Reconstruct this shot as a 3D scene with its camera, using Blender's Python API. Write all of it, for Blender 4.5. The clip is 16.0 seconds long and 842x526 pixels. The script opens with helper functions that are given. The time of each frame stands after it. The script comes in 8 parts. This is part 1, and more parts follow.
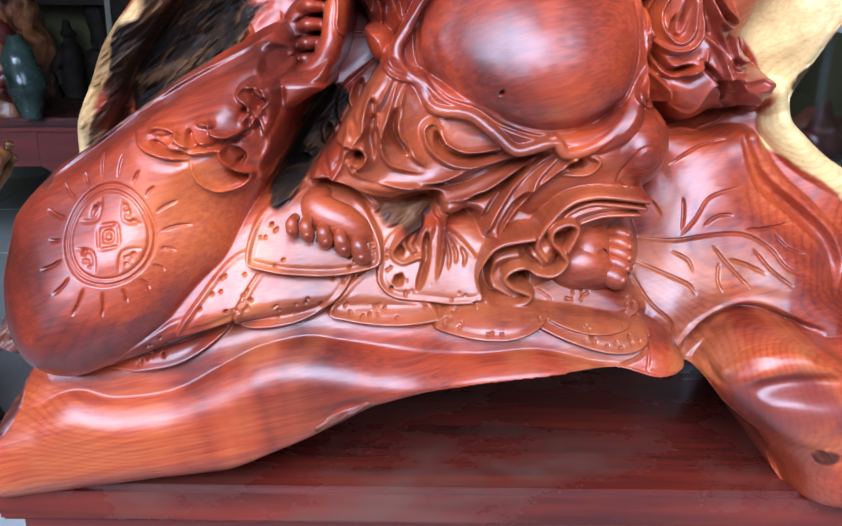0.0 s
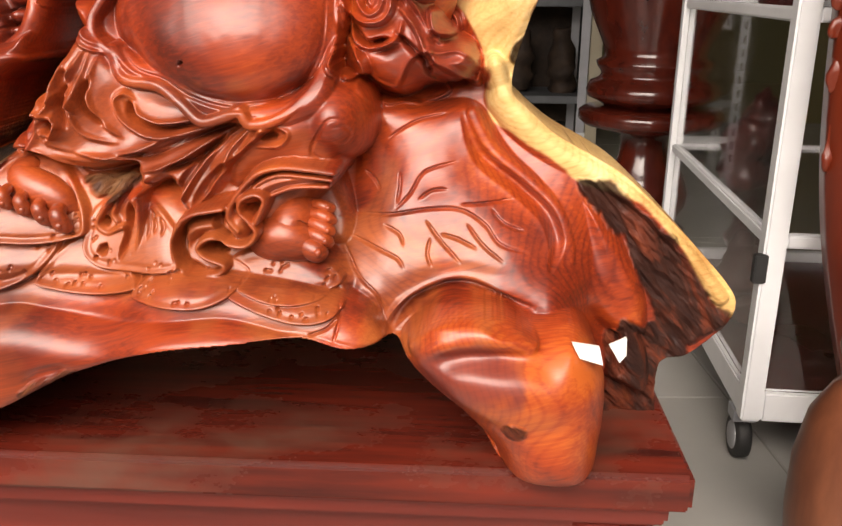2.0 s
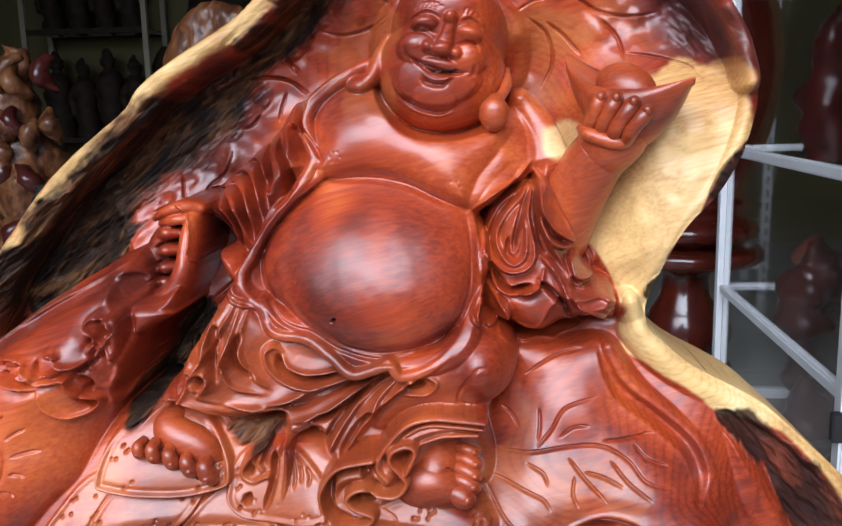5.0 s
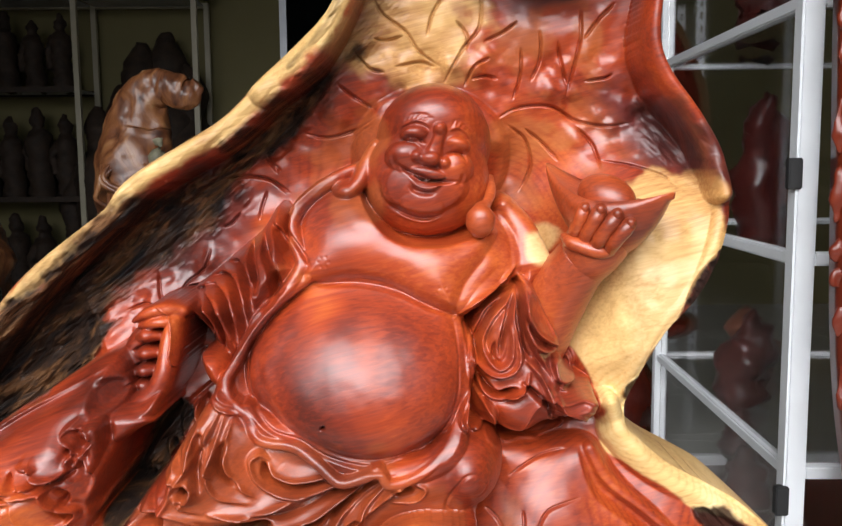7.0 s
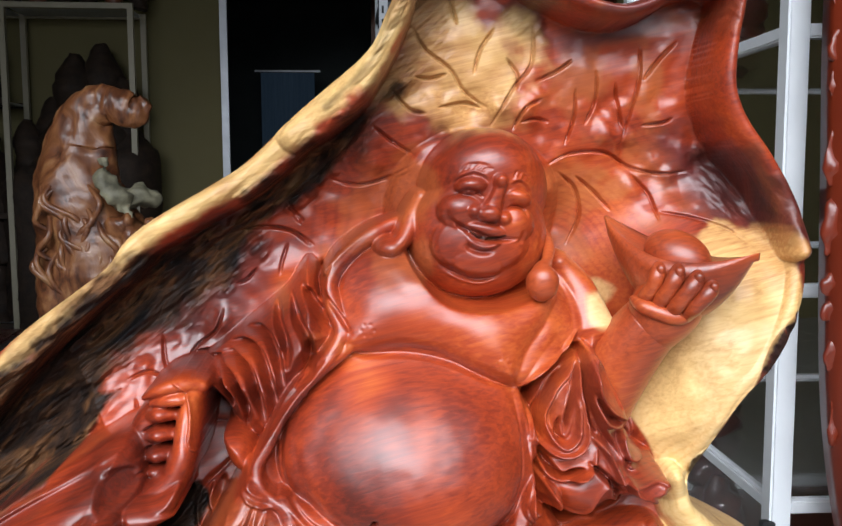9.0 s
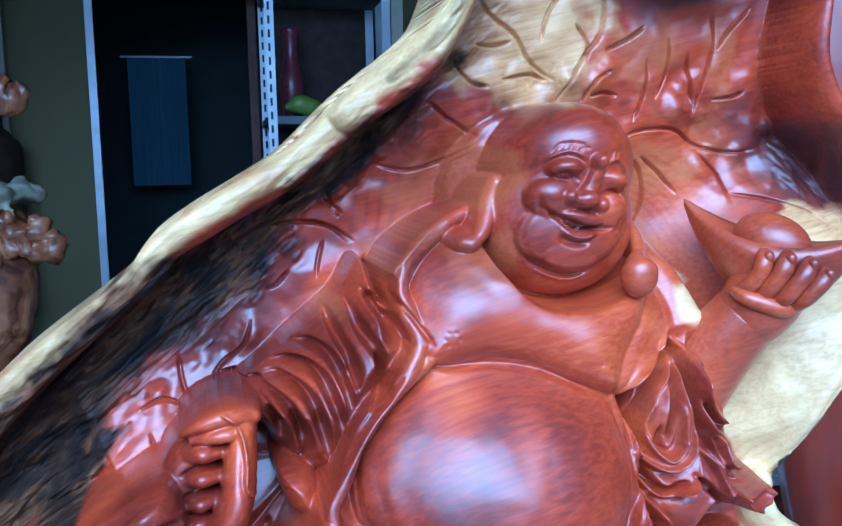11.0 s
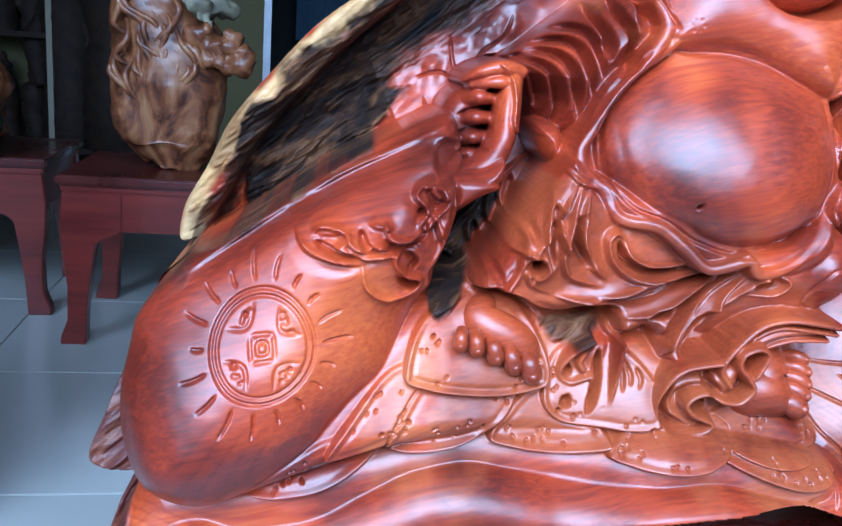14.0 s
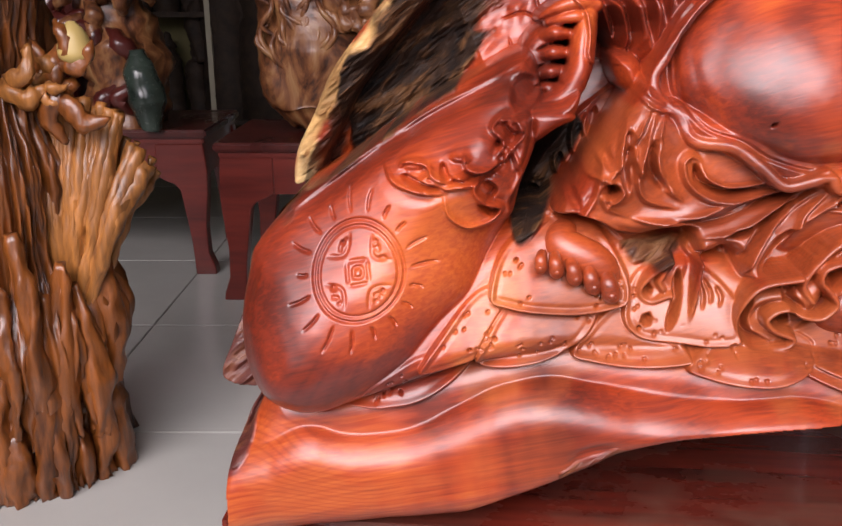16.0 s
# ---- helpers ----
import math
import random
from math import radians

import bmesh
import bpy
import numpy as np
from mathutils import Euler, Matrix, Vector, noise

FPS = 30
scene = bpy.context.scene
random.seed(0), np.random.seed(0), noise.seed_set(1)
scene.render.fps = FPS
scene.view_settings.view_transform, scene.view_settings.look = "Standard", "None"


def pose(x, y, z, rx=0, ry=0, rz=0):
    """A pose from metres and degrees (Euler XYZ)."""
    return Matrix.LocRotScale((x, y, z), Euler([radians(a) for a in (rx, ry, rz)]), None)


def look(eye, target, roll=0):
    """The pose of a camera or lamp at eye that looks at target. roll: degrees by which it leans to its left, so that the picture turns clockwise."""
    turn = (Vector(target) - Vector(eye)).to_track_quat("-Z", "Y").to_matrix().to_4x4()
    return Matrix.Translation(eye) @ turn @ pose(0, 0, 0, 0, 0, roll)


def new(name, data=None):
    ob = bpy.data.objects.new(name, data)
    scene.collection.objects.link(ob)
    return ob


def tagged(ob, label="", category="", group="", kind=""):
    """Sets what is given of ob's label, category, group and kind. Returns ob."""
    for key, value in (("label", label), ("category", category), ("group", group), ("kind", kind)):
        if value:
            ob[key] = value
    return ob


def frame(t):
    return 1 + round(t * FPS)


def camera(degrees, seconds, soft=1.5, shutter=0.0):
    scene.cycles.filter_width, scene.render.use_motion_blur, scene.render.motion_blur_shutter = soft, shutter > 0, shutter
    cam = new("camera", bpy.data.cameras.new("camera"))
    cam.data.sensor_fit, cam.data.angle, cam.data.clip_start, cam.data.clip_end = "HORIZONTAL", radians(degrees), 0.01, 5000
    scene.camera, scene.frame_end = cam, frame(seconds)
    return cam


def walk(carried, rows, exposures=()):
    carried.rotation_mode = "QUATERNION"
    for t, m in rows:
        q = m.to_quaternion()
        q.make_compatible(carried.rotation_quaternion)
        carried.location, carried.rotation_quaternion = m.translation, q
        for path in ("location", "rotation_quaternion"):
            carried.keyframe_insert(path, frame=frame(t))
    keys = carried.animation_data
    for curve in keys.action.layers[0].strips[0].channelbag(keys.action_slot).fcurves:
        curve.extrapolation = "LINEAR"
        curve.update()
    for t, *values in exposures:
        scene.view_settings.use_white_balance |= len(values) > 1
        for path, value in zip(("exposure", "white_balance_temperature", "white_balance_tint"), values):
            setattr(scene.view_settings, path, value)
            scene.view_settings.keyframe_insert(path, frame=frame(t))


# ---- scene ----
cam = camera(53.0, 16.0)
METRES, EYE = 1.12, 0.84
ROWS = [
    (0.0, 0.0, 0.0, 0.0, 0.2, -17.75, -0.62),
    (0.5, 0.043, -0.0001, 0.0026, 0.59, -17.97, -0.1),
    (1.0, 0.0998, -0.005, 0.004, -0.07, -17.82, 0.46),
    (1.5, 0.1329, -0.0031, -0.0048, -0.49, -18.01, 0.3),
    (2.0, 0.2066, -0.0003, -0.0097, 3.09, -18.23, -0.51),
    (2.5, 0.2523, 0.0146, -0.0093, 8.62, -18.47, -0.8),
    (2.8, 0.2628, 0.0253, 0.0016, 9.9, -19.19, -0.88),
    (3.0, 0.2634, 0.0265, 0.0043, 10.35, -18.34, -0.87),
    (3.5, 0.2408, 0.0265, 0.0252, 10.46, -16.55, -0.71),
    (4.0, 0.1999, 0.0212, 0.0451, 8.9, -13.87, 0.61),
    (4.5, 0.1613, 0.0151, 0.055, 6.68, -12.18, 1.18),
    (5.0, 0.129, 0.011, 0.0667, 3.74, -10.41, 1.35),
    (7.5, 0.0942, 0.01, 0.1117, -1.73, -5.94, 0.35),
    (8.0, 0.093, 0.0158, 0.1336, -2.98, -4.9, 0.42),
    (8.2, 0.0852, 0.0215, 0.1389, -3.58, -4.33, 0.54),
    (8.5, 0.0715, 0.0343, 0.1384, -4.2, -4.25, 0.65),
    (9.0, 0.0294, 0.0734, 0.1191, -5.5, -5.71, 0.22),
    (11.5, -0.0811, 0.1577, 0.1172, -15.96, -6.76, 1.61),
    (12.0, -0.1023, 0.1435, 0.1089, -16.66, -7.01, 1.66),
    (12.5, -0.1123, 0.1213, 0.0978, -16.19, -7.47, 0.9),
    (13.0, -0.1219, 0.0911, 0.0826, -13.34, -8.25, -0.93),
    (13.5, -0.1411, 0.0731, 0.0451, -8.84, -10.04, -3.78),
    (14.0, -0.1412, 0.0616, 0.0155, -4.61, -14.24, -4.36),
    (14.5, -0.1326, 0.0409, 0.0044, -1.37, -17.31, -3.59),
    (15.0, -0.1275, 0.0198, -0.0009, 2.58, -18.39, -2.64),
    (15.5, -0.1156, 0.013, 0.0104, 4.65, -18.15, -0.87),
    (16.0, -0.1023, 0.0192, 0.0113, 5.04, -17.38, 0.2),
]
EXPOSURES = [(0.0, 0.1, 4900, 10), (0.5, 0.1, 5600, 12), (1.0, 0.1, 6700, 14), (2.0, 0.0, 8200, 19), (3.5, -0.13, 7200, 17), (4.0, -0.24, 5900, 12), (4.5, -0.32, 5200, 9), (5.2, -0.25, 6100, 14), (7.5, -0.12, 6600, 11), (9.2, -0.15, 6000, 10), (11.3, -0.05, 3550, 0), (13.4, -0.05, 3650, 0), (13.7, 0.10, 3950, 3), (14.0, 0.16, 4350, 5), (14.5, -0.02, 5800, 18), (15.0, -0.05, 7000, 25), (16.0, -0.05, 6900, 25)]
walk(cam, [(t, pose(0, 0, EYE) @ pose(METRES * x, METRES * y, METRES * z, 90 + pitch, roll, yaw)) for t, x, y, z, yaw, pitch, roll in ROWS], EXPOSURES)

# ---- world and light: an overcast day in front of an open shop ----
world = bpy.data.worlds.new("overcast_sky")
scene.world = world
world.use_nodes = True
wn = world.node_tree.nodes
sky = wn.new("ShaderNodeTexSky")
sky.sky_type, sky.sun_disc = "NISHITA", False
sky.sun_elevation, sky.sun_rotation = radians(55), radians(190)
wn["Background"].inputs["Strength"].default_value = 0.045
world.node_tree.links.new(sky.outputs["Color"], wn["Background"].inputs["Color"])
sun = new("sun", bpy.data.lights.new("sun", "SUN"))
sun.data.energy, sun.data.angle, sun.data.color = 1.2, radians(25), (1.0, 0.96, 0.9)
sun.matrix_world = look((0.9, -3.0, 4.6), (0, 0, 0))
opening = new("daylight_in_shop_front", bpy.data.lights.new("daylight_in_shop_front", "AREA"))
opening.data.shape, opening.data.size, opening.data.size_y, opening.data.energy = "RECTANGLE", 4.4, 1.5, 64
opening.data.color = (0.95, 0.97, 1.0)
opening.matrix_world = look((-0.25, -0.98, 2.02), (0.1, 0.55, 0.93))
opening.data.spread = radians(85)

# ---- materials ----
def material(name, rough=0.5, metal=0.0, coat=0.0, spec=0.5):
    m = bpy.data.materials.new(name)
    m.use_nodes = True
    b = m.node_tree.nodes["Principled BSDF"]
    b.inputs["Roughness"].default_value, b.inputs["Metallic"].default_value = rough, metal
    b.inputs["Coat Weight"].default_value, b.inputs["Specular IOR Level"].default_value = coat, spec
    return m, m.node_tree, b


def node(tree, kind, **values):
    n = tree.nodes.new(kind)
    for key, value in values.items():
        if key in n.inputs:
            n.inputs[key].default_value = value
    return n


def link(tree, a, b):
    tree.links.new(a, b)


def ramp(tree, source, stops):
    r = tree.nodes.new("ShaderNodeValToRGB")
    while len(r.color_ramp.elements) < len(stops):
        r.color_ramp.elements.new(0.5)
    for e, (at, colour) in zip(r.color_ramp.elements, stops):
        e.position, e.color = at, (*colour, 1)
    link(tree, source, r.inputs["Fac"])
    return r.outputs["Color"]


def mix(tree, fac, a, b, mode="MIX"):
    n = tree.nodes.new("ShaderNodeMix")
    n.data_type, n.blend_type = "RGBA", mode
    for socket, value in ((n.inputs[0], fac), (n.inputs[6], a), (n.inputs[7], b)):
        if isinstance(value, (int, float)):
            socket.default_value = value
        elif isinstance(value, tuple):
            socket.default_value = (*value, 1)
        else:
            link(tree, value, socket)
    return n.outputs[2]


def noise_of(tree, scale, detail=4.0, stretch=(1, 1, 1), rough=0.55, turn=(0, 0, 0), distortion=0.0):
    c = tree.nodes.new("ShaderNodeTexCoord")
    turned, m = tree.nodes.new("ShaderNodeMapping"), tree.nodes.new("ShaderNodeMapping")
    turned.inputs["Rotation"].default_value, m.inputs["Scale"].default_value = [radians(a) for a in turn], stretch
    link(tree, c.outputs["Object"], turned.inputs["Vector"])
    link(tree, turned.outputs["Vector"], m.inputs["Vector"])
    n = node(tree, "ShaderNodeTexNoise", Scale=scale, Detail=detail, Roughness=rough, Distortion=distortion)
    link(tree, m.outputs["Vector"], n.inputs["Vector"])
    return n.outputs["Fac"]


def maths(tree, op, a, b=0.0, c=0.0):
    n = tree.nodes.new("ShaderNodeMath")
    n.operation = op
    for socket, value in zip(n.inputs, (a, b, c)):
        if isinstance(value, (int, float)):
            socket.default_value = value
        else:
            link(tree, value, socket)
    return n.outputs[0]


def bump(tree, b, height, strength=0.2, distance=0.002):
    n = node(tree, "ShaderNodeBump", Strength=strength, Distance=distance)
    link(tree, height, n.inputs["Height"])
    link(tree, n.outputs["Normal"], b.inputs["Normal"])


def grained(name, dark, light, rough=0.4, coat=0.0, scale=14.0, stretch=(1, 1, 0.12), depth=0.15, turn=(0, 0, 0)):
    """Wood or lacquer with two scales of grain and a fine relief."""
    m, t, b = material(name, rough, coat=coat)
    fine = noise_of(t, scale * 4, 5, stretch, turn=turn)
    broad = noise_of(t, scale * 0.5, 3, stretch, turn=turn, distortion=0.6)
    f = maths(t, "ADD", maths(t, "MULTIPLY", fine, 0.5), maths(t, "MULTIPLY", broad, 0.5))
    link(t, ramp(t, f, [(0.32, dark), (0.68, light)]), b.inputs["Base Color"])
    link(t, maths(t, "MULTIPLY_ADD", broad, 0.25, rough - 0.12), b.inputs["Roughness"])
    bump(t, b, fine, depth)
    return m


def plain(name, colour, rough=0.5, metal=0.0, vary=0.12, scale=6.0, coat=0.0, depth=0.05):
    m, t, b = material(name, rough, metal, coat)
    f = noise_of(t, scale, 6)
    link(t, ramp(t, f, [(0.3, tuple(v * (1 - vary) for v in colour)), (0.7, tuple(min(v * (1 + vary), 1) for v in colour))]), b.inputs["Base Color"])
    link(t, maths(t, "MULTIPLY_ADD", noise_of(t, scale * 5, 3), 0.2, rough - 0.1), b.inputs["Roughness"])
    bump(t, b, noise_of(t, scale * 20, 3), depth, 0.001)
    return m


def carved_wood():
    """Oiled heartwood with growth rings, pale sapwood, charred bark and lighter and purple bands; some masks also carry
    painted light and shade.
    """
    m, t, b = material("carved_wood", 0.36, coat=0.55)
    b.inputs["Coat Roughness"].default_value = 0.24
    a = t.nodes.new("ShaderNodeAttribute")
    a.attribute_name = "wood"
    s = t.nodes.new("ShaderNodeSeparateColor")
    link(t, a.outputs["Color"], s.inputs["Color"])
    field = noise_of(t, 3.4, 1.5, (1, 1, 1.25), 0.4)
    rings = maths(t, "SINE", maths(t, "MULTIPLY", field, 620.0))
    rings = maths(t, "POWER", maths(t, "MULTIPLY_ADD", rings, 0.5, 0.5), 3.0)
    hair = noise_of(t, 420, 4, (0.04, 1, 1), turn=(0, 14, 0), distortion=0.5)
    broad = noise_of(t, 5.0, 2.5, distortion=1.6, rough=0.5)
    f = maths(t, "ADD", maths(t, "MULTIPLY", rings, maths(t, "MULTIPLY", maths(t, "SMOOTH_MIN", maths(t, "MAXIMUM", maths(t, "MULTIPLY_ADD", noise_of(t, 4.5, 1), 6.0, -2.7), 0.0), 1.0, 0.1), -0.05)), maths(t, "ADD", maths(t, "MULTIPLY", hair, 0.26), maths(t, "MULTIPLY", broad, 0.76)))
    heart = ramp(t, f, [(0.35, (0.085, 0.010, 0.004)), (0.45, (0.20, 0.021, 0.006)), (0.55, (0.37, 0.046, 0.009)), (0.66, (0.54, 0.11, 0.02))])
    pale = ramp(t, f, [(0.36, (0.19, 0.032, 0.010)), (0.56, (0.42, 0.10, 0.026)), (0.75, (0.58, 0.2, 0.052))])
    plum = ramp(t, f, [(0.3, (0.07, 0.013, 0.012)), (0.75, (0.24, 0.036, 0.024))])
    sap = ramp(t, f, [(0.36, (0.46, 0.22, 0.06)), (0.53, (0.74, 0.48, 0.18)), (0.72, (0.86, 0.68, 0.36))])
    smudge = ramp(t, noise_of(t, 9, 5, (1, 1, 0.5), 0.62, turn=(0, 35, 0), distortion=0.8), [(0.5, (0, 0, 0)), (0.72, (1, 1, 1))])
    sap = mix(t, maths(t, "MULTIPLY", smudge, 0.7), sap, ramp(t, hair, [(0.35, (0.30, 0.10, 0.03)), (0.65, (0.55, 0.27, 0.09))]))
    place = t.nodes.new("ShaderNodeTexCoord")
    xyz = t.nodes.new("ShaderNodeSeparateXYZ")
    link(t, place.outputs["Object"], xyz.inputs["Vector"])
    right = maths(t, "GREATER_THAN", xyz.outputs["X"], 0.21)
    rise, fall = (noise_of(t, n, 6, (1, 1, w), 0.65, turn=(0, a, 0), distortion=d) for n, w, a, d in ((46, 0.28, -50, 1.2), (34, 0.3, 42, 0.8)))
    fibre = maths(t, "ADD", maths(t, "MULTIPLY", fall, right), maths(t, "MULTIPLY", rise, maths(t, "SUBTRACT", 1.0, right)))
    bark = ramp(t, fibre, [(0.34, (0.005, 0.004, 0.004)), (0.5, (0.03, 0.014, 0.007)), (0.6, (0.12, 0.052, 0.019)), (0.74, (0.26, 0.14, 0.065))])
    brown = ramp(t, fibre, [(0.36, (0.012, 0.006, 0.005)), (0.5, (0.03, 0.011, 0.007)), (0.6, (0.12, 0.026, 0.012)), (0.72, (0.26, 0.07, 0.025))])
    bark = mix(t, right, bark, brown)
    c = mix(t, s.outputs["Blue"], heart, pale)
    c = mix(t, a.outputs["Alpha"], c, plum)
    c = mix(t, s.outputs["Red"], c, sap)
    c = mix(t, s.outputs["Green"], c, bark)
    link(t, c, b.inputs["Base Color"])
    link(t, maths(t, "MULTIPLY_ADD", maths(t, "ADD", s.outputs["Red"], maths(t, "MULTIPLY", s.outputs["Green"], 1.5)), 0.16, maths(t, "MULTIPLY_ADD", broad, 0.04, 0.42)), b.inputs["Roughness"])
    link(t, maths(t, "MULTIPLY", maths(t, "MULTIPLY_ADD", s.outputs["Green"], -0.85, 1.0), maths(t, "MULTIPLY_ADD", s.outputs["Red"], -0.22, 0.50)), b.inputs["Coat Weight"])
    link(t, maths(t, "MULTIPLY_ADD", s.outputs["Green"], -0.3, 0.5), b.inputs["Specular IOR Level"])
    rough = maths(t, "ADD", maths(t, "MULTIPLY", fibre, s.outputs["Green"]), maths(t, "MULTIPLY", hair, 0.02))
    rough = maths(t, "MULTIPLY_ADD", noise_of(t, 70, 2), 0.025, rough)
    bump(t, b, rough, 0.8, 0.008)
    return m


WOOD = carved_wood()
LACQUER = grained("red_lacquer", (0.07, 0.010, 0.008), (0.20, 0.026, 0.016), 0.32, 0.3, 9, (0.12, 1, 1))
DARK_RED = grained("dark_red_wood", (0.035, 0.007, 0.006), (0.11, 0.018, 0.013), 0.3, 0.3, 9, (1, 1, 0.15))
VASE_RED = grained("polished_red_wood", (0.04, 0.006, 0.004), (0.13, 0.017, 0.008), 0.24, 0.5, 7, (1, 1, 0.3))
WEATHERED = grained("weathered_root_wood", (0.02, 0.005, 0.002), (0.31, 0.09, 0.016), 0.36, 0.35, 22, (1, 1, 0.12), 0.9)
def figured():
    """Root wood with flowing dark and pale figure."""
    m, t, b = material("figured_root_wood", 0.4, coat=0.15)
    f = noise_of(t, 7, 3, (1, 1, 0.6), distortion=3.5)
    fine = noise_of(t, 120, 4, (1, 1, 0.2))
    link(t, ramp(t, maths(t, "MULTIPLY_ADD", fine, 0.12, f), [(0.40, (0.05, 0.016, 0.007)), (0.52, (0.15, 0.05, 0.018)), (0.64, (0.25, 0.10, 0.036)), (0.78, (0.33, 0.17, 0.07))]), b.inputs["Base Color"])
    bump(t, b, f, 0.5, 0.01)
    return m


FIGURED = figured()
PANEL_RED = grained("orange_red_lacquer", (0.10, 0.012, 0.005), (0.26, 0.035, 0.010), 0.34, 0.2, 5, (1, 1, 0.12))
BROWN = grained("brown_turned_wood", (0.10, 0.028, 0.014), (0.26, 0.085, 0.04), 0.4, 0.1, 8, (1, 1, 0.3))
WHITE_METAL = plain("white_painted_metal", (0.82, 0.85, 0.87), 0.38, vary=0.06)
DULL_WHITE = plain("dull_cream_metal", (0.42, 0.38, 0.28), 0.5, vary=0.1)
STEEL = plain("galvanised_steel", (0.45, 0.47, 0.5), 0.45, 0.6)
# darker copy of the steel; dimness of the rack shelves is in its colour
DIM_STEEL = plain("darkened_steel", (0.12, 0.13, 0.14), 0.6, 0.3, vary=0.3)
TILE = plain("pale_floor_tile", (0.42, 0.42, 0.39), 0.22, vary=0.06, scale=3)
JOINT = plain("tile_joint", (0.25, 0.24, 0.22), 0.8)
WALL = plain("olive_cream_wall", (0.165, 0.142, 0.06), 0.8, vary=0.06, scale=1.5)
# dark wood, taken near-black for the dimness of the shop's back
NEAR_BLACK = plain("near_black_matt", (0.028, 0.015, 0.008), 0.75, vary=0.5, scale=18, depth=0.4)
BLACK = plain("black_rubber", (0.02, 0.02, 0.02), 0.6)
PAPER = plain("white_paper", (0.82, 0.82, 0.8), 0.7, vary=0.04)

# ---- helpers for meshes ----
def part(name, bm, mat, parent=None, label="", smooth=True):
    me = bpy.data.meshes.new(name)
    bm.to_mesh(me)
    bm.free()
    me.materials.append(mat)
    if smooth:
        me.shade_smooth()
    ob = new(name, me)
    ob.parent = parent
    return tagged(ob, label)


def empty(name, m, label, category, group="", kind=""):
    ob = new(name)
    ob.matrix_basis = m
    return tagged(ob, label, category, group, kind)


def box(bm, x0, x1, y0, y1, z0, z1, bevel=0.0):
    made = bmesh.ops.create_cube(bm, size=1.0, matrix=Matrix.Translation(((x0 + x1) / 2, (y0 + y1) / 2, (z0 + z1) / 2)) @ Matrix.Diagonal((x1 - x0, y1 - y0, z1 - z0, 1)))
    if bevel:
        edges = {e for v in made["verts"] for e in v.link_edges}
        bmesh.ops.bevel(bm, geom=list(edges), offset=bevel, segments=2, affect="EDGES")
    return bm


def boxed(*args, bevel=0.0):
    return box(bmesh.new(), *args, bevel=bevel)


def lathe(profile, turns=48, cx=0.0, cy=0.0):
    """A turned form from rows of radius and height."""
    bm = bmesh.new()
    rings = []
    for r, z in profile:
        rings.append([bm.verts.new((cx + r * math.cos(2 * math.pi * k / turns), cy + r * math.sin(2 * math.pi * k / turns), z)) for k in range(turns)])
    for a, b in zip(rings, rings[1:]):
        for k in range(turns):
            bm.faces.new((a[k], a[(k + 1) % turns], b[(k + 1) % turns], b[k]))
    bm.faces.new(rings[-1])
    bm.faces.new(rings[0][::-1])
    return bm


def curve_points(points, closed=False, per=8):
    """A smooth Catmull-Rom line through the points; rows of any width."""
    p = np.array(points, float)
    n = len(p)
    if n == 2 and not closed:
        u = np.linspace(0, 1, per + 1)[:, None]
        return p[0] * (1 - u) + p[1] * u
    idx = lambda k: p[k % n] if closed else p[min(max(k, 0), n - 1)]
    out = []
    u = (np.arange(per) / per)[:, None]
    for k in range(n if closed else n - 1):
        a, b, c, d = idx(k - 1), idx(k), idx(k + 1), idx(k + 2)
        span = np.linalg.norm((c - b)[:2]) + 1e-9
        tb, tc = (c - a) / 2, (d - b) / 2
        tb = tb * min(1.0, span / (np.linalg.norm(tb[:2]) + 1e-9))
        tc = tc * min(1.0, span / (np.linalg.norm(tc[:2]) + 1e-9))
        out.append((2 * u**3 - 3 * u**2 + 1) * b + (u**3 - 2 * u**2 + u) * tb + (3 * u**2 - 2 * u**3) * c + (u**3 - u**2) * tc)
    if not closed:
        out.append(p[-1:])
    return np.concatenate(out)


def limb(bm, points, sides=10, per=6):
    """A round, tapering limb along rows of x, y, z and radius."""
    p = curve_points(points, per=per)
    rings = []
    for k, (x, y, z, r) in enumerate(p.tolist()):
        d = Vector(p[min(k + 1, len(p) - 1), :3] - p[max(k - 1, 0), :3]).normalized()
        s = d.cross(Vector((0.3, 1, 0.2))).normalized()
        u = d.cross(s)
        rings.append([bm.verts.new(Vector((x, y, z)) + r * (math.cos(a) * s + math.sin(a) * u)) for a in (2 * math.pi * i / sides for i in range(sides))])
    for a, b in zip(rings, rings[1:]):
        for k in range(sides):
            bm.faces.new((a[k], a[(k + 1) % sides], b[(k + 1) % sides], b[k]))
    bm.faces.new(rings[-1])
    bm.faces.new(rings[0][::-1])
    return bm


def roughen(bm, amount, scale, along=None):
    """Push a mesh in and out by noise, so that it reads as carved root."""
    bm.normal_update()
    for v in bm.verts:
        q = Vector(v.co) * scale
        if along:
            q = Vector((q.x * along[0], q.y * along[1], q.z * along[2]))
        v.co += v.normal * amount * (noise.fractal(q, 0.8, 2.1, 4) + 0.6 * noise.noise(q * 0.4))
    return bm


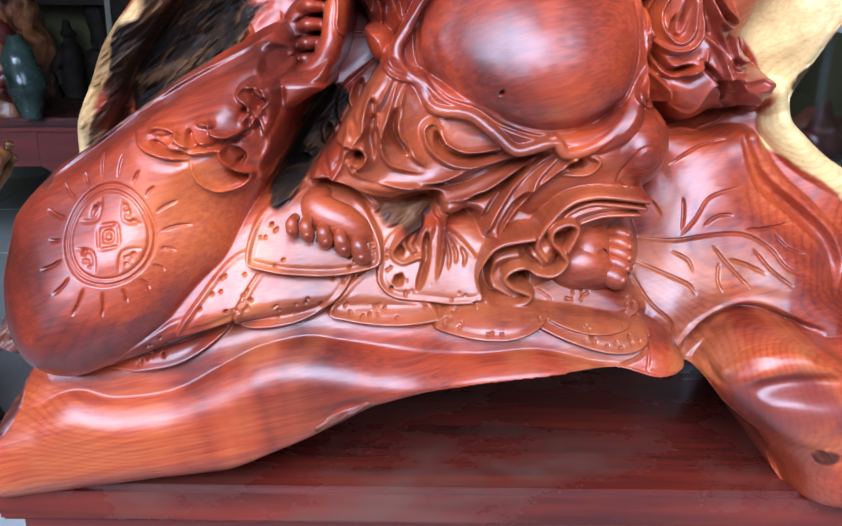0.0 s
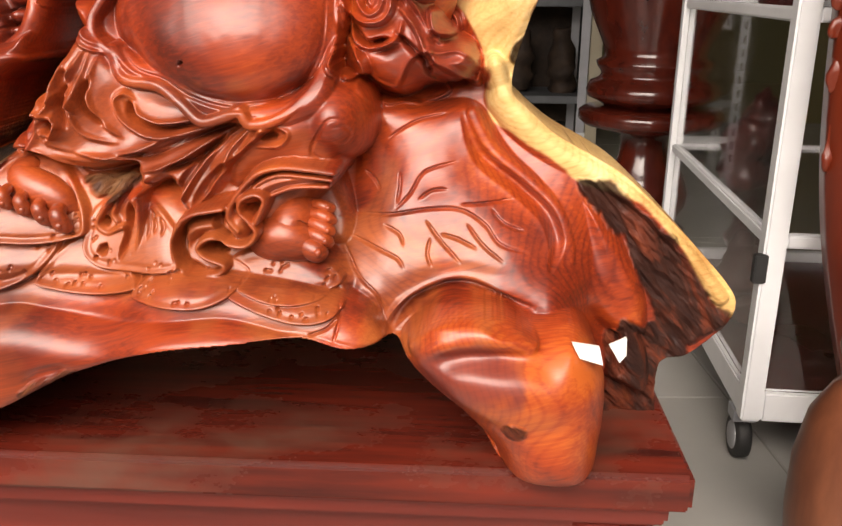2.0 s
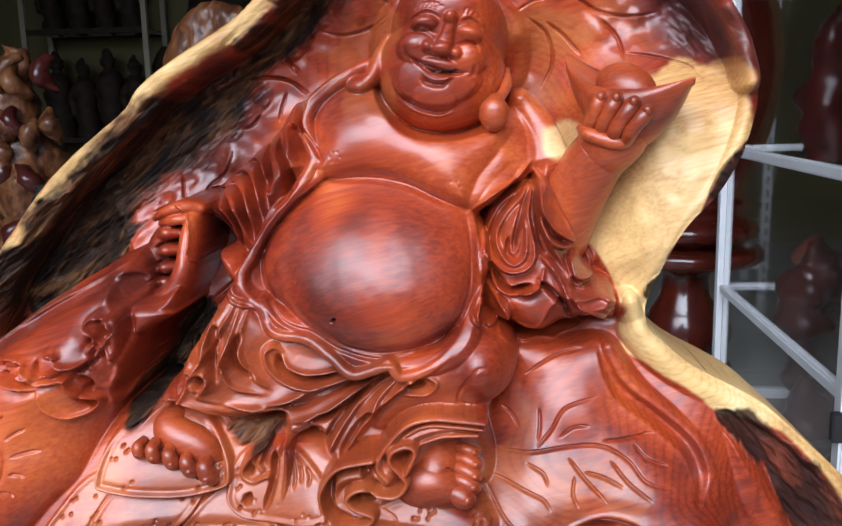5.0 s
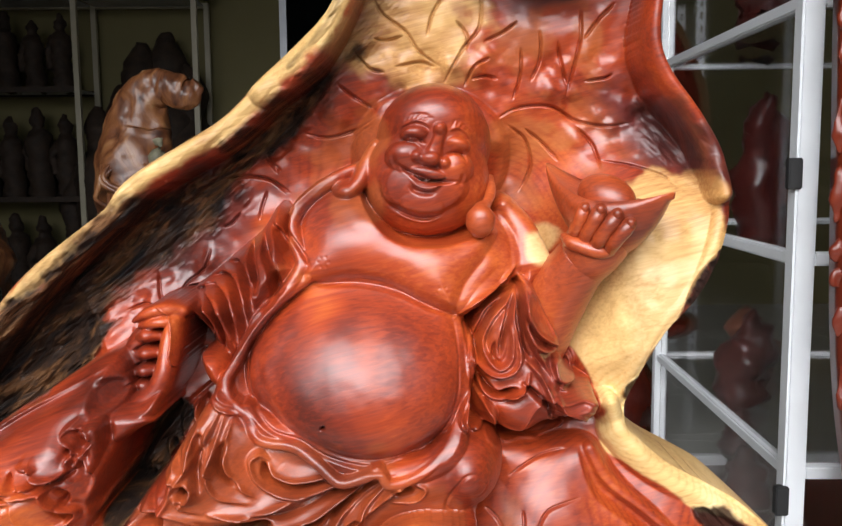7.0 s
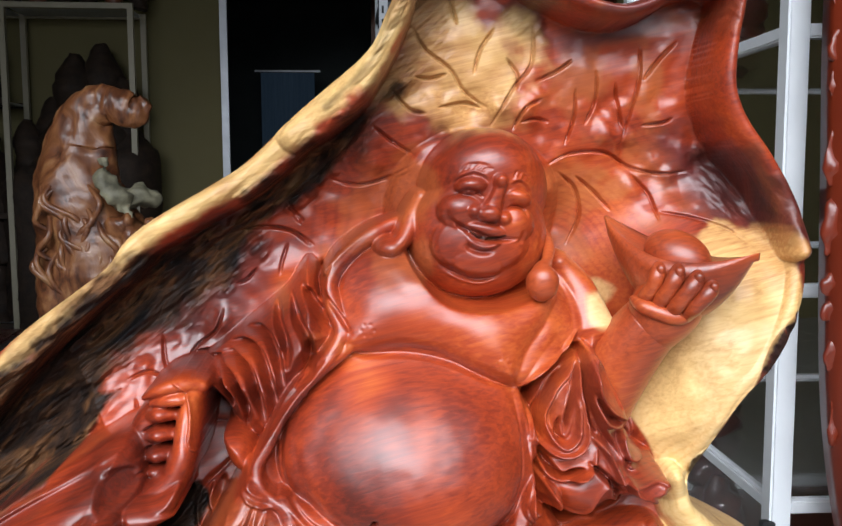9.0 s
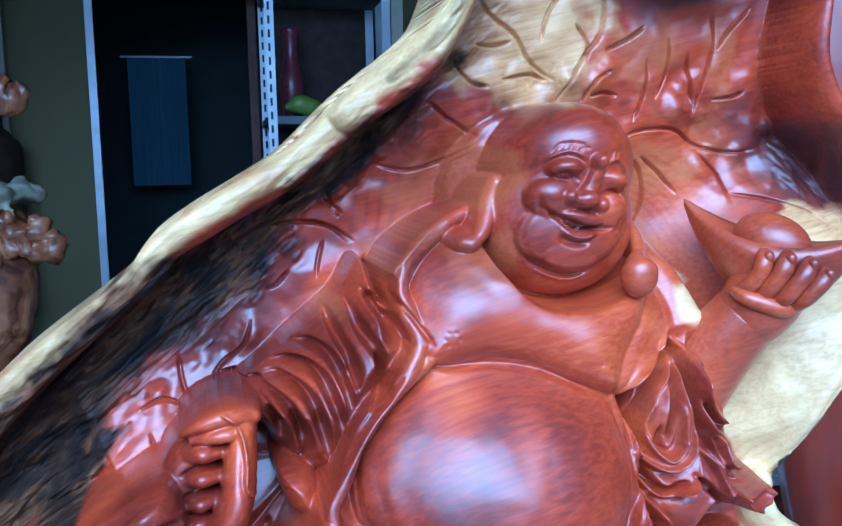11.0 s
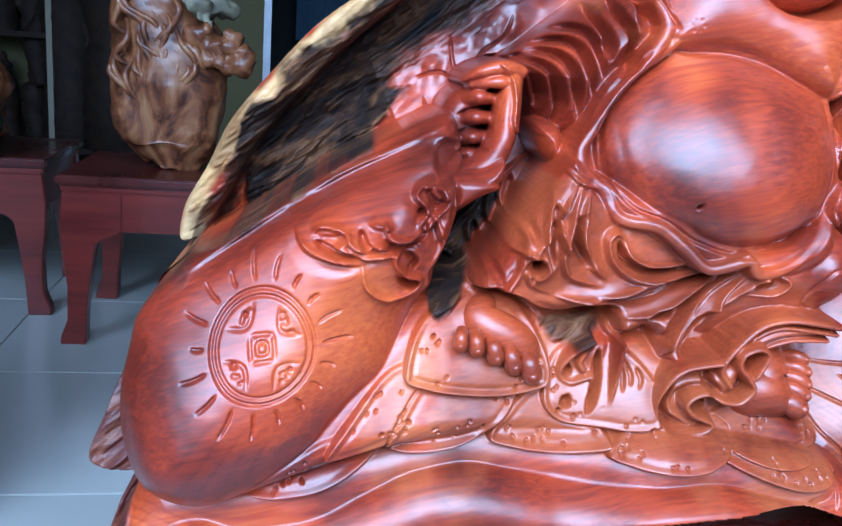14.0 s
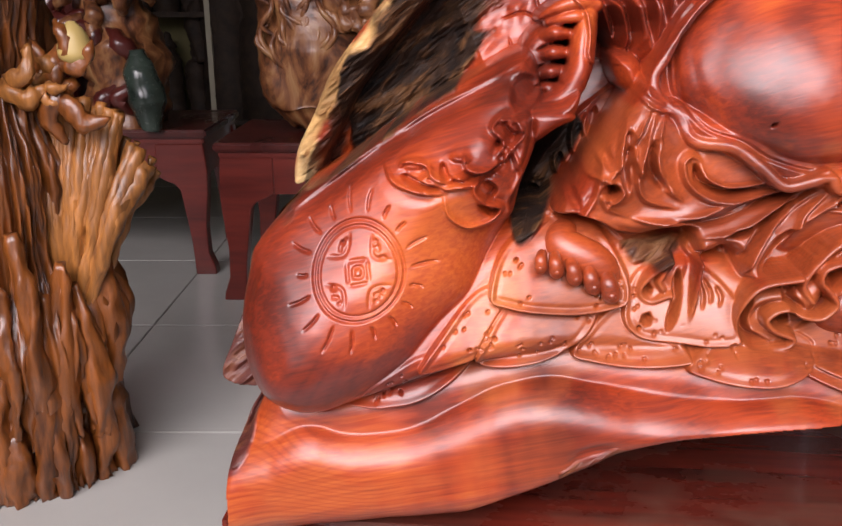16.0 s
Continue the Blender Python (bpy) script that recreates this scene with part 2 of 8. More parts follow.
# ---- the room ----
TURN = radians(4.5)
ROOM = Matrix.Rotation(TURN, 4, "Z")
FLOOR_Z = 0.0
floor = part("floor", boxed(-9, 9, -14, 9, -0.2, FLOOR_Z - 0.004), JOINT, None, "grey joints and bed of the tiled shop floor", smooth=False)
tagged(floor, kind="structure", category="floor")
# ceiling and side walls are added out of view to hold off skylight
ceiling = part("ceiling", boxed(-4.2, 4.2, -1.7, 8.2, 3.1, 3.25), plain("ceiling_paint", (0.3, 0.29, 0.25), 0.85), None, "plain unseen ceiling added to keep skylight out", smooth=False)
tagged(ceiling, kind="structure", category="ceiling")
for nm, args in (("wall_west", (-4.2, -4.0, -1.7, 8.2, 0, 3.1)), ("wall_east", (4.0, 4.2, -1.7, 8.2, 0, 3.1))):
    tagged(part(nm, boxed(*args), WALL, None, "plain unseen side wall added to close the shop", smooth=False), kind="structure", category="wall")
def back_wall():
    """The far wall with a doorway into a dark back room."""
    bm = bmesh.new()
    box(bm, -4.0, -0.68, 5.6, 5.75, 0, 3.1)
    box(bm, 1.06, 4.0, 5.6, 5.75, 0, 3.1)
    box(bm, -0.68, 1.06, 5.6, 5.75, 2.14, 3.1)
    tagged(part("wall_north", bm, WALL, None, "olive cream wall with a doorway to a dark room", smooth=False), kind="structure", category="wall")
    bm = bmesh.new()
    box(bm, -0.70, -0.655, 5.575, 5.6, 0, 2.14)
    box(bm, 1.035, 1.08, 5.575, 5.6, 0, 2.14)
    tagged(part("door_frame", bm, STEEL, None, "grey metal frame of the open doorway", smooth=False), kind="structure", category="door frame")
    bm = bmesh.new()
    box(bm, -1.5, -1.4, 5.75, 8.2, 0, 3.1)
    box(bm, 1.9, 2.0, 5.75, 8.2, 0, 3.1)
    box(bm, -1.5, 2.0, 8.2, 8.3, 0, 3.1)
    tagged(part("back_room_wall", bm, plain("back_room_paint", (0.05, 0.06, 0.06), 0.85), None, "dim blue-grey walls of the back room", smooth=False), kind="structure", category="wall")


back_wall()

# ---- the low table under the carving ----
def plinth_table():
    t = empty("display_table", Matrix.Identity(4), "low dark red lacquered display table, dusty and scratched on top", "table")
    x0, x1, y0, y1, z = -0.30, 0.397, 0.515, 0.80, 0.508
    part("tabletop", boxed(x0, x1, y0, y1, z - 0.03, z, bevel=0.004), PLINTH, t, smooth=False)
    part("moulding", boxed(x0 + 0.012, x1 - 0.012, y0 + 0.012, y1 - 0.012, z - 0.05, z - 0.03, bevel=0.004), LACQUER, t, smooth=False)
    part("apron", boxed(x0 + 0.03, x1 - 0.03, y0 + 0.03, y1 - 0.03, z - 0.15, z - 0.05), LACQUER, t, smooth=False)
    for lx in (x0 + 0.05, x1 - 0.05):
        for ly in (y0 + 0.05, y1 - 0.05):
            part("leg", limb(bmesh.new(), [(lx, ly, z - 0.06, 0.036), (lx, ly - 0.01, 0.3, 0.032), (lx, ly, 0.12, 0.024), (lx, ly - 0.012, 0.0, 0.03)]), LACQUER, t)
    return t


def dusty_lacquer():
    m, t, b = material("dusty_lacquer", 0.4, coat=0.15)
    f = noise_of(t, 60, 5, (0.08, 1, 1))
    red = ramp(t, f, [(0.3, (0.045, 0.008, 0.006)), (0.7, (0.2, 0.024, 0.012))])
    dust = ramp(t, noise_of(t, 9, 6, (0.7, 1, 1), 0.65), [(0.5, (0, 0, 0)), (0.75, (1, 1, 1))])
    c = mix(t, dust, red, (0.13, 0.06, 0.04))
    link(t, c, b.inputs["Base Color"])
    link(t, maths(t, "MULTIPLY_ADD", dust, 0.35, 0.25), b.inputs["Roughness"])
    bump(t, b, f, 0.15, 0.001)
    return m


PLINTH = dusty_lacquer()
plinth_table()

# ---- the carving: a relief drawn in its own units, front towards -y ----
UNIT = 1.12 / 2.4
STEP = 0.0013
GX = np.arange(-0.82, 1.03, STEP)
GZ = np.arange(0.07, 1.43, STEP)
X, Z = np.meshgrid(GX, GZ)
REL = np.zeros(X.shape)
EDGE = np.zeros(X.shape)
BASE = np.zeros(X.shape)
# colour masks of the wood; a few carry painted light or shade
TINTS = {k: np.zeros(X.shape) for k in ("sap", "dark", "pale", "plum")}
rng = np.random.default_rng(7)


def smooth01(u):
    u = np.clip(u, 0, 1)
    return u * u * (3 - 2 * u)


def mottle(cell, octaves=3):
    """Value noise over the whole relief, -1 to 1."""
    out, amp = np.zeros(X.shape), 1.0
    for _ in range(octaves):
        nx, nz = int((GX[-1] - GX[0]) / cell) + 3, int((GZ[-1] - GZ[0]) / cell) + 3
        g = rng.uniform(-1, 1, (nz, nx))
        u, v = (GX - GX[0]) / cell, (GZ - GZ[0]) / cell
        i, j = u.astype(int), v.astype(int)
        fu, fv = smooth01(u - i)[None, :], smooth01(v - j)[:, None]
        a = g[np.ix_(j, i)] * (1 - fu) + g[np.ix_(j, i + 1)] * fu
        b = g[np.ix_(j + 1, i)] * (1 - fu) + g[np.ix_(j + 1, i + 1)] * fu
        out += amp * (a * (1 - fv) + b * fv)
        amp, cell = amp * 0.5, cell * 0.5
    return out


RAG = mottle(0.05, 4)
GOUGE = mottle(0.04, 2)


def window(p, grow):
    i0, i1 = np.searchsorted(GX, (p[:, 0].min() - grow, p[:, 0].max() + grow))
    j0, j1 = np.searchsorted(GZ, (p[:, 1].min() - grow, p[:, 1].max() + grow))
    return slice(j0, j1), slice(i0, i1)


def to_line(p, w, reach=None, side=False):
    """Distance to a polyline, the place along it (0 to the number of its pieces) and its side, inside a window."""
    x, z = X[w], Z[w]
    best, along, left = np.full(x.shape, 9.0), np.zeros(x.shape), np.zeros(x.shape)
    for k in range(len(p) - 1):
        (ax, az), (bx, bz) = p[k, :2], p[k + 1, :2]
        s = (slice(None), slice(None))
        if reach:
            gx, gz = x[0], z[:, 0]
            s = (slice(*np.searchsorted(gz, (min(az, bz) - reach, max(az, bz) + reach))), slice(*np.searchsorted(gx, (min(ax, bx) - reach, max(ax, bx) + reach))))
        dx, dz = bx - ax, bz - az
        u = np.clip(((x[s] - ax) * dx + (z[s] - az) * dz) / (dx * dx + dz * dz + 1e-12), 0, 1)
        d = np.hypot(x[s] - ax - u * dx, z[s] - az - u * dz)
        near = d < best[s]
        best[s] = np.where(near, d, best[s])
        along[s] = np.where(near, k + u, along[s])
        if side:
            left[s] = np.where(near, dx * (z[s] - az) - dz * (x[s] - ax), left[s])
    return (best, along, left) if side else (best, along)


def within(p, w):
    x, z = X[w], Z[w]
    hit = np.zeros(x.shape, bool)
    for k in range(len(p)):
        (ax, az), (bx, bz) = p[k], p[(k + 1) % len(p)]
        if az != bz:
            j = slice(*np.searchsorted(z[:, 0], (min(az, bz), max(az, bz))))
            hit[j] ^= x[j] < ax + (bx - ax) * (z[j] - az) / (bz - az)
    return hit


def inside(points, grow=0.0, reach=None):
    """The window of a closed form and the signed distance to its edge, positive inside."""
    p = curve_points(points, True, 6)
    w = window(p, grow + 2 * STEP)
    d, _ = to_line(np.vstack([p, p[:1]]), w, reach)
    return w, np.where(within(p, w), d, -d)


def merge(w, c, ok, k):
    """Lay a nearer surface over the relief, with a soft joint of width k."""
    a, k = REL[w], np.maximum(k, 1e-5)
    h = np.clip(0.5 + 0.5 * (c - a) / k, 0, 1)
    REL[w] = np.where(ok, c * (1 - h) + a * h - k * h * (1 - h), a)


def begin(points):
    w, d = inside(points, 0.05, 0.09)
    EDGE[...] = -1.0
    EDGE[w] = d
    deep = np.maximum(smooth01((Z - 0.5) / 0.4), smooth01((-0.15 - X) / 0.2) * smooth01((Z - 0.38) / 0.1))
    near = 0.03 * smooth01((Z - 1.05) / 0.25) + 0.08 * smooth01((X - 0.38) / 0.22) * smooth01((Z - 0.6) / 0.25) * smooth01((1.14 - Z) / 0.2)
    REL[...] = 1.31 + 0.13 * deep - near - 0.15 * smooth01((0.56 - Z) / 0.3) * smooth01((0.74 - X) / 0.12)


def pad(points, y, bulge, w, k=0.01, power=0.5, dig=0, gx=0.0, gz=0.0):
    win, d = inside(points)
    y = y + gx * (X[win] - sum(q[0] for q in points) / len(points)) + gz * (Z[win] - sum(q[1] for q in points) / len(points))
    f = (1 - (1 - np.clip(d / w, 0, 1)) ** 2) ** power
    if dig:
        REL[win] = np.where(d > 0, np.maximum(REL[win], (y - bulge) * f + REL[win] * (1 - f)), REL[win])
    else:
        merge(win, y - bulge * f, d > 0, k * smooth01(d / (k + 0.004)))


def dome(x, z, rx, rz, y, b, rot=0.0, k=0.01, power=0.5, gz=0.0):
    r = max(rx, rz)
    w = window(np.array([(x - r, z - r), (x + r, z + r)]), STEP)
    c, s = math.cos(radians(rot)), math.sin(radians(rot))
    u, v = (X[w] - x) * c + (Z[w] - z) * s, (Z[w] - z) * c - (X[w] - x) * s
    q = (u / rx) ** 2 + (v / rz) ** 2
    merge(w, y + gz * (Z[w] - z) - b * np.clip(1 - q, 0, 1) ** power, q < 1, k * smooth01((1 - q) / 0.3))


def tube(points, r, y, b=None, k=0.008):
    n = len(points)
    rows = np.column_stack([np.array(points), np.broadcast_to(r, n), np.broadcast_to(y, n)])
    p = curve_points(rows)
    w = window(p, p[:, 2].max() + STEP)
    d, along = to_line(p, w)
    at = np.arange(len(p))
    rr, yy = np.interp(along, at, p[:, 2]), np.interp(along, at, p[:, 3])
    f = np.sqrt(np.clip(1 - (d / rr) ** 2, 0, 1))
    merge(w, yy - (rr if b is None else b) * f, d < rr, k * smooth01((rr - d) / (0.4 * rr)))


def ridge(points, w, h):
    """A raised fold (h above 0) or a cut line, tapering to its ends."""
    p = curve_points(points)
    win = window(p, 2.6 * w + STEP)
    d, along, s = to_line(p, win, side=True)
    end = np.clip(np.minimum(along, len(p) - 1 - along) / (0.22 * (len(p) - 1)), 0, 1)
    wide = w * (0.45 + 0.55 * end)
    if h < 0:
        f = np.clip(1 - (d / wide) ** 2, 0, 1) ** 1.5
    else:
        flat = np.sign(p[-1, 0] - p[0, 0] + 1e-9) if abs(p[-1, 0] - p[0, 0]) > 0.3 * abs(p[-1, 1] - p[0, 1]) else np.sign(p[0, 1] - p[-1, 1])
        over = s * flat > 0
        step = np.where(over, 0.4, -0.45 * smooth01(d / (0.8 * wide))) * np.clip(1 - d / (2.6 * wide), 0, 1) ** 1.5
        f = 0.6 * np.clip(1 - d / (0.62 * wide), 0, 1) + step
    REL[win] -= h * f * (0.15 + 0.85 * end)


def plate(points, lift, edge=0.006, lip=0.3, fades=1):
    """A leaf or flap laid over what is below, with a raised lip round it; a leaf fades towards its upper end."""
    win, d = inside(points)
    z = Z[win]
    top, low = max(q[1] for q in points), min(q[1] for q in points)
    fade = smooth01((top - z) / (0.75 * (top - low))) if fades else 1.0
    f = smooth01(d / edge) + lip * np.exp(-(((d - 0.006) / 0.004) ** 2)) * (d > 0)
    REL[win] -= np.where(d > 0, lift * f * fade, 0)


def hold():
    """Remember the surface on which the leaves are laid."""
    BASE[...] = REL


def petal(points, lift):
    """A leaf laid like a shingle: it rises from the surface at its upper end to a crisp, lipped lower edge."""
    win, d = inside(points)
    z = Z[win]
    top, low = max(q[1] for q in points), min(q[1] for q in points)
    rise = 0.25 + 0.75 * smooth01((top - z) / (0.8 * (top - low)))
    f = smooth01(d / 0.004) + 0.10 * np.exp(-(((d - 0.005) / 0.003) ** 2)) - 0.10 * np.exp(-(((d - 0.012) / 0.003) ** 2))
    new_y = BASE[win] - lift * f * rise
    REL[win] = np.where(d > 0, new_y * smooth01(d / 0.003) + REL[win] * (1 - smooth01(d / 0.003)), REL[win])


def hollow(points, depth, edge):
    win, d = inside(points)
    REL[win] += np.where(d > 0, depth * smooth01(d / edge), 0)


def soften(points, r):
    """Rub a form smooth inside its outline."""
    win, d = inside(points)
    a = rubbed(REL[win], r)
    f = smooth01(d / (1.5 * r))
    REL[win] = a * f + REL[win] * (1 - f)


def rubbed(a, r):
    """A field smoothed over the radius r."""
    n = max(1, int(r / STEP / 2))
    for _ in range(3):
        for axis in (0, 1):
            q = np.pad(a, [(n + 1, n) if k == axis else (0, 0) for k in (0, 1)], mode="edge").cumsum(axis)
            a = (np.diff(np.stack([np.take(q, range(0, a.shape[axis]), axis), np.take(q, range(2 * n + 1, 2 * n + 1 + a.shape[axis]), axis)]), axis=0)[0]) / (2 * n + 1)
    return a


def crisp(points, r, gain, edge=0.02):
    """Cut the folds inside an outline deeper and their crests higher."""
    win, d = inside(points)
    a = REL[win]
    REL[win] = a + (gain - 1) * smooth01(d / edge) * rubbed(np.clip(a - rubbed(a, r), -0.03, 0.03), 0.0026)


def swell(points, rise, edge):
    """Let a surface bulge forward softly inside its outline."""
    win, d = inside(points, edge)
    REL[win] -= rise * rubbed((d > 0.4 * edge).astype(float), 0.6 * edge)


def dotted(points, n):
    """Punched dots in loose groups along the lower edge of a leaf."""
    p = curve_points(points, True, 6)
    (x0, z0), (x1, z1) = p.min(0), p.max(0)
    put = 0
    for _ in range(40 * n):
        q = rng.uniform((x0, z0), (x1, z0 + 0.7 * (z1 - z0)))
        j, i = (np.searchsorted(g, v) for g, v in ((GZ, q[1]), (GX, q[0])))
        near = np.hypot(*(p[:, :2] - q).T).min()
        if near > 0.010 and near < 0.034 and RAG[j, i] > -0.25 and within(p, (slice(j, j + 1), slice(i, i + 1))).any():
            dome_pit(*q, 0.0021, 0.010)
            put += 1
        if put == n:
            break


def gouged(points, depth):
    """Soft hollows left by the gouge inside an outline."""
    win, d = inside(points)
    REL[win] += depth * smooth01(d / 0.03) * (GOUGE[win] - 0.3 * RAG[win])


def untint(points):
    w, d = inside(points, 0.01)
    for m in TINTS.values():
        m[w] *= 1 - smooth01(d / 0.005 + 0.5)


def streaks(angle, long, wide, octaves=3):
    """Long fibres of wood along one direction, -1 to 1."""
    c, s = math.cos(radians(angle)), math.sin(radians(angle))
    u0, v0 = (X * c + Z * s) / long + 50, (Z * c - X * s) / wide + 150
    out, amp = np.zeros(X.shape), 1.0
    for _ in range(octaves):
        g = rng.uniform(-1, 1, (256, 256))
        i, j = np.floor(u0).astype(int), np.floor(v0).astype(int)
        fu, fv = smooth01(u0 - i), smooth01(v0 - j)
        i, j = i % 255, j % 255
        out += amp * ((g[j, i] * (1 - fu) + g[j, i + 1] * fu) * (1 - fv) + (g[j + 1, i] * (1 - fu) + g[j + 1, i + 1] * fu) * fv)
        amp, u0, v0 = amp * 0.55, u0 * 2.1, v0 * 2.1
    return out


def tint(points, what, edge, amount=1.0, rag=0.0):
    w, d = inside(points, rag + edge)
    m = TINTS[what]
    m[w] = np.maximum(m[w], amount * smooth01((d + rag * RAG[w]) / edge + 0.5))


def tint_line(points, what, w, edge, amount=1.0, rag=0.0):
    p = curve_points(points)
    win = window(p, w + edge + rag)
    d, _ = to_line(p, win)
    m = TINTS[what]
    m[win] = np.maximum(m[win], amount * smooth01((w - d + rag * RAG[win]) / edge + 0.5))


def coin_mark(x, z):
    ring = lambda r, n=40, a0=0.0, a1=2 * math.pi: [(x + r * math.cos(a0 + (a1 - a0) * k / n), z + r * math.sin(a0 + (a1 - a0) * k / n)) for k in range(n + 1)]
    for r, w, h in ((0.0585, 0.0019, -0.006), (0.0515, 0.0019, -0.005)):
        p = np.array(ring(r))
        win = window(p, w)
        d = np.abs(np.hypot(X[win] - x, Z[win] - z) - r)
        REL[win] -= h * np.clip(1 - (d / w) ** 2, 0, 1)
    for s, h in ((0.0135, -0.0035), (0.006, -0.005)):
        c, t = math.cos(0.18), math.sin(0.18)
        q = [(x + s * (a * c - b * t), z + s * (a * t + b * c)) for a, b in ((-1, -1), (1, -1), (1, 1), (-1, 1), (-1, -1))]
        for a, b in zip(q, q[1:]):
            ridge([a, b], 0.003, h)
    for k in range(4):
        a = 0.5 + k * math.pi / 2 + 0.3
        ridge([(x + 0.046 * math.cos(a - 0.45), z + 0.046 * math.sin(a - 0.45)), (x + 0.027 * math.cos(a), z + 0.027 * math.sin(a)), (x + 0.046 * math.cos(a + 0.45), z + 0.046 * math.sin(a + 0.45))], 0.003, -0.0032)
        for i in range(6):
            b, r = a + rng.uniform(-0.3, 0.3), rng.uniform(0.034, 0.041)
            dome_pit(x + r * math.cos(b), z + r * math.sin(b))
    for k in range(18):
        a = 2 * math.pi * (k + 0.3) / 18
        r = rng.uniform(0.082, 0.104)
        ridge([(x + 0.067 * math.cos(a), z + 0.067 * math.sin(a)), (x + 0.5 * (r + 0.067) * math.cos(a + 0.02), z + 0.5 * (r + 0.067) * math.sin(a + 0.02)), (x + r * math.cos(a), z + r * math.sin(a))], 0.0016, -0.008)


def dome_pit(x, z, r=0.0032, h=0.004):
    w = window(np.array([(x - r, z - r), (x + r, z + r)]), STEP)
    REL[w] += h * np.clip(1 - ((X[w] - x) ** 2 + (Z[w] - z) ** 2) / r**2, 0, 1)


SOLID = bmesh.new()


def ingot(a, b):
    """A boat-shaped ingot between its two tips, with a domed top, as a solid of its own."""
    a, b = Vector(a), Vector(b)
    side = (b - a).cross(Vector((0, 0, 1))).normalized()
    n, m, rings = 28, 20, []
    for i in range(n + 1):
        u = i / n
        c = a.lerp(b, u) - Vector((0, 0, 0.030 * (1 - (2 * u - 1) ** 2)))
        w, h = 0.004 + 0.052 * math.sin(math.pi * u) ** 0.8, 0.010 + 0.078 * math.sin(math.pi * min(u * 1.05, 1)) ** 0.75
        ring = []
        for k in range(m):
            q = math.pi * k / (m - 1)
            ring.append(c + side * w * math.cos(q) * (1 - 0.12 * math.sin(q)) - Vector((0, 0, h * math.sin(q) ** 0.8)))
        for k in range(1, 6):
            e = -1 + k / 3
            ring.append(c + side * w * 0.86 * e - Vector((0, 0, 0.010 * (1 - e * e) * math.sin(math.pi * u))))
        rings.append([SOLID.verts.new(v) for v in ring])
    size = len(rings[0])
    for p, q in zip(rings, rings[1:]):
        for k in range(size):
            SOLID.faces.new((p[k], p[(k + 1) % size], q[(k + 1) % size], q[k]))
    SOLID.faces.new(rings[0][::-1])
    SOLID.faces.new(rings[-1])
    knob = bmesh.ops.create_icosphere(SOLID, subdivisions=4, radius=1.0)["verts"]
    c = a.lerp(b, 0.5) - Vector((0, 0, 0.030))
    for v in knob:
        v.co = c + (b - a).normalized() * 0.046 * v.co.x + side * 0.036 * v.co.y + Vector((0, 0, 0.034 * v.co.z))


# -- carving begins
OUTLINE = [(-0.638, 0.288), (-0.626, 0.342), (-0.617, 0.374), (-0.596, 0.435), (-0.581, 0.492), (-0.564, 0.521), (-0.532, 0.556), (-0.567, 0.543), (-0.563, 0.594), (-0.531, 0.657), (-0.501, 0.72), (-0.451, 0.785), (-0.379, 0.865), (-0.244, 0.967), (-0.213, 1.008), (-0.169, 1.04), (-0.114, 1.072), (-0.058, 1.107), (-0, 1.161), (0.105, 1.257), (0.132, 1.313), (0.151, 1.352), (0.179, 1.383), (0.228, 1.395), (0.276, 1.394), (0.309, 1.383), (0.358, 1.357), (0.407, 1.333), (0.452, 1.324), (0.489, 1.335), (0.531, 1.359), (0.581, 1.371), (0.614, 1.361), (0.627, 1.333), (0.618, 1.28), (0.616, 1.214), (0.633, 1.172), (0.676, 1.114), (0.712, 1.054), (0.732, 0.986), (0.738, 0.949), (0.721, 0.876), (0.683, 0.811), (0.644, 0.769)]
OUTLINE += [(0.612, 0.719), (0.576, 0.658), (0.567, 0.623), (0.587, 0.601), (0.637, 0.559), (0.704, 0.522), (0.753, 0.492), (0.814, 0.437), (0.867, 0.385), (0.917, 0.332), (0.94, 0.299), (0.94, 0.27), (0.918, 0.237), (0.874, 0.196), (0.833, 0.182), (0.827, 0.151), (0.831, 0.091), (0.833, 0.048), (0.7, 0.086), (0.62, 0.086), (0.56, 0.088), (0.507, 0.19), (0.471, 0.216), (0.44, 0.242), (0.405, 0.279), (0.329, 0.292), (0.27, 0.306), (0.16, 0.303), (0.087, 0.295), (-0.001, 0.282), (-0.06, 0.265), (-0.105, 0.244), (-0.165, 0.21), (-0.227, 0.179), (-0.3, 0.13), (-0.36, 0.1), (-0.46, 0.088), (-0.55, 0.088), (-0.6, 0.098), (-0.6, 0.14), (-0.598, 0.236), (-0.573, 0.282), (-0.571, 0.316), (-0.575, 0.28)]
begin(OUTLINE)
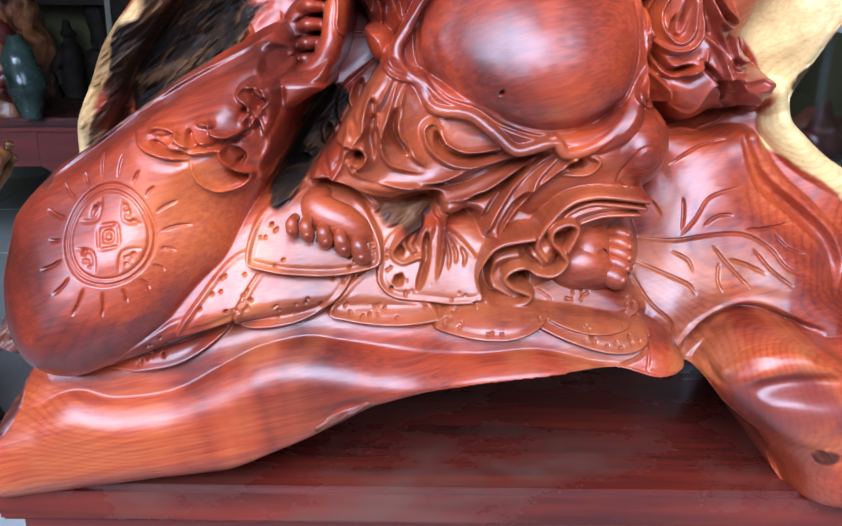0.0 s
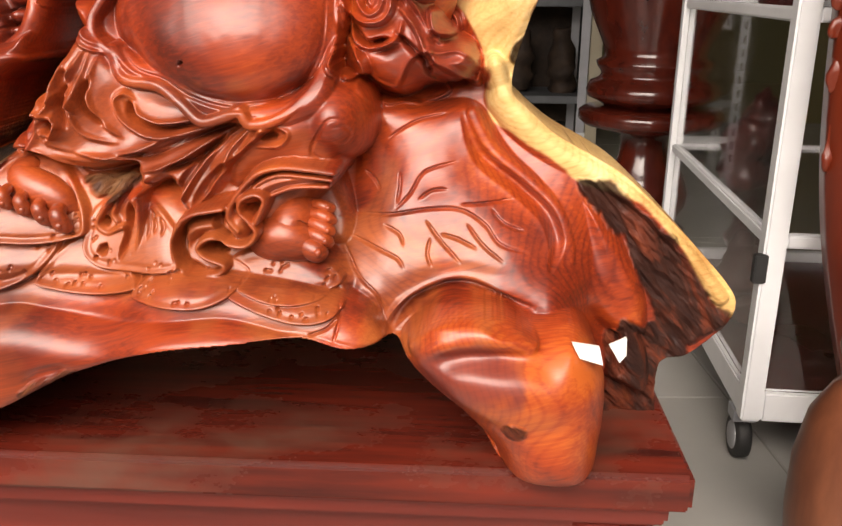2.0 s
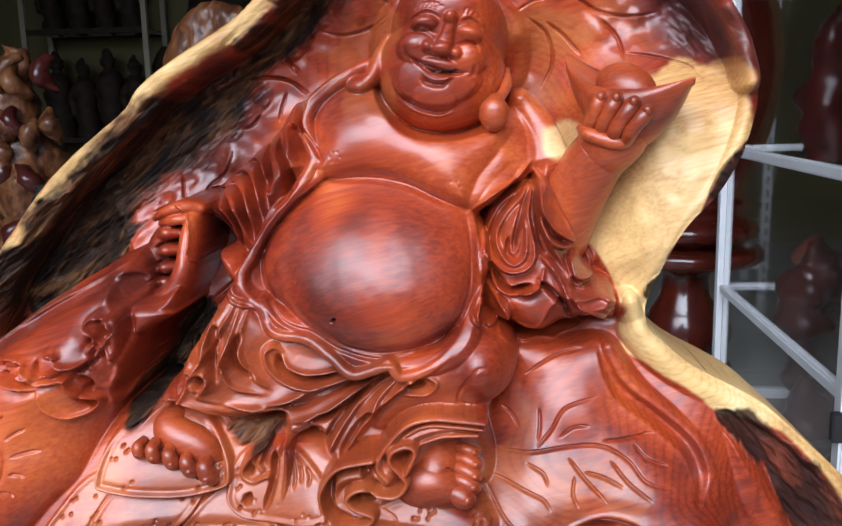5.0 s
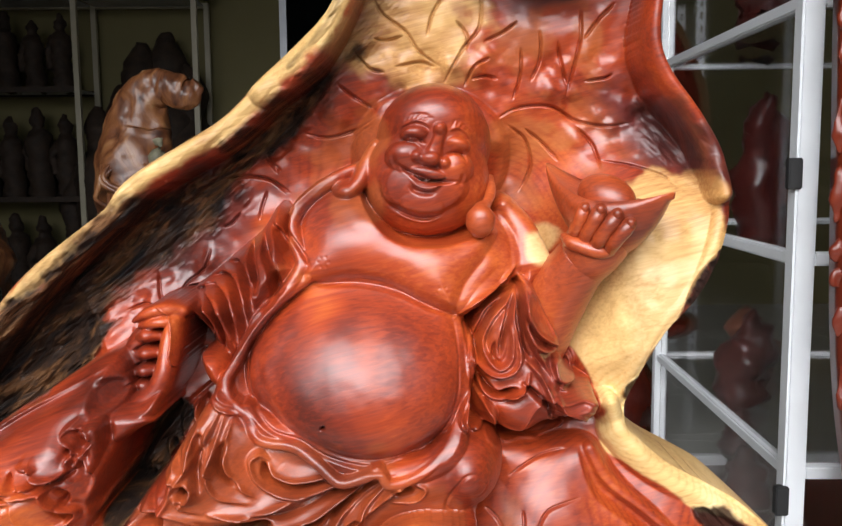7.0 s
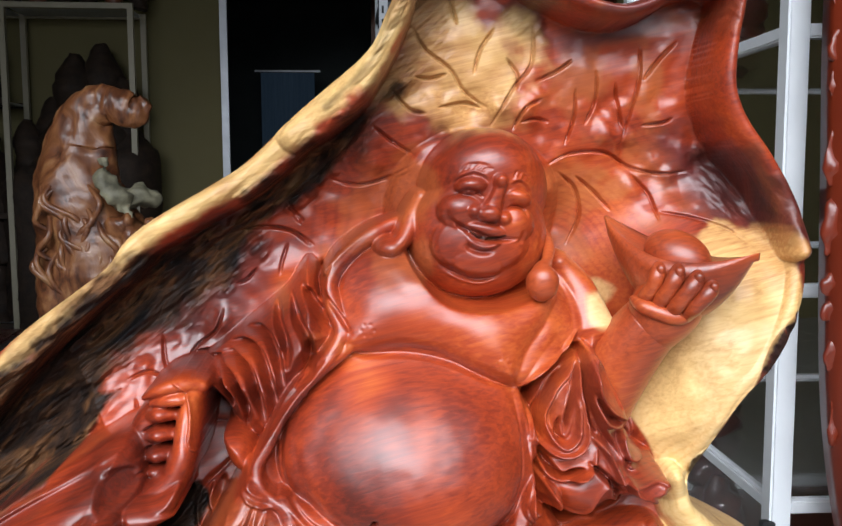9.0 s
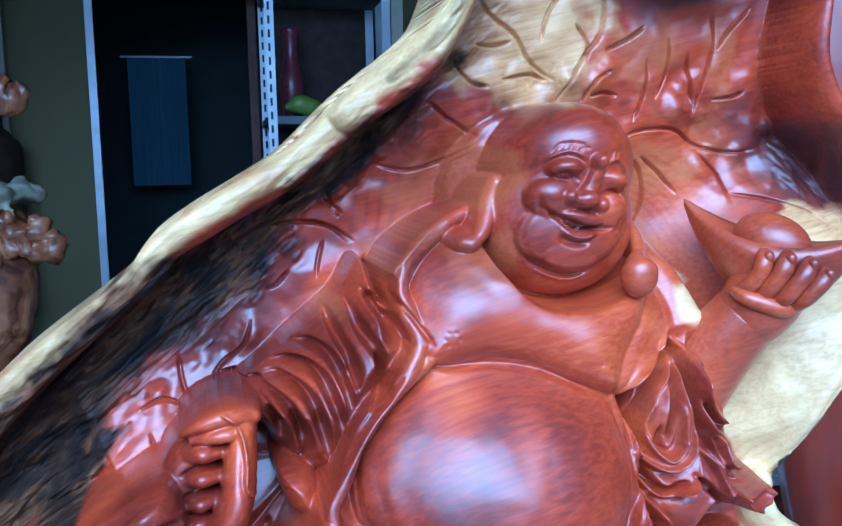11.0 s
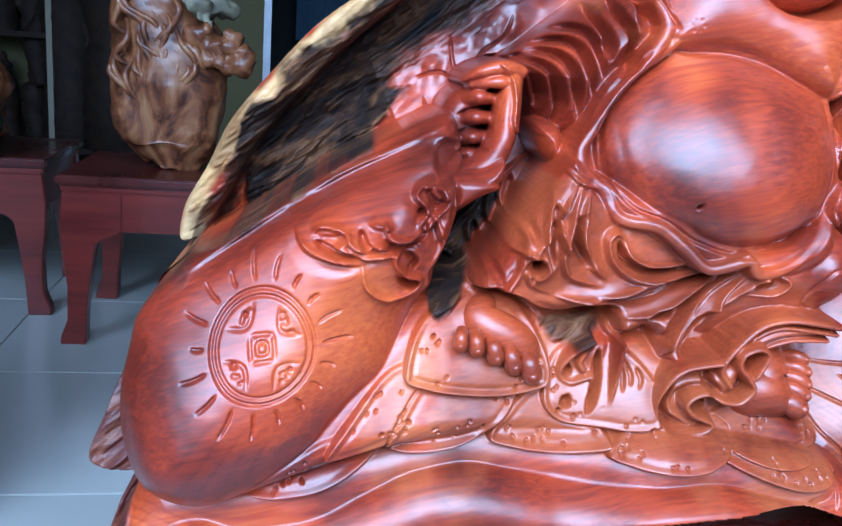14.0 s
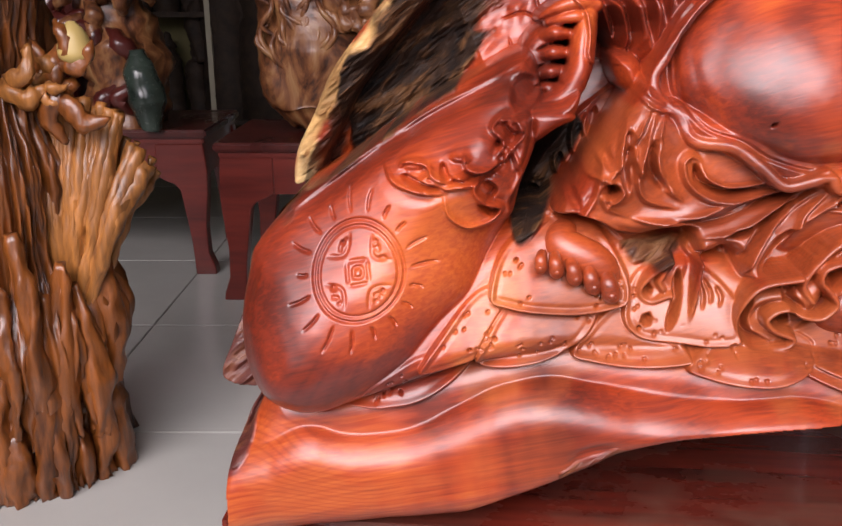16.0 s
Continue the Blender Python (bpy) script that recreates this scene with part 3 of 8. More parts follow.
# the hollow shell and its thick rim
tube([(-0.553, 0.543), (-0.547, 0.591), (-0.517, 0.651), (-0.486, 0.71), (-0.438, 0.772), (-0.367, 0.852), (-0.291, 0.923), (-0.218, 0.987)], r=0.03, y=[1.41, 1.405, 1.4, 1.39, 1.385, 1.38, 1.375, 1.37], b=0.04, k=0.02)
tube([(-0.234, 0.962), (-0.203, 1), (-0.142, 1.037), (-0.051, 1.09), (0.014, 1.149), (0.08, 1.217)], r=0.026, y=[1.38, 1.375, 1.37, 1.37, 1.37, 1.37], b=0.04, k=0.02)
tube([(0.009, 1.143), (0.075, 1.195), (0.118, 1.256), (0.148, 1.313), (0.164, 1.349), (0.189, 1.371), (0.232, 1.384), (0.281, 1.384), (0.317, 1.368), (0.358, 1.345), (0.407, 1.323), (0.453, 1.315), (0.49, 1.325), (0.536, 1.35), (0.582, 1.36), (0.609, 1.35), (0.614, 1.325), (0.604, 1.276), (0.602, 1.214), (0.622, 1.164), (0.665, 1.105), (0.698, 1.05), (0.717, 0.986)], r=[0.026, 0.026, 0.024, 0.02, 0.016, 0.013, 0.012, 0.013, 0.016, 0.018, 0.018, 0.015, 0.013, 0.012, 0.012, 0.013, 0.014, 0.017, 0.02, 0.02, 0.02, 0.02, 0.02], y=1.36, b=0.05, k=0.015)
tube([(0.721, 1.005), (0.724, 0.953), (0.709, 0.881), (0.671, 0.815), (0.631, 0.774), (0.6, 0.723), (0.563, 0.663), (0.543, 0.632)], r=[0.017, 0.017, 0.016, 0.014, 0.013, 0.013, 0.015, 0.02], y=[1.385, 1.385, 1.385, 1.385, 1.385, 1.38, 1.37, 1.36], b=0.035, k=0.02)
# right edge of the root: pale sapwood roll and the dark hollow beside it
tube([(0.541, 0.652), (0.554, 0.617), (0.589, 0.577)], r=0.022, y=1.35, b=0.05, k=0.02)
tube([(0.554, 0.609), (0.588, 0.57), (0.639, 0.532), (0.707, 0.494), (0.766, 0.459), (0.819, 0.411), (0.874, 0.35), (0.916, 0.299)], r=[0.03, 0.032, 0.03, 0.022, 0.018, 0.018, 0.018, 0.017], y=1.345, b=0.05, k=0.02)
pad([(0.699, 0.482), (0.76, 0.447), (0.829, 0.373), (0.89, 0.299), (0.925, 0.239), (0.884, 0.203), (0.824, 0.208), (0.807, 0.286), (0.766, 0.372), (0.718, 0.444)], y=1.42, bulge=0.09, w=0.03, k=0.01)
# veins cut in the shell
ridge([(0.17, 1.308), (0.189, 1.274), (0.227, 1.245), (0.248, 1.215), (0.284, 1.189)], w=0.0024, h=-0.0105)
ridge([(0.172, 1.235), (0.197, 1.232), (0.222, 1.238)], w=0.0024, h=-0.0105)
ridge([(0.142, 1.216), (0.167, 1.188), (0.192, 1.182)], w=0.0024, h=-0.0105)
ridge([(0.209, 1.19), (0.252, 1.198), (0.277, 1.19)], w=0.0024, h=-0.0105)
ridge([(0.261, 1.238), (0.271, 1.274), (0.291, 1.303)], w=0.0024, h=-0.0105)
ridge([(0.308, 1.261), (0.325, 1.24), (0.325, 1.215)], w=0.0024, h=-0.0105)
ridge([(0.347, 1.307), (0.346, 1.253), (0.32, 1.219), (0.288, 1.164)], w=0.0024, h=-0.0105)
ridge([(0.353, 1.229), (0.385, 1.244), (0.406, 1.259)], w=0.0024, h=-0.0105)
ridge([(0.322, 1.159), (0.337, 1.189), (0.363, 1.203)], w=0.0024, h=-0.0105)
ridge([(0.333, 1.17), (0.354, 1.175), (0.376, 1.171)], w=0.0024, h=-0.0105)
ridge([(0.413, 1.218), (0.413, 1.176), (0.402, 1.137)], w=0.0024, h=-0.0105)
ridge([(0.443, 1.244), (0.445, 1.201), (0.43, 1.167)], w=0.0024, h=-0.0105)
ridge([(0.473, 1.228), (0.48, 1.192), (0.491, 1.158)], w=0.0024, h=-0.0105)
ridge([(0.509, 1.278), (0.51, 1.235), (0.489, 1.137)], w=0.0024, h=-0.0105)
ridge([(0.562, 1.286), (0.536, 1.26), (0.515, 1.231)], w=0.0024, h=-0.0105)
ridge([(0.376, 1.106), (0.41, 1.124), (0.463, 1.126), (0.511, 1.102), (0.555, 1.093), (0.599, 1.098)], w=0.0024, h=-0.0105)
ridge([(0.393, 1.097), (0.423, 1.072), (0.432, 1.029), (0.414, 0.986)], w=0.0024, h=-0.0105)
ridge([(0.423, 1.09), (0.45, 1.068), (0.476, 1.037)], w=0.0024, h=-0.0105)
ridge([(0.506, 1.093), (0.533, 1.062), (0.542, 1.023)], w=0.0024, h=-0.0105)
ridge([(0.542, 1.036), (0.591, 1.027), (0.635, 1.013), (0.658, 0.995)], w=0.0024, h=-0.0105)
ridge([(0.059, 1.085), (0.097, 1.078), (0.148, 1.093), (0.182, 1.114)], w=0.0024, h=-0.0105)
ridge([(0.114, 1.165), (0.141, 1.144), (0.178, 1.12)], w=0.0024, h=-0.0105)
ridge([(0.135, 1.067), (0.148, 1.084), (0.169, 1.097)], w=0.0024, h=-0.0105)
ridge([(0.519, 1.166), (0.55, 1.17), (0.563, 1.176)], w=0.0024, h=-0.0105)
ridge([(0.22, 1.366), (0.23, 1.328), (0.236, 1.308)], w=0.0024, h=-0.0105)
ridge([(-0.035, 1.017), (-0.002, 1.01), (0.026, 0.987)], w=0.0024, h=-0.0105)
ridge([(-0.007, 1.045), (0.003, 1.033), (0.013, 1.02)], w=0.0024, h=-0.0105)
ridge([(-0.163, 0.808), (-0.143, 0.84), (-0.114, 0.864), (-0.102, 0.896)], w=0.0024, h=-0.0105)
ridge([(-0.192, 0.858), (-0.187, 0.821), (-0.174, 0.783)], w=0.0024, h=-0.0105)
ridge([(-0.24, 0.796), (-0.209, 0.807), (-0.181, 0.795)], w=0.0024, h=-0.0105)
ridge([(-0.228, 0.769), (-0.222, 0.743), (-0.225, 0.729)], w=0.0024, h=-0.0105)
ridge([(-0.311, 0.686), (-0.276, 0.701), (-0.241, 0.712)], w=0.0024, h=-0.0105)
ridge([(-0.052, 0.956), (-0.068, 0.938), (-0.082, 0.932)], w=0.0024, h=-0.0105)
ridge([(-0.007, 0.991), (-0.015, 0.966), (-0.019, 0.944)], w=0.0024, h=-0.0105)
ridge([(-0.005, 1.053), (0.006, 1.035), (0.017, 1.024)], w=0.0024, h=-0.0105)
ridge([(-0.087, 1.008), (-0.043, 1.016), (0.001, 1.008), (0.031, 0.988)], w=0.0024, h=-0.0105)
gouged([(-0.055, 0.979), (0.065, 1.109), (0.166, 1.226), (0.44, 1.229), (0.593, 1.217), (0.663, 1.018), (0.517, 1.023), (0.442, 1.141), (0.244, 1.156), (0.071, 0.995), (-0.102, 0.841), (-0.176, 0.817), (-0.273, 0.727), (-0.306, 0.717), (-0.241, 0.827), (-0.143, 0.9)], 0.0045)
gouged([(0.135, 1.178), (0.177, 1.355), (0.276, 1.372), (0.396, 1.297), (0.527, 1.314), (0.595, 1.345), (0.582, 1.219), (0.698, 1.048), (0.71, 0.981), (0.64, 1.009), (0.453, 1.053), (0.364, 1.134), (0.257, 1.169)], 0.004)
gouged([(-0.307, 0.711), (-0.249, 0.808), (-0.186, 0.862), (-0.115, 0.912), (-0.063, 0.883), (-0.123, 0.834), (-0.17, 0.817), (-0.188, 0.777), (-0.255, 0.739)], 0.009)
gouged([(0.5, 0.75), (0.58, 0.9), (0.66, 0.98), (0.72, 0.93), (0.66, 0.82), (0.56, 0.68), (0.5, 0.68)], 0.004)
# the lower root: shelf under the leaves, log with a crisp upper edge, arch and feet
pad([(-0.583, 0.215), (-0.566, 0.282), (-0.548, 0.315), (-0.429, 0.33), (-0.268, 0.373), (-0.164, 0.397), (0.013, 0.385), (0.165, 0.38), (0.346, 0.341), (0.388, 0.285), (0.348, 0.259), (0.165, 0.262), (0.074, 0.265), (-0.162, 0.235), (-0.354, 0.19)], y=1.145, bulge=0.065, w=0.05, k=0.02, gz=0.25)
pad([(-0.713, 0.073), (-0.692, 0.153), (-0.624, 0.211), (-0.557, 0.244), (-0.514, 0.267), (-0.479, 0.273), (-0.438, 0.265), (-0.392, 0.268), (-0.342, 0.278), (-0.29, 0.303), (-0.228, 0.332), (-0.162, 0.345), (-0.105, 0.339), (-0.016, 0.326), (0.073, 0.324), (0.165, 0.33), (0.254, 0.313), (0.353, 0.288), (0.347, 0.248), (0.165, 0.248), (0.074, 0.251), (-0.015, 0.24), (-0.074, 0.221), (-0.132, 0.186), (-0.191, 0.158), (-0.279, 0.135), (-0.427, 0.112)], y=1.115, bulge=0.085, w=0.055, k=0.006)
ridge([(-0.14, 0.243), (-0.104, 0.264), (-0.067, 0.266)], w=0.0054, h=-0.0162)
pad([(0.406, 0.275), (0.435, 0.316), (0.476, 0.34), (0.532, 0.337), (0.601, 0.314), (0.661, 0.314), (0.695, 0.272), (0.711, 0.23), (0.711, 0.142), (0.69, 0.061), (0.586, 0.062), (0.538, 0.135), (0.481, 0.189), (0.438, 0.228)], y=1.17, bulge=0.12, w=0.075, k=0.03)
dome(0.563, 0.238, 0.1, 0.05, 1.08, 0.045, rot=-14, k=0.03)
tube([(0.437, 0.292), (0.479, 0.31), (0.543, 0.312), (0.597, 0.3)], r=[0.015, 0.024, 0.024, 0.01], y=[1.1, 1.085, 1.085, 1.1], b=0.03, k=0.03)
ridge([(0.458, 0.278), (0.512, 0.291), (0.581, 0.286)], w=0.018, h=-0.0162)
soften([(0.413, 0.279), (0.475, 0.332), (0.599, 0.31), (0.685, 0.269), (0.7, 0.148), (0.674, 0.077), (0.591, 0.078), (0.483, 0.199)], r=0.014)
soften([(-0.68, 0.09), (-0.601, 0.204), (-0.512, 0.255), (-0.394, 0.257), (-0.28, 0.303), (-0.161, 0.34), (0.013, 0.33), (0.086, 0.319), (0.058, 0.287), (-0.06, 0.245), (-0.166, 0.176), (-0.369, 0.103)], r=0.012)
# the leaf panel beside the figure, with its rolled edge
pad([(0.35, 0.606), (0.434, 0.603), (0.511, 0.605), (0.561, 0.547), (0.627, 0.49), (0.67, 0.432), (0.682, 0.371), (0.67, 0.329), (0.613, 0.32), (0.569, 0.322), (0.515, 0.343), (0.461, 0.348), (0.403, 0.32), (0.384, 0.294), (0.31, 0.298), (0.263, 0.372), (0.307, 0.466)], y=1.335, bulge=0.065, w=0.06, k=0.02)
pad([(0.667, 0.48), (0.726, 0.442), (0.785, 0.352), (0.807, 0.286), (0.805, 0.23), (0.749, 0.225), (0.689, 0.269), (0.656, 0.323), (0.683, 0.359), (0.674, 0.431)], y=1.36, bulge=0.09, w=0.05, k=0.03)
soften([(0.315, 0.592), (0.434, 0.599), (0.512, 0.597), (0.604, 0.49), (0.719, 0.429), (0.787, 0.321), (0.792, 0.235), (0.689, 0.276), (0.569, 0.322), (0.462, 0.345), (0.389, 0.307), (0.305, 0.321)], r=0.06)
tube([(0.506, 0.592), (0.54, 0.535), (0.597, 0.487), (0.638, 0.444), (0.658, 0.387), (0.646, 0.335), (0.617, 0.293), (0.577, 0.257)], r=[0.012, 0.014, 0.015, 0.016, 0.016, 0.015, 0.012, 0.006], y=[1.305, 1.3, 1.295, 1.285, 1.27, 1.25, 1.22, 1.2], b=0.022, k=0.012)
ridge([(0.493, 0.59), (0.519, 0.532), (0.578, 0.484), (0.624, 0.443), (0.64, 0.401), (0.63, 0.37)], w=0.0144, h=-0.0189)
ridge([(0.393, 0.29), (0.418, 0.322), (0.469, 0.348), (0.514, 0.351), (0.561, 0.33), (0.602, 0.322)], w=0.0144, h=-0.027)
ridge([(0.384, 0.297), (0.409, 0.329), (0.467, 0.356), (0.516, 0.359), (0.556, 0.341)], w=0.014, h=0.012)
pad([(0.744, 0.281), (0.786, 0.25), (0.811, 0.201), (0.812, 0.127), (0.737, 0.154), (0.746, 0.2)], y=1.36, bulge=0.09, w=0.03, k=0.01)
# leaves under the feet
pad([(-0.489, 0.293), (-0.39, 0.375), (-0.293, 0.484), (-0.23, 0.538), (-0.107, 0.553), (0.086, 0.494), (0.272, 0.422), (0.347, 0.365), (0.328, 0.322), (0.165, 0.33), (0.013, 0.35), (-0.134, 0.366), (-0.259, 0.353)], y=1.205, bulge=0.08, w=0.04, k=0.015, gz=0.35, gx=0.16)
hold()
petal([(0.157, 0.359), (0.206, 0.337), (0.263, 0.322), (0.304, 0.324), (0.331, 0.34), (0.319, 0.365), (0.234, 0.387), (0.165, 0.38)], lift=0.0132)
petal([(-0.445, 0.302), (-0.421, 0.295), (-0.386, 0.295), (-0.336, 0.306), (-0.291, 0.332), (-0.265, 0.36), (-0.283, 0.383), (-0.341, 0.376), (-0.403, 0.337)], lift=0.0144)
petal([(0.161, 0.373), (0.206, 0.352), (0.257, 0.344), (0.304, 0.35), (0.325, 0.365), (0.297, 0.392), (0.216, 0.412), (0.164, 0.401)], lift=0.018)
petal([(0.013, 0.36), (0.043, 0.346), (0.088, 0.339), (0.134, 0.341), (0.173, 0.357), (0.188, 0.383), (0.133, 0.406), (0.057, 0.392)], lift=0.0144)
petal([(-0.137, 0.374), (-0.105, 0.363), (-0.054, 0.357), (-0.002, 0.359), (0.026, 0.366), (0.005, 0.392), (-0.062, 0.436), (-0.106, 0.415)], lift=0.0156)
petal([(-0.339, 0.355), (-0.299, 0.355), (-0.252, 0.372), (-0.215, 0.397), (-0.192, 0.425), (-0.212, 0.466), (-0.262, 0.457), (-0.304, 0.41)], lift=0.018)
petal([(-0.266, 0.363), (-0.251, 0.353), (-0.213, 0.355), (-0.163, 0.367), (-0.12, 0.392), (-0.098, 0.429), (-0.129, 0.457), (-0.212, 0.448), (-0.247, 0.408)], lift=0.0192)
petal([(-0.07, 0.422), (-0.047, 0.393), (0.005, 0.384), (0.05, 0.378), (0.091, 0.385), (0.087, 0.434), (0.026, 0.488), (-0.048, 0.48)], lift=0.0192)
petal([(-0.247, 0.449), (-0.219, 0.435), (-0.18, 0.428), (-0.129, 0.425), (-0.085, 0.43), (-0.059, 0.441), (-0.063, 0.479), (-0.107, 0.538), (-0.18, 0.541), (-0.231, 0.508)], lift=0.024)
dotted([(0.157, 0.359), (0.206, 0.337), (0.263, 0.322), (0.304, 0.324), (0.331, 0.34), (0.319, 0.365), (0.234, 0.387), (0.165, 0.38)], 18)
dotted([(-0.445, 0.302), (-0.421, 0.295), (-0.386, 0.295), (-0.336, 0.306), (-0.291, 0.332), (-0.265, 0.36), (-0.283, 0.383), (-0.341, 0.376), (-0.403, 0.337)], 14)
dotted([(0.161, 0.373), (0.206, 0.352), (0.257, 0.344), (0.304, 0.35), (0.325, 0.365), (0.297, 0.392), (0.216, 0.412), (0.164, 0.401)], 18)
dotted([(0.013, 0.36), (0.043, 0.346), (0.088, 0.339), (0.134, 0.341), (0.173, 0.357), (0.188, 0.383), (0.133, 0.406), (0.057, 0.392)], 18)
dotted([(-0.137, 0.374), (-0.105, 0.363), (-0.054, 0.357), (-0.002, 0.359), (0.026, 0.366), (0.005, 0.392), (-0.062, 0.436), (-0.106, 0.415)], 18)
dotted([(-0.339, 0.355), (-0.299, 0.355), (-0.252, 0.372), (-0.215, 0.397), (-0.192, 0.425), (-0.212, 0.466), (-0.262, 0.457), (-0.304, 0.41)], 16)
dotted([(-0.266, 0.363), (-0.251, 0.353), (-0.213, 0.355), (-0.163, 0.367), (-0.12, 0.392), (-0.098, 0.429), (-0.129, 0.457), (-0.212, 0.448), (-0.247, 0.408)], 18)
dotted([(-0.07, 0.422), (-0.047, 0.393), (0.005, 0.384), (0.05, 0.378), (0.091, 0.385), (0.087, 0.434), (0.026, 0.488), (-0.048, 0.48)], 18)
dotted([(-0.247, 0.449), (-0.219, 0.435), (-0.18, 0.428), (-0.129, 0.425), (-0.085, 0.43), (-0.059, 0.441), (-0.063, 0.479), (-0.107, 0.538), (-0.18, 0.541), (-0.231, 0.508)], 22)
# the sack with its coin
pad([(-0.204, 0.758), (-0.275, 0.726), (-0.343, 0.686), (-0.412, 0.636), (-0.482, 0.585), (-0.529, 0.554), (-0.571, 0.505), (-0.578, 0.471), (-0.584, 0.414), (-0.572, 0.357), (-0.539, 0.31), (-0.481, 0.297), (-0.419, 0.316), (-0.358, 0.357), (-0.306, 0.415), (-0.267, 0.453), (-0.237, 0.52), (-0.214, 0.554), (-0.197, 0.613), (-0.182, 0.684)], y=1.165, bulge=0.115, w=0.17, k=0.008, power=0.55, gz=0.5)
soften([(-0.228, 0.747), (-0.341, 0.69), (-0.469, 0.597), (-0.554, 0.509), (-0.581, 0.399), (-0.541, 0.306), (-0.487, 0.293), (-0.367, 0.346), (-0.313, 0.406), (-0.274, 0.46), (-0.244, 0.527), (-0.218, 0.625)], r=0.022)
ridge([(-0.516, 0.553), (-0.415, 0.628), (-0.344, 0.674), (-0.271, 0.713), (-0.201, 0.75)], w=0.008, h=0.008)
ridge([(-0.384, 0.635), (-0.329, 0.672), (-0.271, 0.7), (-0.214, 0.728)], w=0.0108, h=-0.0108)
ridge([(-0.383, 0.625), (-0.328, 0.664), (-0.271, 0.694), (-0.208, 0.725)], w=0.006, h=0.004)
# cloth gathered at the neck of the sack
pad([(-0.396, 0.618), (-0.34, 0.631), (-0.291, 0.638), (-0.257, 0.661), (-0.222, 0.682), (-0.201, 0.681), (-0.199, 0.646), (-0.209, 0.609), (-0.222, 0.593), (-0.235, 0.592), (-0.234, 0.564), (-0.246, 0.547), (-0.277, 0.544), (-0.301, 0.559), (-0.31, 0.584), (-0.343, 0.588), (-0.373, 0.597)], y=1.215, bulge=0.055, w=0.012, k=0.006)
ridge([(-0.393, 0.616), (-0.376, 0.598), (-0.343, 0.59), (-0.308, 0.587)], w=0.008, h=0.013)
ridge([(-0.37, 0.614), (-0.364, 0.622), (-0.339, 0.621), (-0.33, 0.611), (-0.344, 0.602)], w=0.008, h=0.013)
ridge([(-0.331, 0.623), (-0.324, 0.608), (-0.307, 0.603), (-0.29, 0.607), (-0.269, 0.605)], w=0.008, h=0.013)
ridge([(-0.287, 0.636), (-0.28, 0.618), (-0.256, 0.614), (-0.233, 0.625), (-0.226, 0.641), (-0.24, 0.648)], w=0.008, h=0.013)
ridge([(-0.309, 0.584), (-0.301, 0.561), (-0.277, 0.545), (-0.246, 0.549), (-0.234, 0.565), (-0.255, 0.575), (-0.269, 0.59), (-0.264, 0.604), (-0.249, 0.611), (-0.237, 0.604)], w=0.008, h=0.013)
ridge([(-0.232, 0.687), (-0.251, 0.667), (-0.236, 0.649), (-0.246, 0.63)], w=0.008, h=0.013)
ridge([(-0.222, 0.679), (-0.212, 0.659), (-0.223, 0.638), (-0.212, 0.615)], w=0.008, h=0.013)
ridge([(-0.344, 0.602), (-0.31, 0.595), (-0.269, 0.598)], w=0.008, h=0.013)
pad([(-0.205, 0.681), (-0.181, 0.69), (-0.146, 0.685), (-0.136, 0.67), (-0.162, 0.655), (-0.189, 0.638), (-0.202, 0.646)], y=1.24, bulge=0.05, w=0.02, k=0.006)
ridge([(-0.369, 0.606), (-0.344, 0.598), (-0.309, 0.593)], w=0.0054, h=-0.01215)
ridge([(-0.315, 0.623), (-0.307, 0.607), (-0.29, 0.604)], w=0.0054, h=-0.01215)
ridge([(-0.287, 0.614), (-0.269, 0.605), (-0.239, 0.619), (-0.236, 0.634)], w=0.0054, h=-0.01215)
ridge([(-0.265, 0.572), (-0.247, 0.56), (-0.237, 0.564)], w=0.0054, h=-0.01215)
ridge([(-0.259, 0.599), (-0.245, 0.588), (-0.255, 0.574)], w=0.0054, h=-0.01215)
ridge([(-0.236, 0.669), (-0.222, 0.655), (-0.209, 0.66)], w=0.0054, h=-0.01215)
ridge([(-0.246, 0.647), (-0.236, 0.641)], w=0.0054, h=-0.01215)
ridge([(-0.367, 0.615), (-0.339, 0.616)], w=0.008, h=0.008)
ridge([(-0.305, 0.63), (-0.277, 0.627)], w=0.008, h=0.008)
ridge([(-0.243, 0.674), (-0.215, 0.674)], w=0.008, h=0.008)
ridge([(-0.223, 0.626), (-0.209, 0.603), (-0.221, 0.577)], w=0.008, h=0.008)
# coin
coin_mark(-0.412, 0.495)
# robe over the legs
pad([(-0.21, 0.508), (-0.136, 0.588), (-0.107, 0.63), (0.009, 0.654), (0.248, 0.582), (0.337, 0.453), (0.322, 0.39), (0.088, 0.385), (-0.136, 0.436)], y=1.29, bulge=0.085, w=0.03, k=0.03, gz=0.25, gx=0.15)
pad([(-0.107, 0.63), (-0.065, 0.699), (-0.047, 0.73), (0.002, 0.677), (0.045, 0.662), (0.102, 0.626), (0.164, 0.604), (0.23, 0.587), (0.249, 0.573), (0.211, 0.537), (0.162, 0.519), (0.132, 0.484), (0.117, 0.455), (0.09, 0.464), (0.07, 0.502), (0.026, 0.495), (0.011, 0.525), (-0.063, 0.524), (-0.129, 0.545), (-0.165, 0.552), (-0.136, 0.588)], y=1.268, bulge=0.085, w=0.02, k=0.015, gz=0.33, gx=0.22)
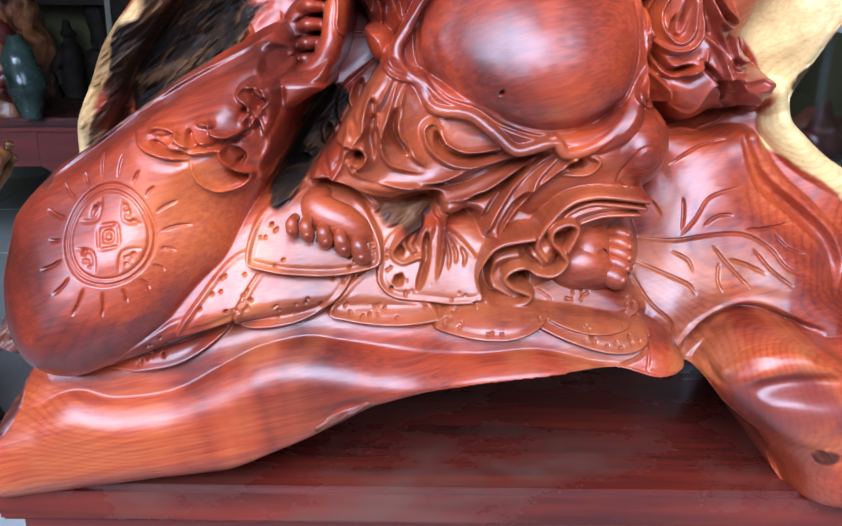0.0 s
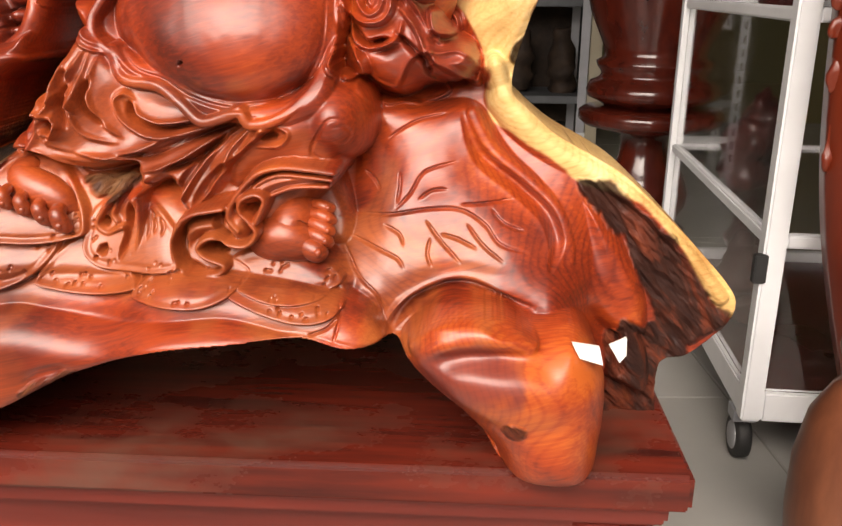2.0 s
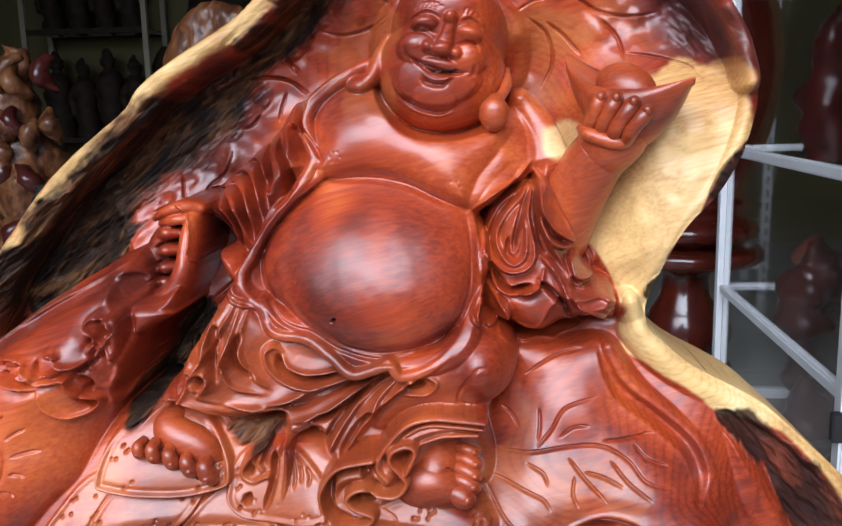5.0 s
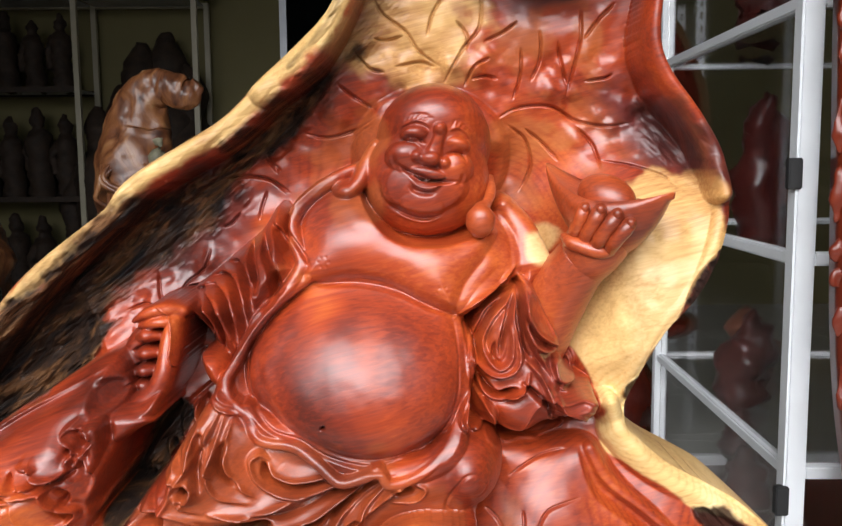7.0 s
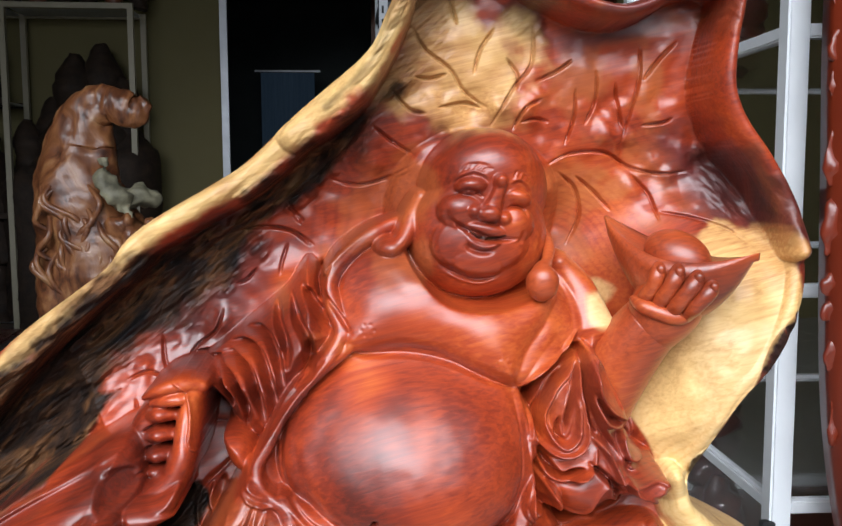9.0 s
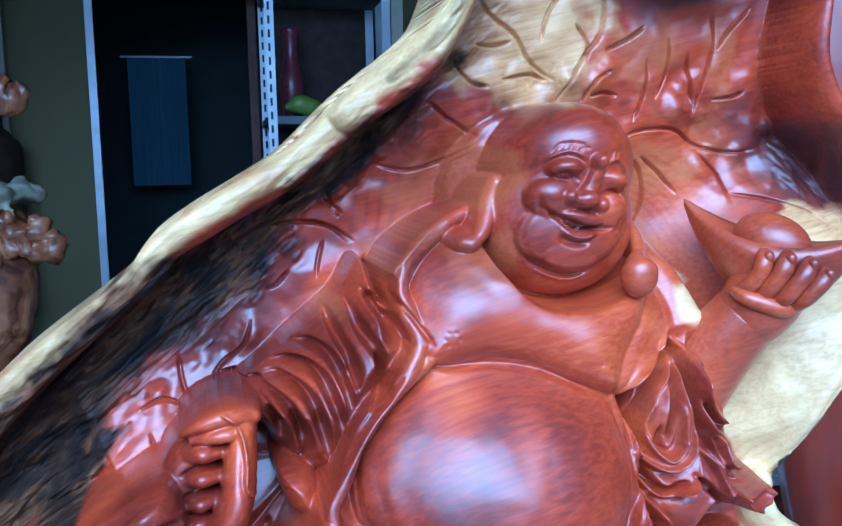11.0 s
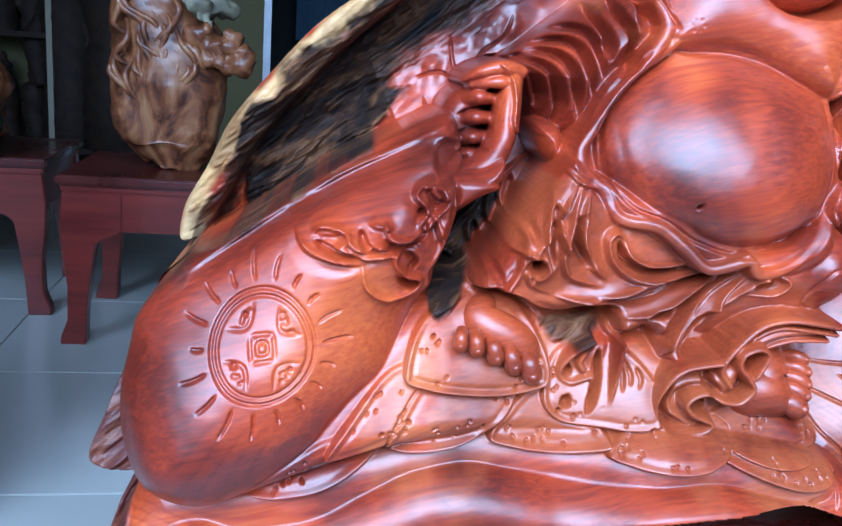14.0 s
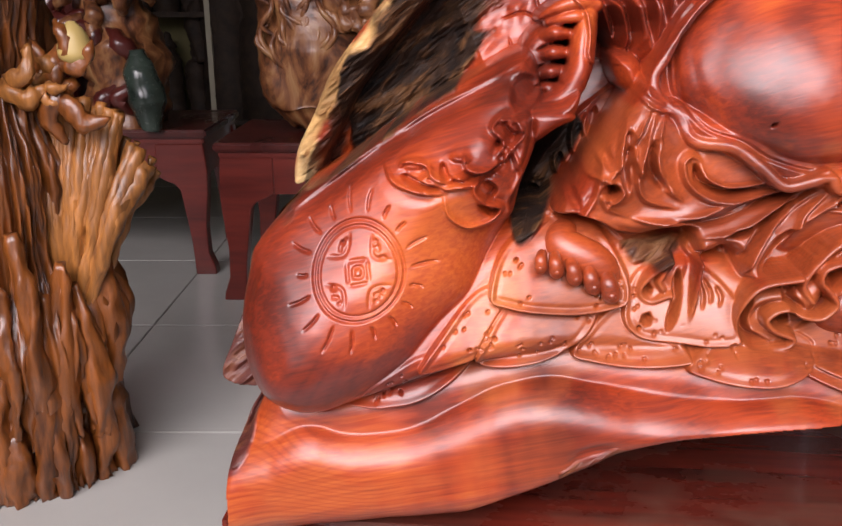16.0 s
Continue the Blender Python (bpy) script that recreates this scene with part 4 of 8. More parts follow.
# near leg and knee
tube([(0.165, 0.531), (0.208, 0.557), (0.262, 0.584)], r=[0.05, 0.055, 0.058], y=[1.26, 1.25, 1.24], b=0.072, k=0.03)
dome(0.308, 0.589, 0.06, 0.07, 1.285, 0.125, k=0.012, power=0.55)
tube([(0.28, 0.541), (0.246, 0.507), (0.211, 0.464), (0.202, 0.43)], r=[0.05, 0.05, 0.042, 0.036], y=[1.245, 1.24, 1.225, 1.222], b=0.06, k=0.02)
limb(SOLID, [(0.192, 1.2, 0.405, 0.026), (0.212, 1.184, 0.419, 0.036), (0.236, 1.176, 0.423, 0.037), (0.26, 1.174, 0.415, 0.029), (0.281, 1.176, 0.407, 0.018)], 24, 7)
limb(SOLID, [(0.256, 1.235, 0.471, 0.024), (0.248, 1.202, 0.456, 0.032), (0.241, 1.184, 0.435, 0.036), (0.255, 1.18, 0.421, 0.028)], 24, 7)
limb(SOLID, [(0.255, 1.172, 0.414, 0.013175), (0.272, 1.16, 0.414, 0.014725), (0.284, 1.158, 0.408, 0.01643), (0.291, 1.164, 0.404, 0.013175), (0.295, 1.17, 0.4, 0.005425)], 16, 7)
limb(SOLID, [(0.284, 1.14684, 0.412, 0.00465), (0.288, 1.14684, 0.41, 0.00806), (0.291, 1.1487, 0.408, 0.00589)], 10, 4)
limb(SOLID, [(0.263, 1.18, 0.431, 0.00952), (0.281, 1.168, 0.43, 0.01064), (0.293, 1.166, 0.424, 0.011872), (0.301, 1.172, 0.418, 0.00952), (0.305, 1.178, 0.415, 0.00392)], 16, 7)
limb(SOLID, [(0.294, 1.15794, 0.426, 0.00336), (0.297, 1.15794, 0.424, 0.005824), (0.301, 1.15928, 0.422, 0.004256)], 10, 4)
limb(SOLID, [(0.266, 1.186, 0.444, 0.00884), (0.284, 1.174, 0.444, 0.00988), (0.296, 1.172, 0.438, 0.011024), (0.304, 1.178, 0.433, 0.00884), (0.308, 1.184, 0.43, 0.00364)], 16, 7)
limb(SOLID, [(0.297, 1.16451, 0.44, 0.00312), (0.3, 1.16451, 0.438, 0.005408), (0.303, 1.16576, 0.436, 0.003952)], 10, 4)
limb(SOLID, [(0.269, 1.193, 0.456, 0.00833), (0.286, 1.181, 0.457, 0.00931), (0.297, 1.179, 0.452, 0.010388), (0.305, 1.185, 0.448, 0.00833), (0.309, 1.191, 0.446, 0.00343)], 16, 7)
limb(SOLID, [(0.298, 1.17194, 0.455, 0.00294), (0.301, 1.17194, 0.453, 0.005096), (0.304, 1.17312, 0.451, 0.003724)], 10, 4)
limb(SOLID, [(0.274, 1.201, 0.467, 0.00765), (0.287, 1.189, 0.47, 0.00855), (0.297, 1.187, 0.466, 0.00954), (0.303, 1.193, 0.464, 0.00765), (0.306, 1.199, 0.461, 0.00315)], 16, 7)
limb(SOLID, [(0.296, 1.18052, 0.47, 0.0027), (0.299, 1.18052, 0.468, 0.00468), (0.302, 1.1816, 0.466, 0.00342)], 10, 4)
ridge([(0.332, 0.596), (0.307, 0.598), (0.288, 0.574), (0.278, 0.549), (0.296, 0.536), (0.321, 0.529), (0.33, 0.535)], w=0.003, h=-0.004)
ridge([(0.308, 0.586), (0.326, 0.588), (0.335, 0.576), (0.324, 0.564), (0.31, 0.57)], w=0.0025, h=-0.0025)
# far leg and its foot
limb(SOLID, [(-0.143, 1.215, 0.516, 0.02), (-0.152, 1.195, 0.502, 0.026), (-0.138, 1.186, 0.49, 0.029), (-0.115, 1.182, 0.48, 0.029), (-0.092, 1.18, 0.467, 0.024), (-0.074, 1.184, 0.453, 0.01)], 24, 7)
limb(SOLID, [(-0.179, 1.16, 0.494, 0.007225), (-0.182, 1.139, 0.491, 0.008075), (-0.181, 1.142, 0.482, 0.00935), (-0.18, 1.148, 0.476, 0.007225), (-0.18, 1.154, 0.471, 0.002975)], 16, 7)
limb(SOLID, [(-0.183, 1.1352, 0.486, 0.00255), (-0.182, 1.13554, 0.482, 0.00493), (-0.182, 1.1369, 0.478, 0.0034)], 10, 4)
limb(SOLID, [(-0.162, 1.16, 0.492, 0.008075), (-0.162, 1.139, 0.487, 0.009025), (-0.16, 1.142, 0.477, 0.01045), (-0.158, 1.148, 0.47, 0.008075), (-0.156, 1.154, 0.466, 0.003325)], 16, 7)
limb(SOLID, [(-0.161, 1.1344, 0.481, 0.00285), (-0.16, 1.13478, 0.477, 0.00551), (-0.16, 1.1363, 0.472, 0.0038)], 10, 4)
limb(SOLID, [(-0.14, 1.162, 0.484, 0.00867), (-0.138, 1.141, 0.478, 0.00969), (-0.135, 1.144, 0.467, 0.01122), (-0.132, 1.15, 0.46, 0.00867), (-0.13, 1.156, 0.455, 0.00357)], 16, 7)
limb(SOLID, [(-0.136, 1.13584, 0.471, 0.00306), (-0.134, 1.13625, 0.467, 0.005916), (-0.134, 1.13788, 0.462, 0.00408)], 10, 4)
limb(SOLID, [(-0.115, 1.165, 0.474, 0.00918), (-0.114, 1.144, 0.467, 0.01026), (-0.11, 1.147, 0.455, 0.01188), (-0.106, 1.153, 0.447, 0.00918), (-0.104, 1.159, 0.442, 0.00378)], 16, 7)
limb(SOLID, [(-0.111, 1.13836, 0.459, 0.00324), (-0.109, 1.13879, 0.455, 0.006264), (-0.109, 1.14052, 0.45, 0.00432)], 10, 4)
limb(SOLID, [(-0.09, 1.168, 0.465, 0.010625), (-0.089, 1.147, 0.457, 0.011875), (-0.085, 1.15, 0.445, 0.01375), (-0.081, 1.156, 0.436, 0.010625), (-0.079, 1.162, 0.431, 0.004375)], 16, 7)
limb(SOLID, [(-0.086, 1.14, 0.448, 0.00375), (-0.085, 1.1405, 0.444, 0.00725), (-0.084, 1.1425, 0.439, 0.005)], 10, 4)
pad([(-0.155, 0.57), (-0.136, 0.588), (-0.123, 0.584), (-0.096, 0.549), (-0.06, 0.506), (-0.081, 0.491), (-0.11, 0.509), (-0.152, 0.532), (-0.168, 0.549)], y=1.24, bulge=0.05, w=0.03, k=0.01)
# hem and folds of the robe
plate([(-0.107, 0.63), (-0.065, 0.699), (-0.04, 0.72), (0.009, 0.667), (0.081, 0.629), (0.165, 0.596), (0.222, 0.584), (0.192, 0.555), (0.154, 0.52), (0.132, 0.484), (0.109, 0.465), (0.09, 0.465), (0.07, 0.499), (0.056, 0.499), (0.026, 0.489), (0.011, 0.503), (0.018, 0.522), (-0.019, 0.525), (-0.063, 0.52), (-0.107, 0.545), (-0.136, 0.549), (-0.117, 0.581)], lift=0.012, edge=0.006, fades=0, lip=0.4)
ridge([(-0.042, 0.686), (-0.063, 0.645), (-0.088, 0.61), (-0.103, 0.592)], w=0.0095, h=0.012)
ridge([(-0.036, 0.683), (-0.049, 0.638), (-0.059, 0.604), (-0.048, 0.575), (-0.008, 0.562)], w=0.0095, h=0.012)
ridge([(-0.024, 0.679), (-0.035, 0.632), (-0.023, 0.594), (0.003, 0.57)], w=0.0095, h=0.012)
ridge([(0.027, 0.62), (0.013, 0.629), (0.001, 0.619), (0.01, 0.591), (0.046, 0.569), (0.097, 0.572), (0.157, 0.593)], w=0.0095, h=0.012)
ridge([(0.025, 0.615), (0.035, 0.596), (0.068, 0.585), (0.119, 0.593), (0.164, 0.602)], w=0.0095, h=0.012)
ridge([(0.173, 0.591), (0.127, 0.576), (0.076, 0.552), (0.025, 0.541), (-0.033, 0.538)], w=0.0095, h=0.012)
ridge([(0.175, 0.588), (0.121, 0.554), (0.077, 0.529), (0.033, 0.522)], w=0.0095, h=0.012)
ridge([(0.182, 0.583), (0.148, 0.559), (0.119, 0.523), (0.097, 0.486), (0.09, 0.468)], w=0.0095, h=0.012)
ridge([(0.19, 0.579), (0.164, 0.55), (0.15, 0.513), (0.128, 0.477)], w=0.0095, h=0.012)
ridge([(-0.063, 0.55), (-0.019, 0.543), (0.032, 0.552), (0.083, 0.57)], w=0.0095, h=0.012)
ridge([(-0.107, 0.545), (-0.07, 0.531), (-0.033, 0.525), (0.011, 0.527)], w=0.0095, h=0.012)
ridge([(-0.107, 0.588), (-0.088, 0.599), (-0.077, 0.589), (-0.088, 0.575), (-0.103, 0.578), (-0.096, 0.564), (-0.07, 0.553)], w=0.0095, h=0.012)
ridge([(-0.176, 0.534), (-0.143, 0.556), (-0.107, 0.549), (-0.066, 0.513)], w=0.0095, h=0.012)
ridge([(0.197, 0.574), (0.226, 0.585), (0.247, 0.577), (0.233, 0.56), (0.196, 0.556)], w=0.0095, h=0.012)
ridge([(-0.136, 0.588), (-0.165, 0.552), (-0.187, 0.53), (-0.21, 0.512)], w=0.0095, h=0.012)
ridge([(0.033, 0.495), (0.055, 0.504), (0.074, 0.491)], w=0.0095, h=0.012)
ridge([(0.162, 0.585), (0.098, 0.562), (0.047, 0.544), (-0.011, 0.546)], w=0.0072, h=-0.0162)
ridge([(0.159, 0.57), (0.107, 0.535), (0.062, 0.522)], w=0.0072, h=-0.0162)
ridge([(0.018, 0.616), (0.026, 0.596), (0.061, 0.58), (0.104, 0.585)], w=0.0072, h=-0.0162)
ridge([(-0.053, 0.659), (-0.074, 0.617), (-0.07, 0.582)], w=0.0072, h=-0.0162)
ridge([(0.161, 0.535), (0.131, 0.507), (0.109, 0.471)], w=0.0072, h=-0.0162)
ridge([(-0.031, 0.652), (-0.041, 0.614), (-0.015, 0.584)], w=0.0072, h=-0.0162)
ridge([(-0.092, 0.592), (-0.085, 0.582)], w=0.0072, h=-0.0162)
ridge([(0.203, 0.568), (0.232, 0.574)], w=0.0072, h=-0.0162)
ridge([(-0.004, 0.533), (0.025, 0.529)], w=0.0072, h=-0.0162)
ridge([(0.129, 0.549), (0.1, 0.513), (0.086, 0.487)], w=0.0072, h=-0.0162)
# waistband round the belly
ridge([(-0.05, 0.709), (-0.032, 0.696), (0.002, 0.687), (0.02, 0.661), (0.059, 0.653), (0.094, 0.64), (0.124, 0.621), (0.164, 0.607), (0.204, 0.608)], w=0.011, h=0.013)
ridge([(0.189, 0.598), (0.236, 0.61), (0.276, 0.638), (0.303, 0.678), (0.314, 0.722), (0.304, 0.773)], w=0.011, h=0.013)
ridge([(-0.065, 0.712), (-0.042, 0.689), (-0.006, 0.677), (0.013, 0.651), (0.059, 0.642), (0.103, 0.618), (0.157, 0.597)], w=0.007, h=0.009)
ridge([(0.205, 0.589), (0.253, 0.605), (0.293, 0.644)], w=0.007, h=0.009)
# hanging drapery between the feet and round the near shin
soften([(-0.066, 0.482), (-0.007, 0.497), (0.059, 0.465), (0.15, 0.478), (0.21, 0.502), (0.213, 0.431), (0.183, 0.399), (0.146, 0.375), (0.069, 0.373), (-0.019, 0.376), (-0.053, 0.42)], r=0.03)
pad([(-0.053, 0.482), (-0.018, 0.493), (0.02, 0.489), (0.015, 0.433), (0.003, 0.39), (-0.026, 0.369), (-0.05, 0.383), (-0.06, 0.422)], y=1.185, bulge=0.045, w=0.025, k=0.006)
tube([(0.029, 0.491), (0.024, 0.438), (0.012, 0.397), (-0.016, 0.377), (-0.037, 0.389), (-0.03, 0.403), (-0.013, 0.408), (0, 0.427), (-0.005, 0.447), (-0.031, 0.439), (-0.046, 0.451), (-0.034, 0.474), (-0.007, 0.492)], r=0.0052, y=1.142, b=0.018, k=0.003)
tube([(-0.008, 0.488), (-0.021, 0.466), (-0.015, 0.454)], r=0.005, y=1.142, b=0.014, k=0.003)
ridge([(0.004, 0.48), (0.002, 0.438), (-0.009, 0.404)], w=0.007, h=-0.026)
ridge([(-0.04, 0.46), (-0.031, 0.449)], w=0.007, h=-0.02)
ridge([(-0.034, 0.424), (-0.039, 0.411)], w=0.008, h=-0.024)
ridge([(0.032, 0.467), (0.038, 0.446), (0.036, 0.428)], w=0.003, h=-0.008)
ridge([(0.038, 0.466), (0.048, 0.448), (0.047, 0.435)], w=0.003, h=-0.008)
ridge([(0.055, 0.456), (0.062, 0.442), (0.059, 0.431)], w=0.003, h=-0.008)
pad([(0.148, 0.469), (0.105, 0.461), (0.083, 0.442), (0.073, 0.412), (0.084, 0.379), (0.113, 0.37), (0.141, 0.372), (0.15, 0.385), (0.123, 0.396), (0.113, 0.41), (0.123, 0.423), (0.143, 0.426), (0.16, 0.416), (0.183, 0.416), (0.199, 0.435), (0.211, 0.472), (0.244, 0.496), (0.307, 0.509), (0.308, 0.529), (0.242, 0.532), (0.203, 0.521), (0.175, 0.498), (0.164, 0.475)], y=1.2, bulge=0.062, w=0.028, k=0.006)
tube([(0.158, 0.475), (0.113, 0.466), (0.092, 0.448), (0.082, 0.419), (0.092, 0.387), (0.121, 0.378), (0.148, 0.38), (0.156, 0.392), (0.13, 0.403), (0.119, 0.417), (0.131, 0.43), (0.151, 0.433), (0.168, 0.423), (0.19, 0.423), (0.205, 0.441), (0.196, 0.457), (0.183, 0.472), (0.185, 0.488), (0.205, 0.497), (0.218, 0.488), (0.205, 0.458)], r=0.0055, y=1.142, b=0.019, k=0.003)
tube([(0.315, 0.528), (0.276, 0.533), (0.241, 0.534), (0.206, 0.523), (0.176, 0.491), (0.163, 0.463), (0.177, 0.442)], r=0.006, y=1.152, b=0.02, k=0.003)
tube([(0.312, 0.517), (0.273, 0.521), (0.238, 0.522), (0.212, 0.512), (0.19, 0.494)], r=0.005, y=1.158, b=0.018, k=0.003)
tube([(0.305, 0.506), (0.258, 0.504), (0.221, 0.491)], r=0.005, y=1.165, b=0.018, k=0.003)
ridge([(0.099, 0.445), (0.09, 0.414), (0.099, 0.39), (0.127, 0.381)], w=0.01, h=-0.03)
ridge([(0.128, 0.414), (0.142, 0.416), (0.155, 0.407)], w=0.008, h=-0.03)
ridge([(0.186, 0.478), (0.196, 0.474), (0.201, 0.481)], w=0.008, h=-0.026)
ridge([(0.144, 0.461), (0.151, 0.442), (0.168, 0.429)], w=0.009, h=-0.022)
hollow([(-0.146, 0.666), (-0.134, 0.65), (-0.165, 0.609), (-0.197, 0.566), (-0.218, 0.55), (-0.227, 0.57), (-0.204, 0.616), (-0.172, 0.653)], 0.05, 0.016)
ridge([(-0.061, 0.713), (-0.096, 0.683), (-0.126, 0.655), (-0.133, 0.626), (-0.126, 0.604), (-0.1, 0.6), (-0.08, 0.588), (-0.088, 0.574), (-0.097, 0.566)], w=0.009, h=0.014)
ridge([(-0.072, 0.675), (-0.082, 0.636), (-0.084, 0.61)], w=0.009, h=0.014)
ridge([(-0.055, 0.669), (-0.063, 0.631), (-0.051, 0.6)], w=0.009, h=0.014)
ridge([(-0.145, 0.613), (-0.157, 0.593), (-0.149, 0.567), (-0.158, 0.553)], w=0.009, h=0.014)
ridge([(-0.201, 0.531), (-0.191, 0.559), (-0.179, 0.556), (-0.157, 0.539)], w=0.009, h=0.014)
ridge([(-0.109, 0.666), (-0.115, 0.64), (-0.104, 0.615)], w=0.009, h=0.014)
ridge([(-0.096, 0.67), (-0.102, 0.641), (-0.094, 0.613)], w=0.0081, h=-0.0162)
ridge([(-0.069, 0.662), (-0.073, 0.624)], w=0.0081, h=-0.0162)
ridge([(-0.151, 0.606), (-0.143, 0.581), (-0.131, 0.561)], w=0.0081, h=-0.0162)
crisp([(-0.119, 0.563), (-0.077, 0.629), (-0.025, 0.672), (0.091, 0.624), (0.18, 0.602), (0.267, 0.619), (0.196, 0.545), (0.147, 0.494), (0.122, 0.476), (0.083, 0.455), (0.048, 0.479), (0.001, 0.486), (-0.038, 0.517)], 0.022, 1.45)
crisp([(-0.41, 0.63), (-0.3, 0.655), (-0.2, 0.7), (-0.185, 0.64), (-0.225, 0.53), (-0.32, 0.55)], 0.02, 1.6)
# torso and chest
pad([(-0.018, 0.737), (-0.001, 0.794), (0.048, 0.852), (0.07, 0.909), (0.051, 0.949), (0.084, 0.989), (0.16, 1.002), (0.288, 0.96), (0.363, 0.965), (0.4, 0.905), (0.393, 0.86), (0.317, 0.809), (0.312, 0.732), (0.296, 0.653), (0.165, 0.602), (0.066, 0.648), (-0.002, 0.691)], y=1.315, bulge=0.075, w=0.05, k=0.02, gz=0.4)
pad([(0.082, 0.864), (0.072, 0.909), (0.09, 0.96), (0.162, 0.97), (0.243, 0.935), (0.318, 0.926), (0.366, 0.914), (0.381, 0.876), (0.317, 0.809), (0.242, 0.831), (0.167, 0.86)], y=1.325, bulge=0.06, w=0.03, k=0.02, gz=0.5)
pad([(0.074, 0.862), (0.063, 0.917), (0.079, 0.973), (0.151, 1.002), (0.243, 0.968), (0.318, 0.952), (0.363, 0.934), (0.347, 0.892), (0.317, 0.855), (0.3, 0.819), (0.279, 0.817), (0.234, 0.834), (0.197, 0.853), (0.151, 0.862)], y=1.285, bulge=0.065, w=0.09, k=0.025, gz=0.4, power=0.6)
soften([(0.082, 0.871), (0.068, 0.965), (0.152, 0.99), (0.318, 0.944), (0.351, 0.929), (0.302, 0.833), (0.234, 0.843), (0.159, 0.87)], r=0.034)
ridge([(0.074, 0.863), (0.101, 0.859), (0.159, 0.859), (0.212, 0.847), (0.264, 0.823), (0.309, 0.808)], w=0.0054, h=-0.00945)
dome_pit(0.112, 0.893, 0.0022, 0.0016)
dome_pit(0.107981, 0.899939, 0.0022, 0.0016)
dome_pit(0.0999612, 0.899906, 0.0022, 0.0016)
dome_pit(0.0960003, 0.892933, 0.0022, 0.0016)
dome_pit(0.100078, 0.886027, 0.0022, 0.0016)
dome_pit(0.108097, 0.886129, 0.0022, 0.0016)
dome_pit(0.284, 0.849, 0.0022, 0.0016)
dome_pit(0.279981, 0.855939, 0.0022, 0.0016)
dome_pit(0.271961, 0.855906, 0.0022, 0.0016)
dome_pit(0.268, 0.848933, 0.0022, 0.0016)
dome_pit(0.272078, 0.842027, 0.0022, 0.0016)
dome_pit(0.280097, 0.842129, 0.0022, 0.0016)
# belly
dome(0.161, 0.748, 0.165, 0.134, 1.268, 0.11, rot=-4, k=.02, power=.55, gz=.45)
ridge([(0.105, 0.674), (0.108, 0.671)], w=0.0054, h=-0.0135)
# robe edge round the belly
pad([(0.068, 0.875), (0.003, 0.794), (-0.039, 0.737), (-0.051, 0.696), (-0.061, 0.642), (-0.021, 0.586), (0.064, 0.603), (0.033, 0.673), (-0.007, 0.724), (-0.009, 0.779), (0.049, 0.833)], y=1.27, bulge=0.035, w=0.03, k=0.02)
pad([(-0.011, 0.697), (0.041, 0.674), (0.097, 0.66), (0.131, 0.639), (0.18, 0.623), (0.238, 0.624), (0.284, 0.655), (0.308, 0.684), (0.307, 0.618), (0.252, 0.583), (0.193, 0.585), (0.136, 0.594), (0.065, 0.626), (0.01, 0.652)], y=1.2, bulge=0.03, w=0.03, k=0.02, gz=0.3)
tube([(0.08, 0.868), (0.031, 0.829), (-0.004, 0.787), (-0.024, 0.749), (-0.037, 0.725), (-0.031, 0.7), (-0.005, 0.678), (0.015, 0.647), (0.064, 0.639), (0.098, 0.617), (0.128, 0.593), (0.16, 0.599), (0.183, 0.607), (0.197, 0.59), (0.237, 0.598), (0.28, 0.635), (0.306, 0.691), (0.305, 0.76), (0.296, 0.806)], r=[0.008, 0.008, 0.008, 0.008, 0.008, 0.008, 0.008, 0.008, 0.008, 0.008, 0.008, 0.008, 0.008, 0.008, 0.008, 0.008, 0.008, 0.008, 0.008], y=[1.255, 1.245, 1.235, 1.225, 1.22, 1.21, 1.2, 1.185, 1.175, 1.165, 1.158, 1.155, 1.155, 1.155, 1.165, 1.185, 1.21, 1.235, 1.255], b=0.008, k=0.012)
ridge([(0.084, 0.863), (0.035, 0.829), (0.004, 0.791), (-0.007, 0.749), (-0.001, 0.702), (0.03, 0.663), (0.076, 0.647), (0.114, 0.625), (0.176, 0.611), (0.25, 0.629), (0.291, 0.687), (0.298, 0.753), (0.293, 0.802)], w=0.0036, h=-0.00675)
# robe edge along the chest and sleeve of the arm that holds the sack
tube([(0.167, 1.03), (0.115, 1.01), (0.074, 0.98), (0.055, 0.949), (0.061, 0.918), (0.07, 0.886), (0.048, 0.85), (0.009, 0.81), (-0.014, 0.773), (-0.036, 0.732)], r=[0.013, 0.013, 0.013, 0.012, 0.012, 0.011, 0.01, 0.009, 0.008, 0.006], y=[1.35, 1.33, 1.31, 1.295, 1.28, 1.265, 1.255, 1.245, 1.245, 1.25], b=0.018, k=0.012)
ridge([(0.058, 0.973), (0.046, 0.944), (0.067, 0.913), (0.084, 0.887)], w=0.0036, h=-0.0108)
pad([(0.044, 0.953), (0.097, 0.888), (0.075, 0.834), (0.041, 0.782), (0.001, 0.724), (-0.047, 0.717), (-0.079, 0.744), (-0.095, 0.774), (-0.135, 0.82), (-0.105, 0.849), (-0.057, 0.889), (-0.006, 0.933), (0.023, 0.974)], y=1.395, bulge=0.14, w=0.085, k=0.035, power=0.7)
ridge([(-0.063, 0.878), (-0.039, 0.881), (-0.024, 0.873), (-0.013, 0.852), (-0.006, 0.819)], w=0.0085, h=-0.032)
